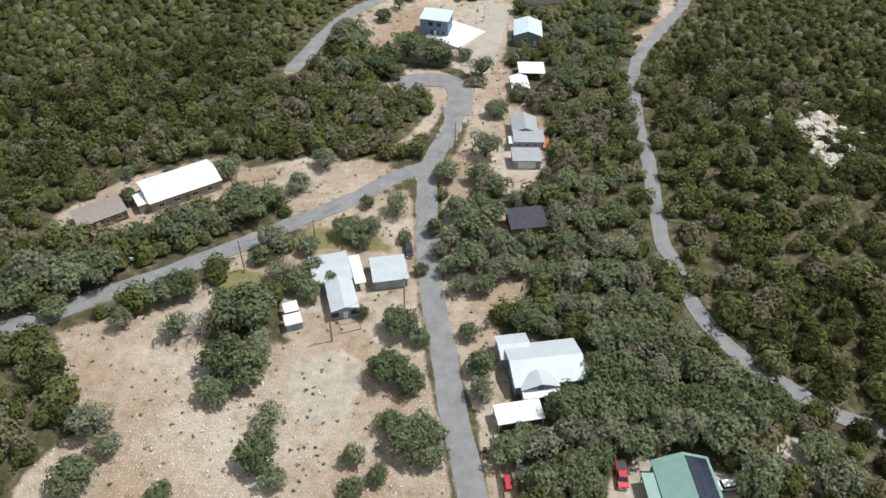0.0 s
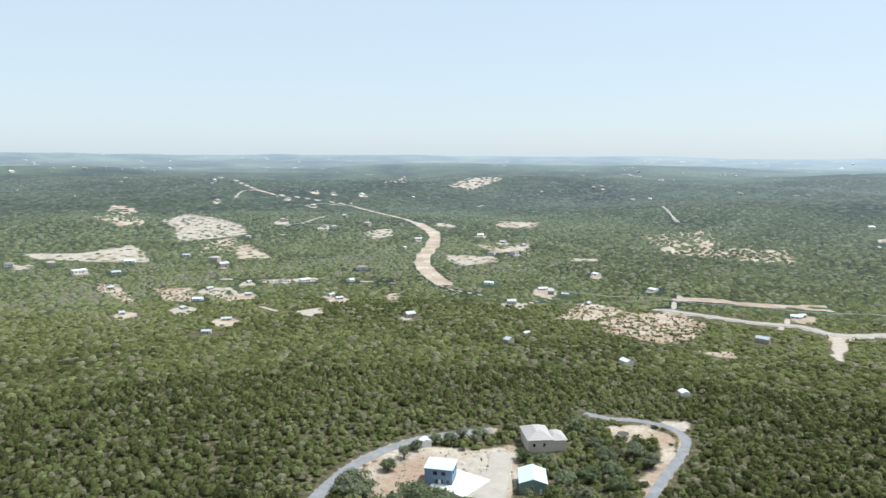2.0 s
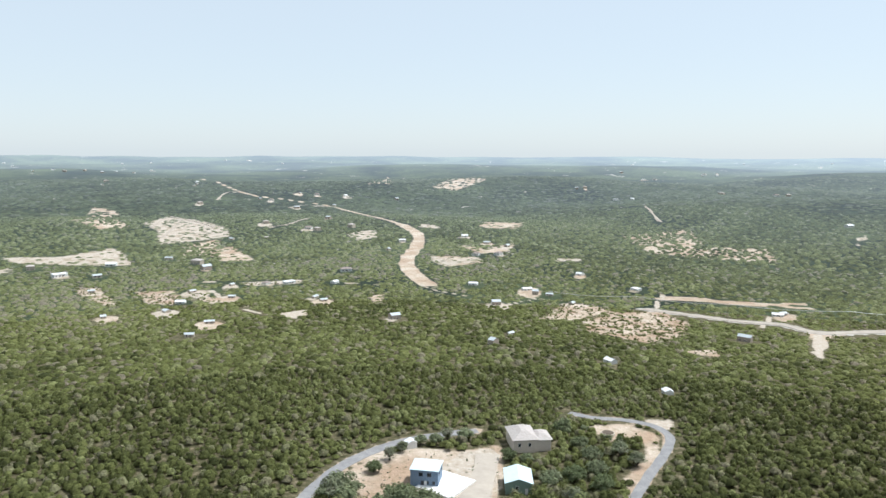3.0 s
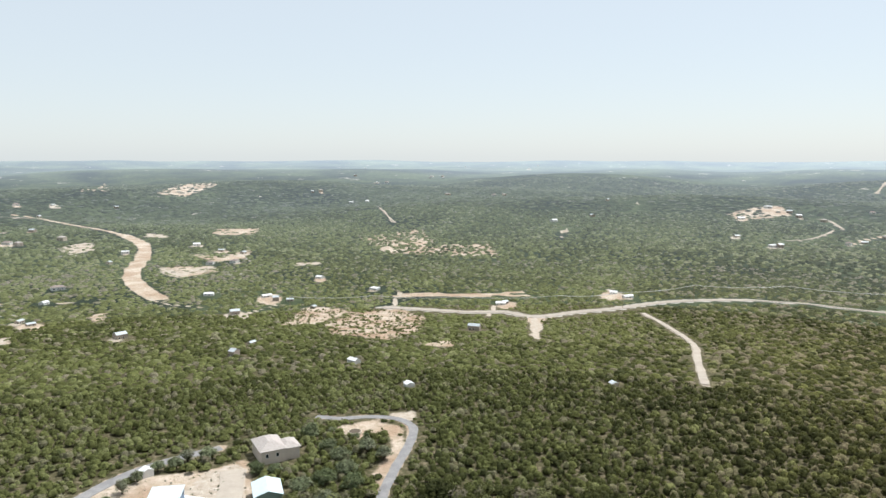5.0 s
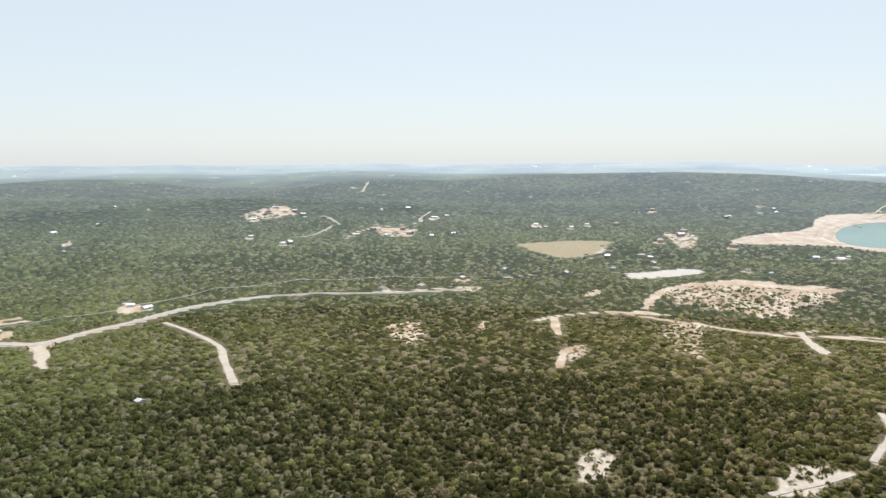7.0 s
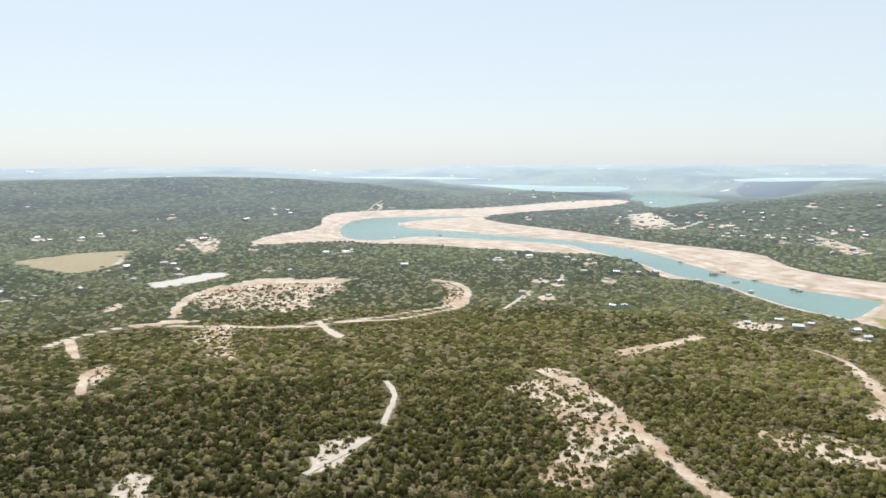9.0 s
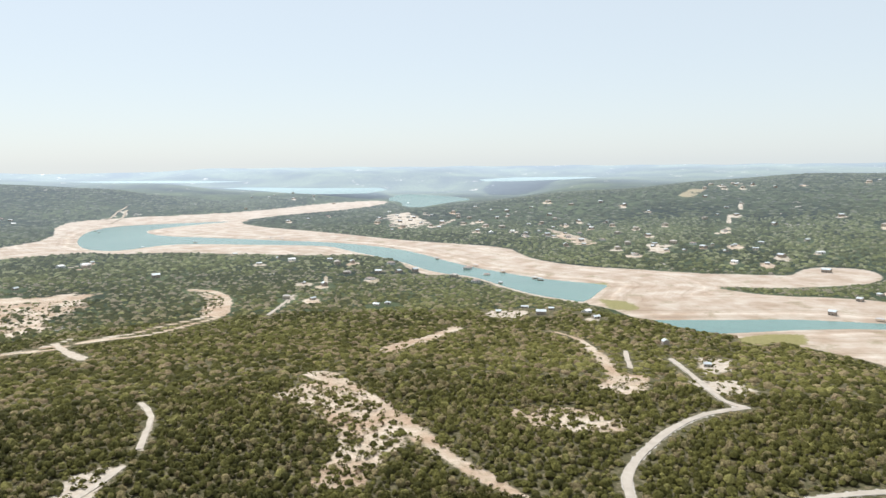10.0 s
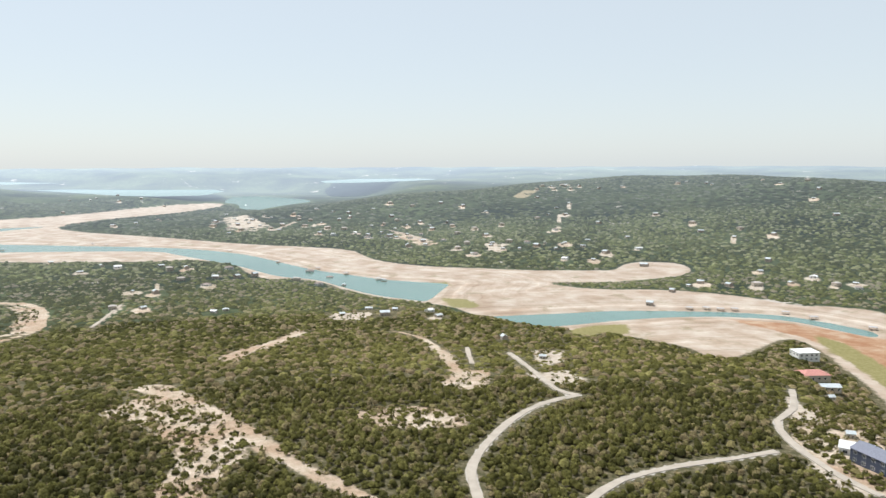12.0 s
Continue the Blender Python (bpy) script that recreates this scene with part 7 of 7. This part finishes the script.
# ---- stones and tufts of the open lot ----
def lot_litter():
    g = np.random.default_rng(21)
    poly = PATCHES[0][2]
    p = np.array(poly)
    n = 16000
    x, y = g.uniform(p[:, 0].min(), p[:, 0].max(), n), g.uniform(p[:, 1].min(), p[:, 1].max(), n)
    k = inside(x, y, poly) & (np.sin(x / 7 + 1) + np.sin(y / 9) + g.normal(size=n) * 0.8 > 0.1)
    x, y = x[k], y[k]
    n = len(x)
    s = g.uniform(0.06, 0.22, n) * np.where(g.random(n) < 0.08, 2.0, 1.0)
    v, f, t = domes(g, np.stack([x, y, ground_z(x, y) - 0.03], 1), s, s * 0.8, np.zeros(n), 3)
    mesh_object("stones", v, f, plain("limestone", (0.56, 0.51, 0.44), 0.95, 0, 0.25, 3), None, "stuff", "loose pale limestone lumps on bare soil")
    n = 260
    x, y = g.normal(size=n) * 7 + 112, g.normal(size=n) * 9 + 176
    x[200:], y[200:] = g.normal(size=60) * 3 + 62, g.normal(size=60) * 3 + 74
    s = g.uniform(0.4, 1.5, n)
    v, f, t = domes(g, np.stack([x, y, ground_z(x, y) - 0.1], 1), s, s * 0.8, np.zeros(n), 6)
    mesh_object("boulders", v, f, plain("grey_limestone", (0.50, 0.46, 0.40), 0.95, 0, 0.3, 1.5), None, "stuff", "weathered limestone boulders on the wooded slope")
    n = 5200
    x, y = g.uniform(-95, 60, n), g.uniform(45, 270, n)
    kinds, trees, low = cover(x, y)
    k = (kinds["dirt"] > 0.6) & (g.random(n) < 0.6)
    for name, w, pts in STREETS:
        k &= line_distance(x, y, pts) > w / 2 + 0.4
    x, y = x[k], y[k]
    n = len(x)
    rad = g.uniform(0.12, 0.38, n)
    v, f, t = leaf_clouds(g, np.stack([x, y, ground_z(x, y) + 0.1], 1), rad, rad * 0.7, 16, 0.13, np.clip(g.normal(size=n) * 0.2 + 0.9, 0, 1))
    ob = mesh_object("dry_tufts", v, f, OAK, None, "stuff", "dry grass tufts and low weeds on bare earth")
    put_attribute(ob, "tone", t)


lot_litter()


# ---- houses far off ----

def far_houses():
    g = np.random.default_rng(31)
    kinds = []
    for W, D, eave, rise, kind, wall, roof, lab in (
            (13, 9, 3.2, 1.6, "gable", "white", "white", "white-roofed country house among the trees"), (10, 7, 3.0, 1.3, "gable", "stone", "pale", "pale stone house among the trees"),
            (16, 9, 3.6, 0.5, "flat", "white", "white", "long white metal barn in a clearing"), (14, 10, 5.6, 2.0, "hip", "stone", "taupe", "two-storey stone house on the slope"),
            (12, 9, 5.2, 2.0, "gable", "tan", "pale", "tan two-storey house on the slope"), (14, 9, 3.4, 2.0, "hip", "white", "brown", "white house with a brown roof on the slope")):
        h = tagged(new("house"), lab, "house", "houses on the far slopes")
        block(h, 0, 0, W, D, eave, rise, kind, "x", WALLS[wall], ROOFS[roof])
        for side, L in (("n", W), ("l", D)):
            for k in range(int(L // 4.5)):
                window(h, side, -L / 2 + 2.4 + k * 4.4, 1.6, 1.6, 1.3, W, D, FRAME)
        door(h, "n", W * 0.12, W, D, WALLS["brown"])
        kinds.append(h)
    for i, (x, y) in enumerate(FAR_HOUSES):
        k = i if i < len(kinds) else int(g.choice(6, p=[0.22, 0.26, 0.08, 0.14, 0.15, 0.15]))
        if math.hypot(x, y) < 750 and i >= len(kinds):
            k = int(g.choice([1, 1, 4, 0]))
        elif y < 0 and i >= len(kinds):
            k = int(g.choice([1, 3, 4, 5, 0], p=[0.36, 0.26, 0.24, 0.08, 0.06]))
        if math.hypot(x, y) > 3300 and i >= len(kinds):
            k = 0
        az = math.degrees(math.atan2(x, y))
        m = pose(x, y, gz(x, y), 0, 0, -az + g.normal() * 35)
        if i >= len(kinds):
            s = (0.72 if math.hypot(x, y) < 1000 else 1.0 if y > 0 else 0.85) if math.hypot(x, y) > 520 else 0.55
            m = m @ Matrix.Diagonal((s * g.uniform(0.65, 1.15), s * g.uniform(0.75, 1.2), max(s, 0.65) * g.uniform(0.85, 1.1), 1))
        if i < len(kinds):
            kinds[i].matrix_basis = m
        else:
            copy_thing(kinds[k], m)


far_houses()


# ---- docks on the lake ----
DOCKS = [(1911.5, 17.7), (1873, 8), (1519.8, -166.7), (1515.4, -317.2), (1483.6, -334.9), (1234.6, -481.6), (1050, -487.5), (945.5, -502.8), (875, -508.9), (806.5, -518.7), (792.7, -518.2), (1466.2, -121.2), (1464.1, -65.7), (430.3, -667), (419, -681), (406.5, -687.2), (397.2, -698.7), (355.4, -723.3), (326, -721.2), (270, -717)]


def docks():
    d = tagged(new("boat_dock"), "floating boat dock with a low roof on the lake", "boat dock", "boat docks")
    part("pontoon", box(bmesh.new(), -3.5, 3.5, -2.4, 2.4, -0.3, 0.5, 0.05), WOOD, d)
    for sx in (-1, 1):
        for sy in (-1, 1):
            part("post", tube(bmesh.new(), (sx * 3.1, sy * 2.0, 0.5), (sx * 3.1, sy * 2.0, 3.2), 0.12, 0.12), DARK, d)
    part("roof", box(bmesh.new(), -3.6, 3.6, -2.5, 2.5, 3.2, 3.4, 0.05), ROOFS["grey"], d)
    g = np.random.default_rng(3)
    for i, (x, y) in enumerate(DOCKS):
        m = pose(x, y, WATER_LEVEL, 0, 0, 30 + g.normal() * 20)
        if i == 0:
            d.matrix_basis = m
        else:
            copy_thing(d, m)


docks()
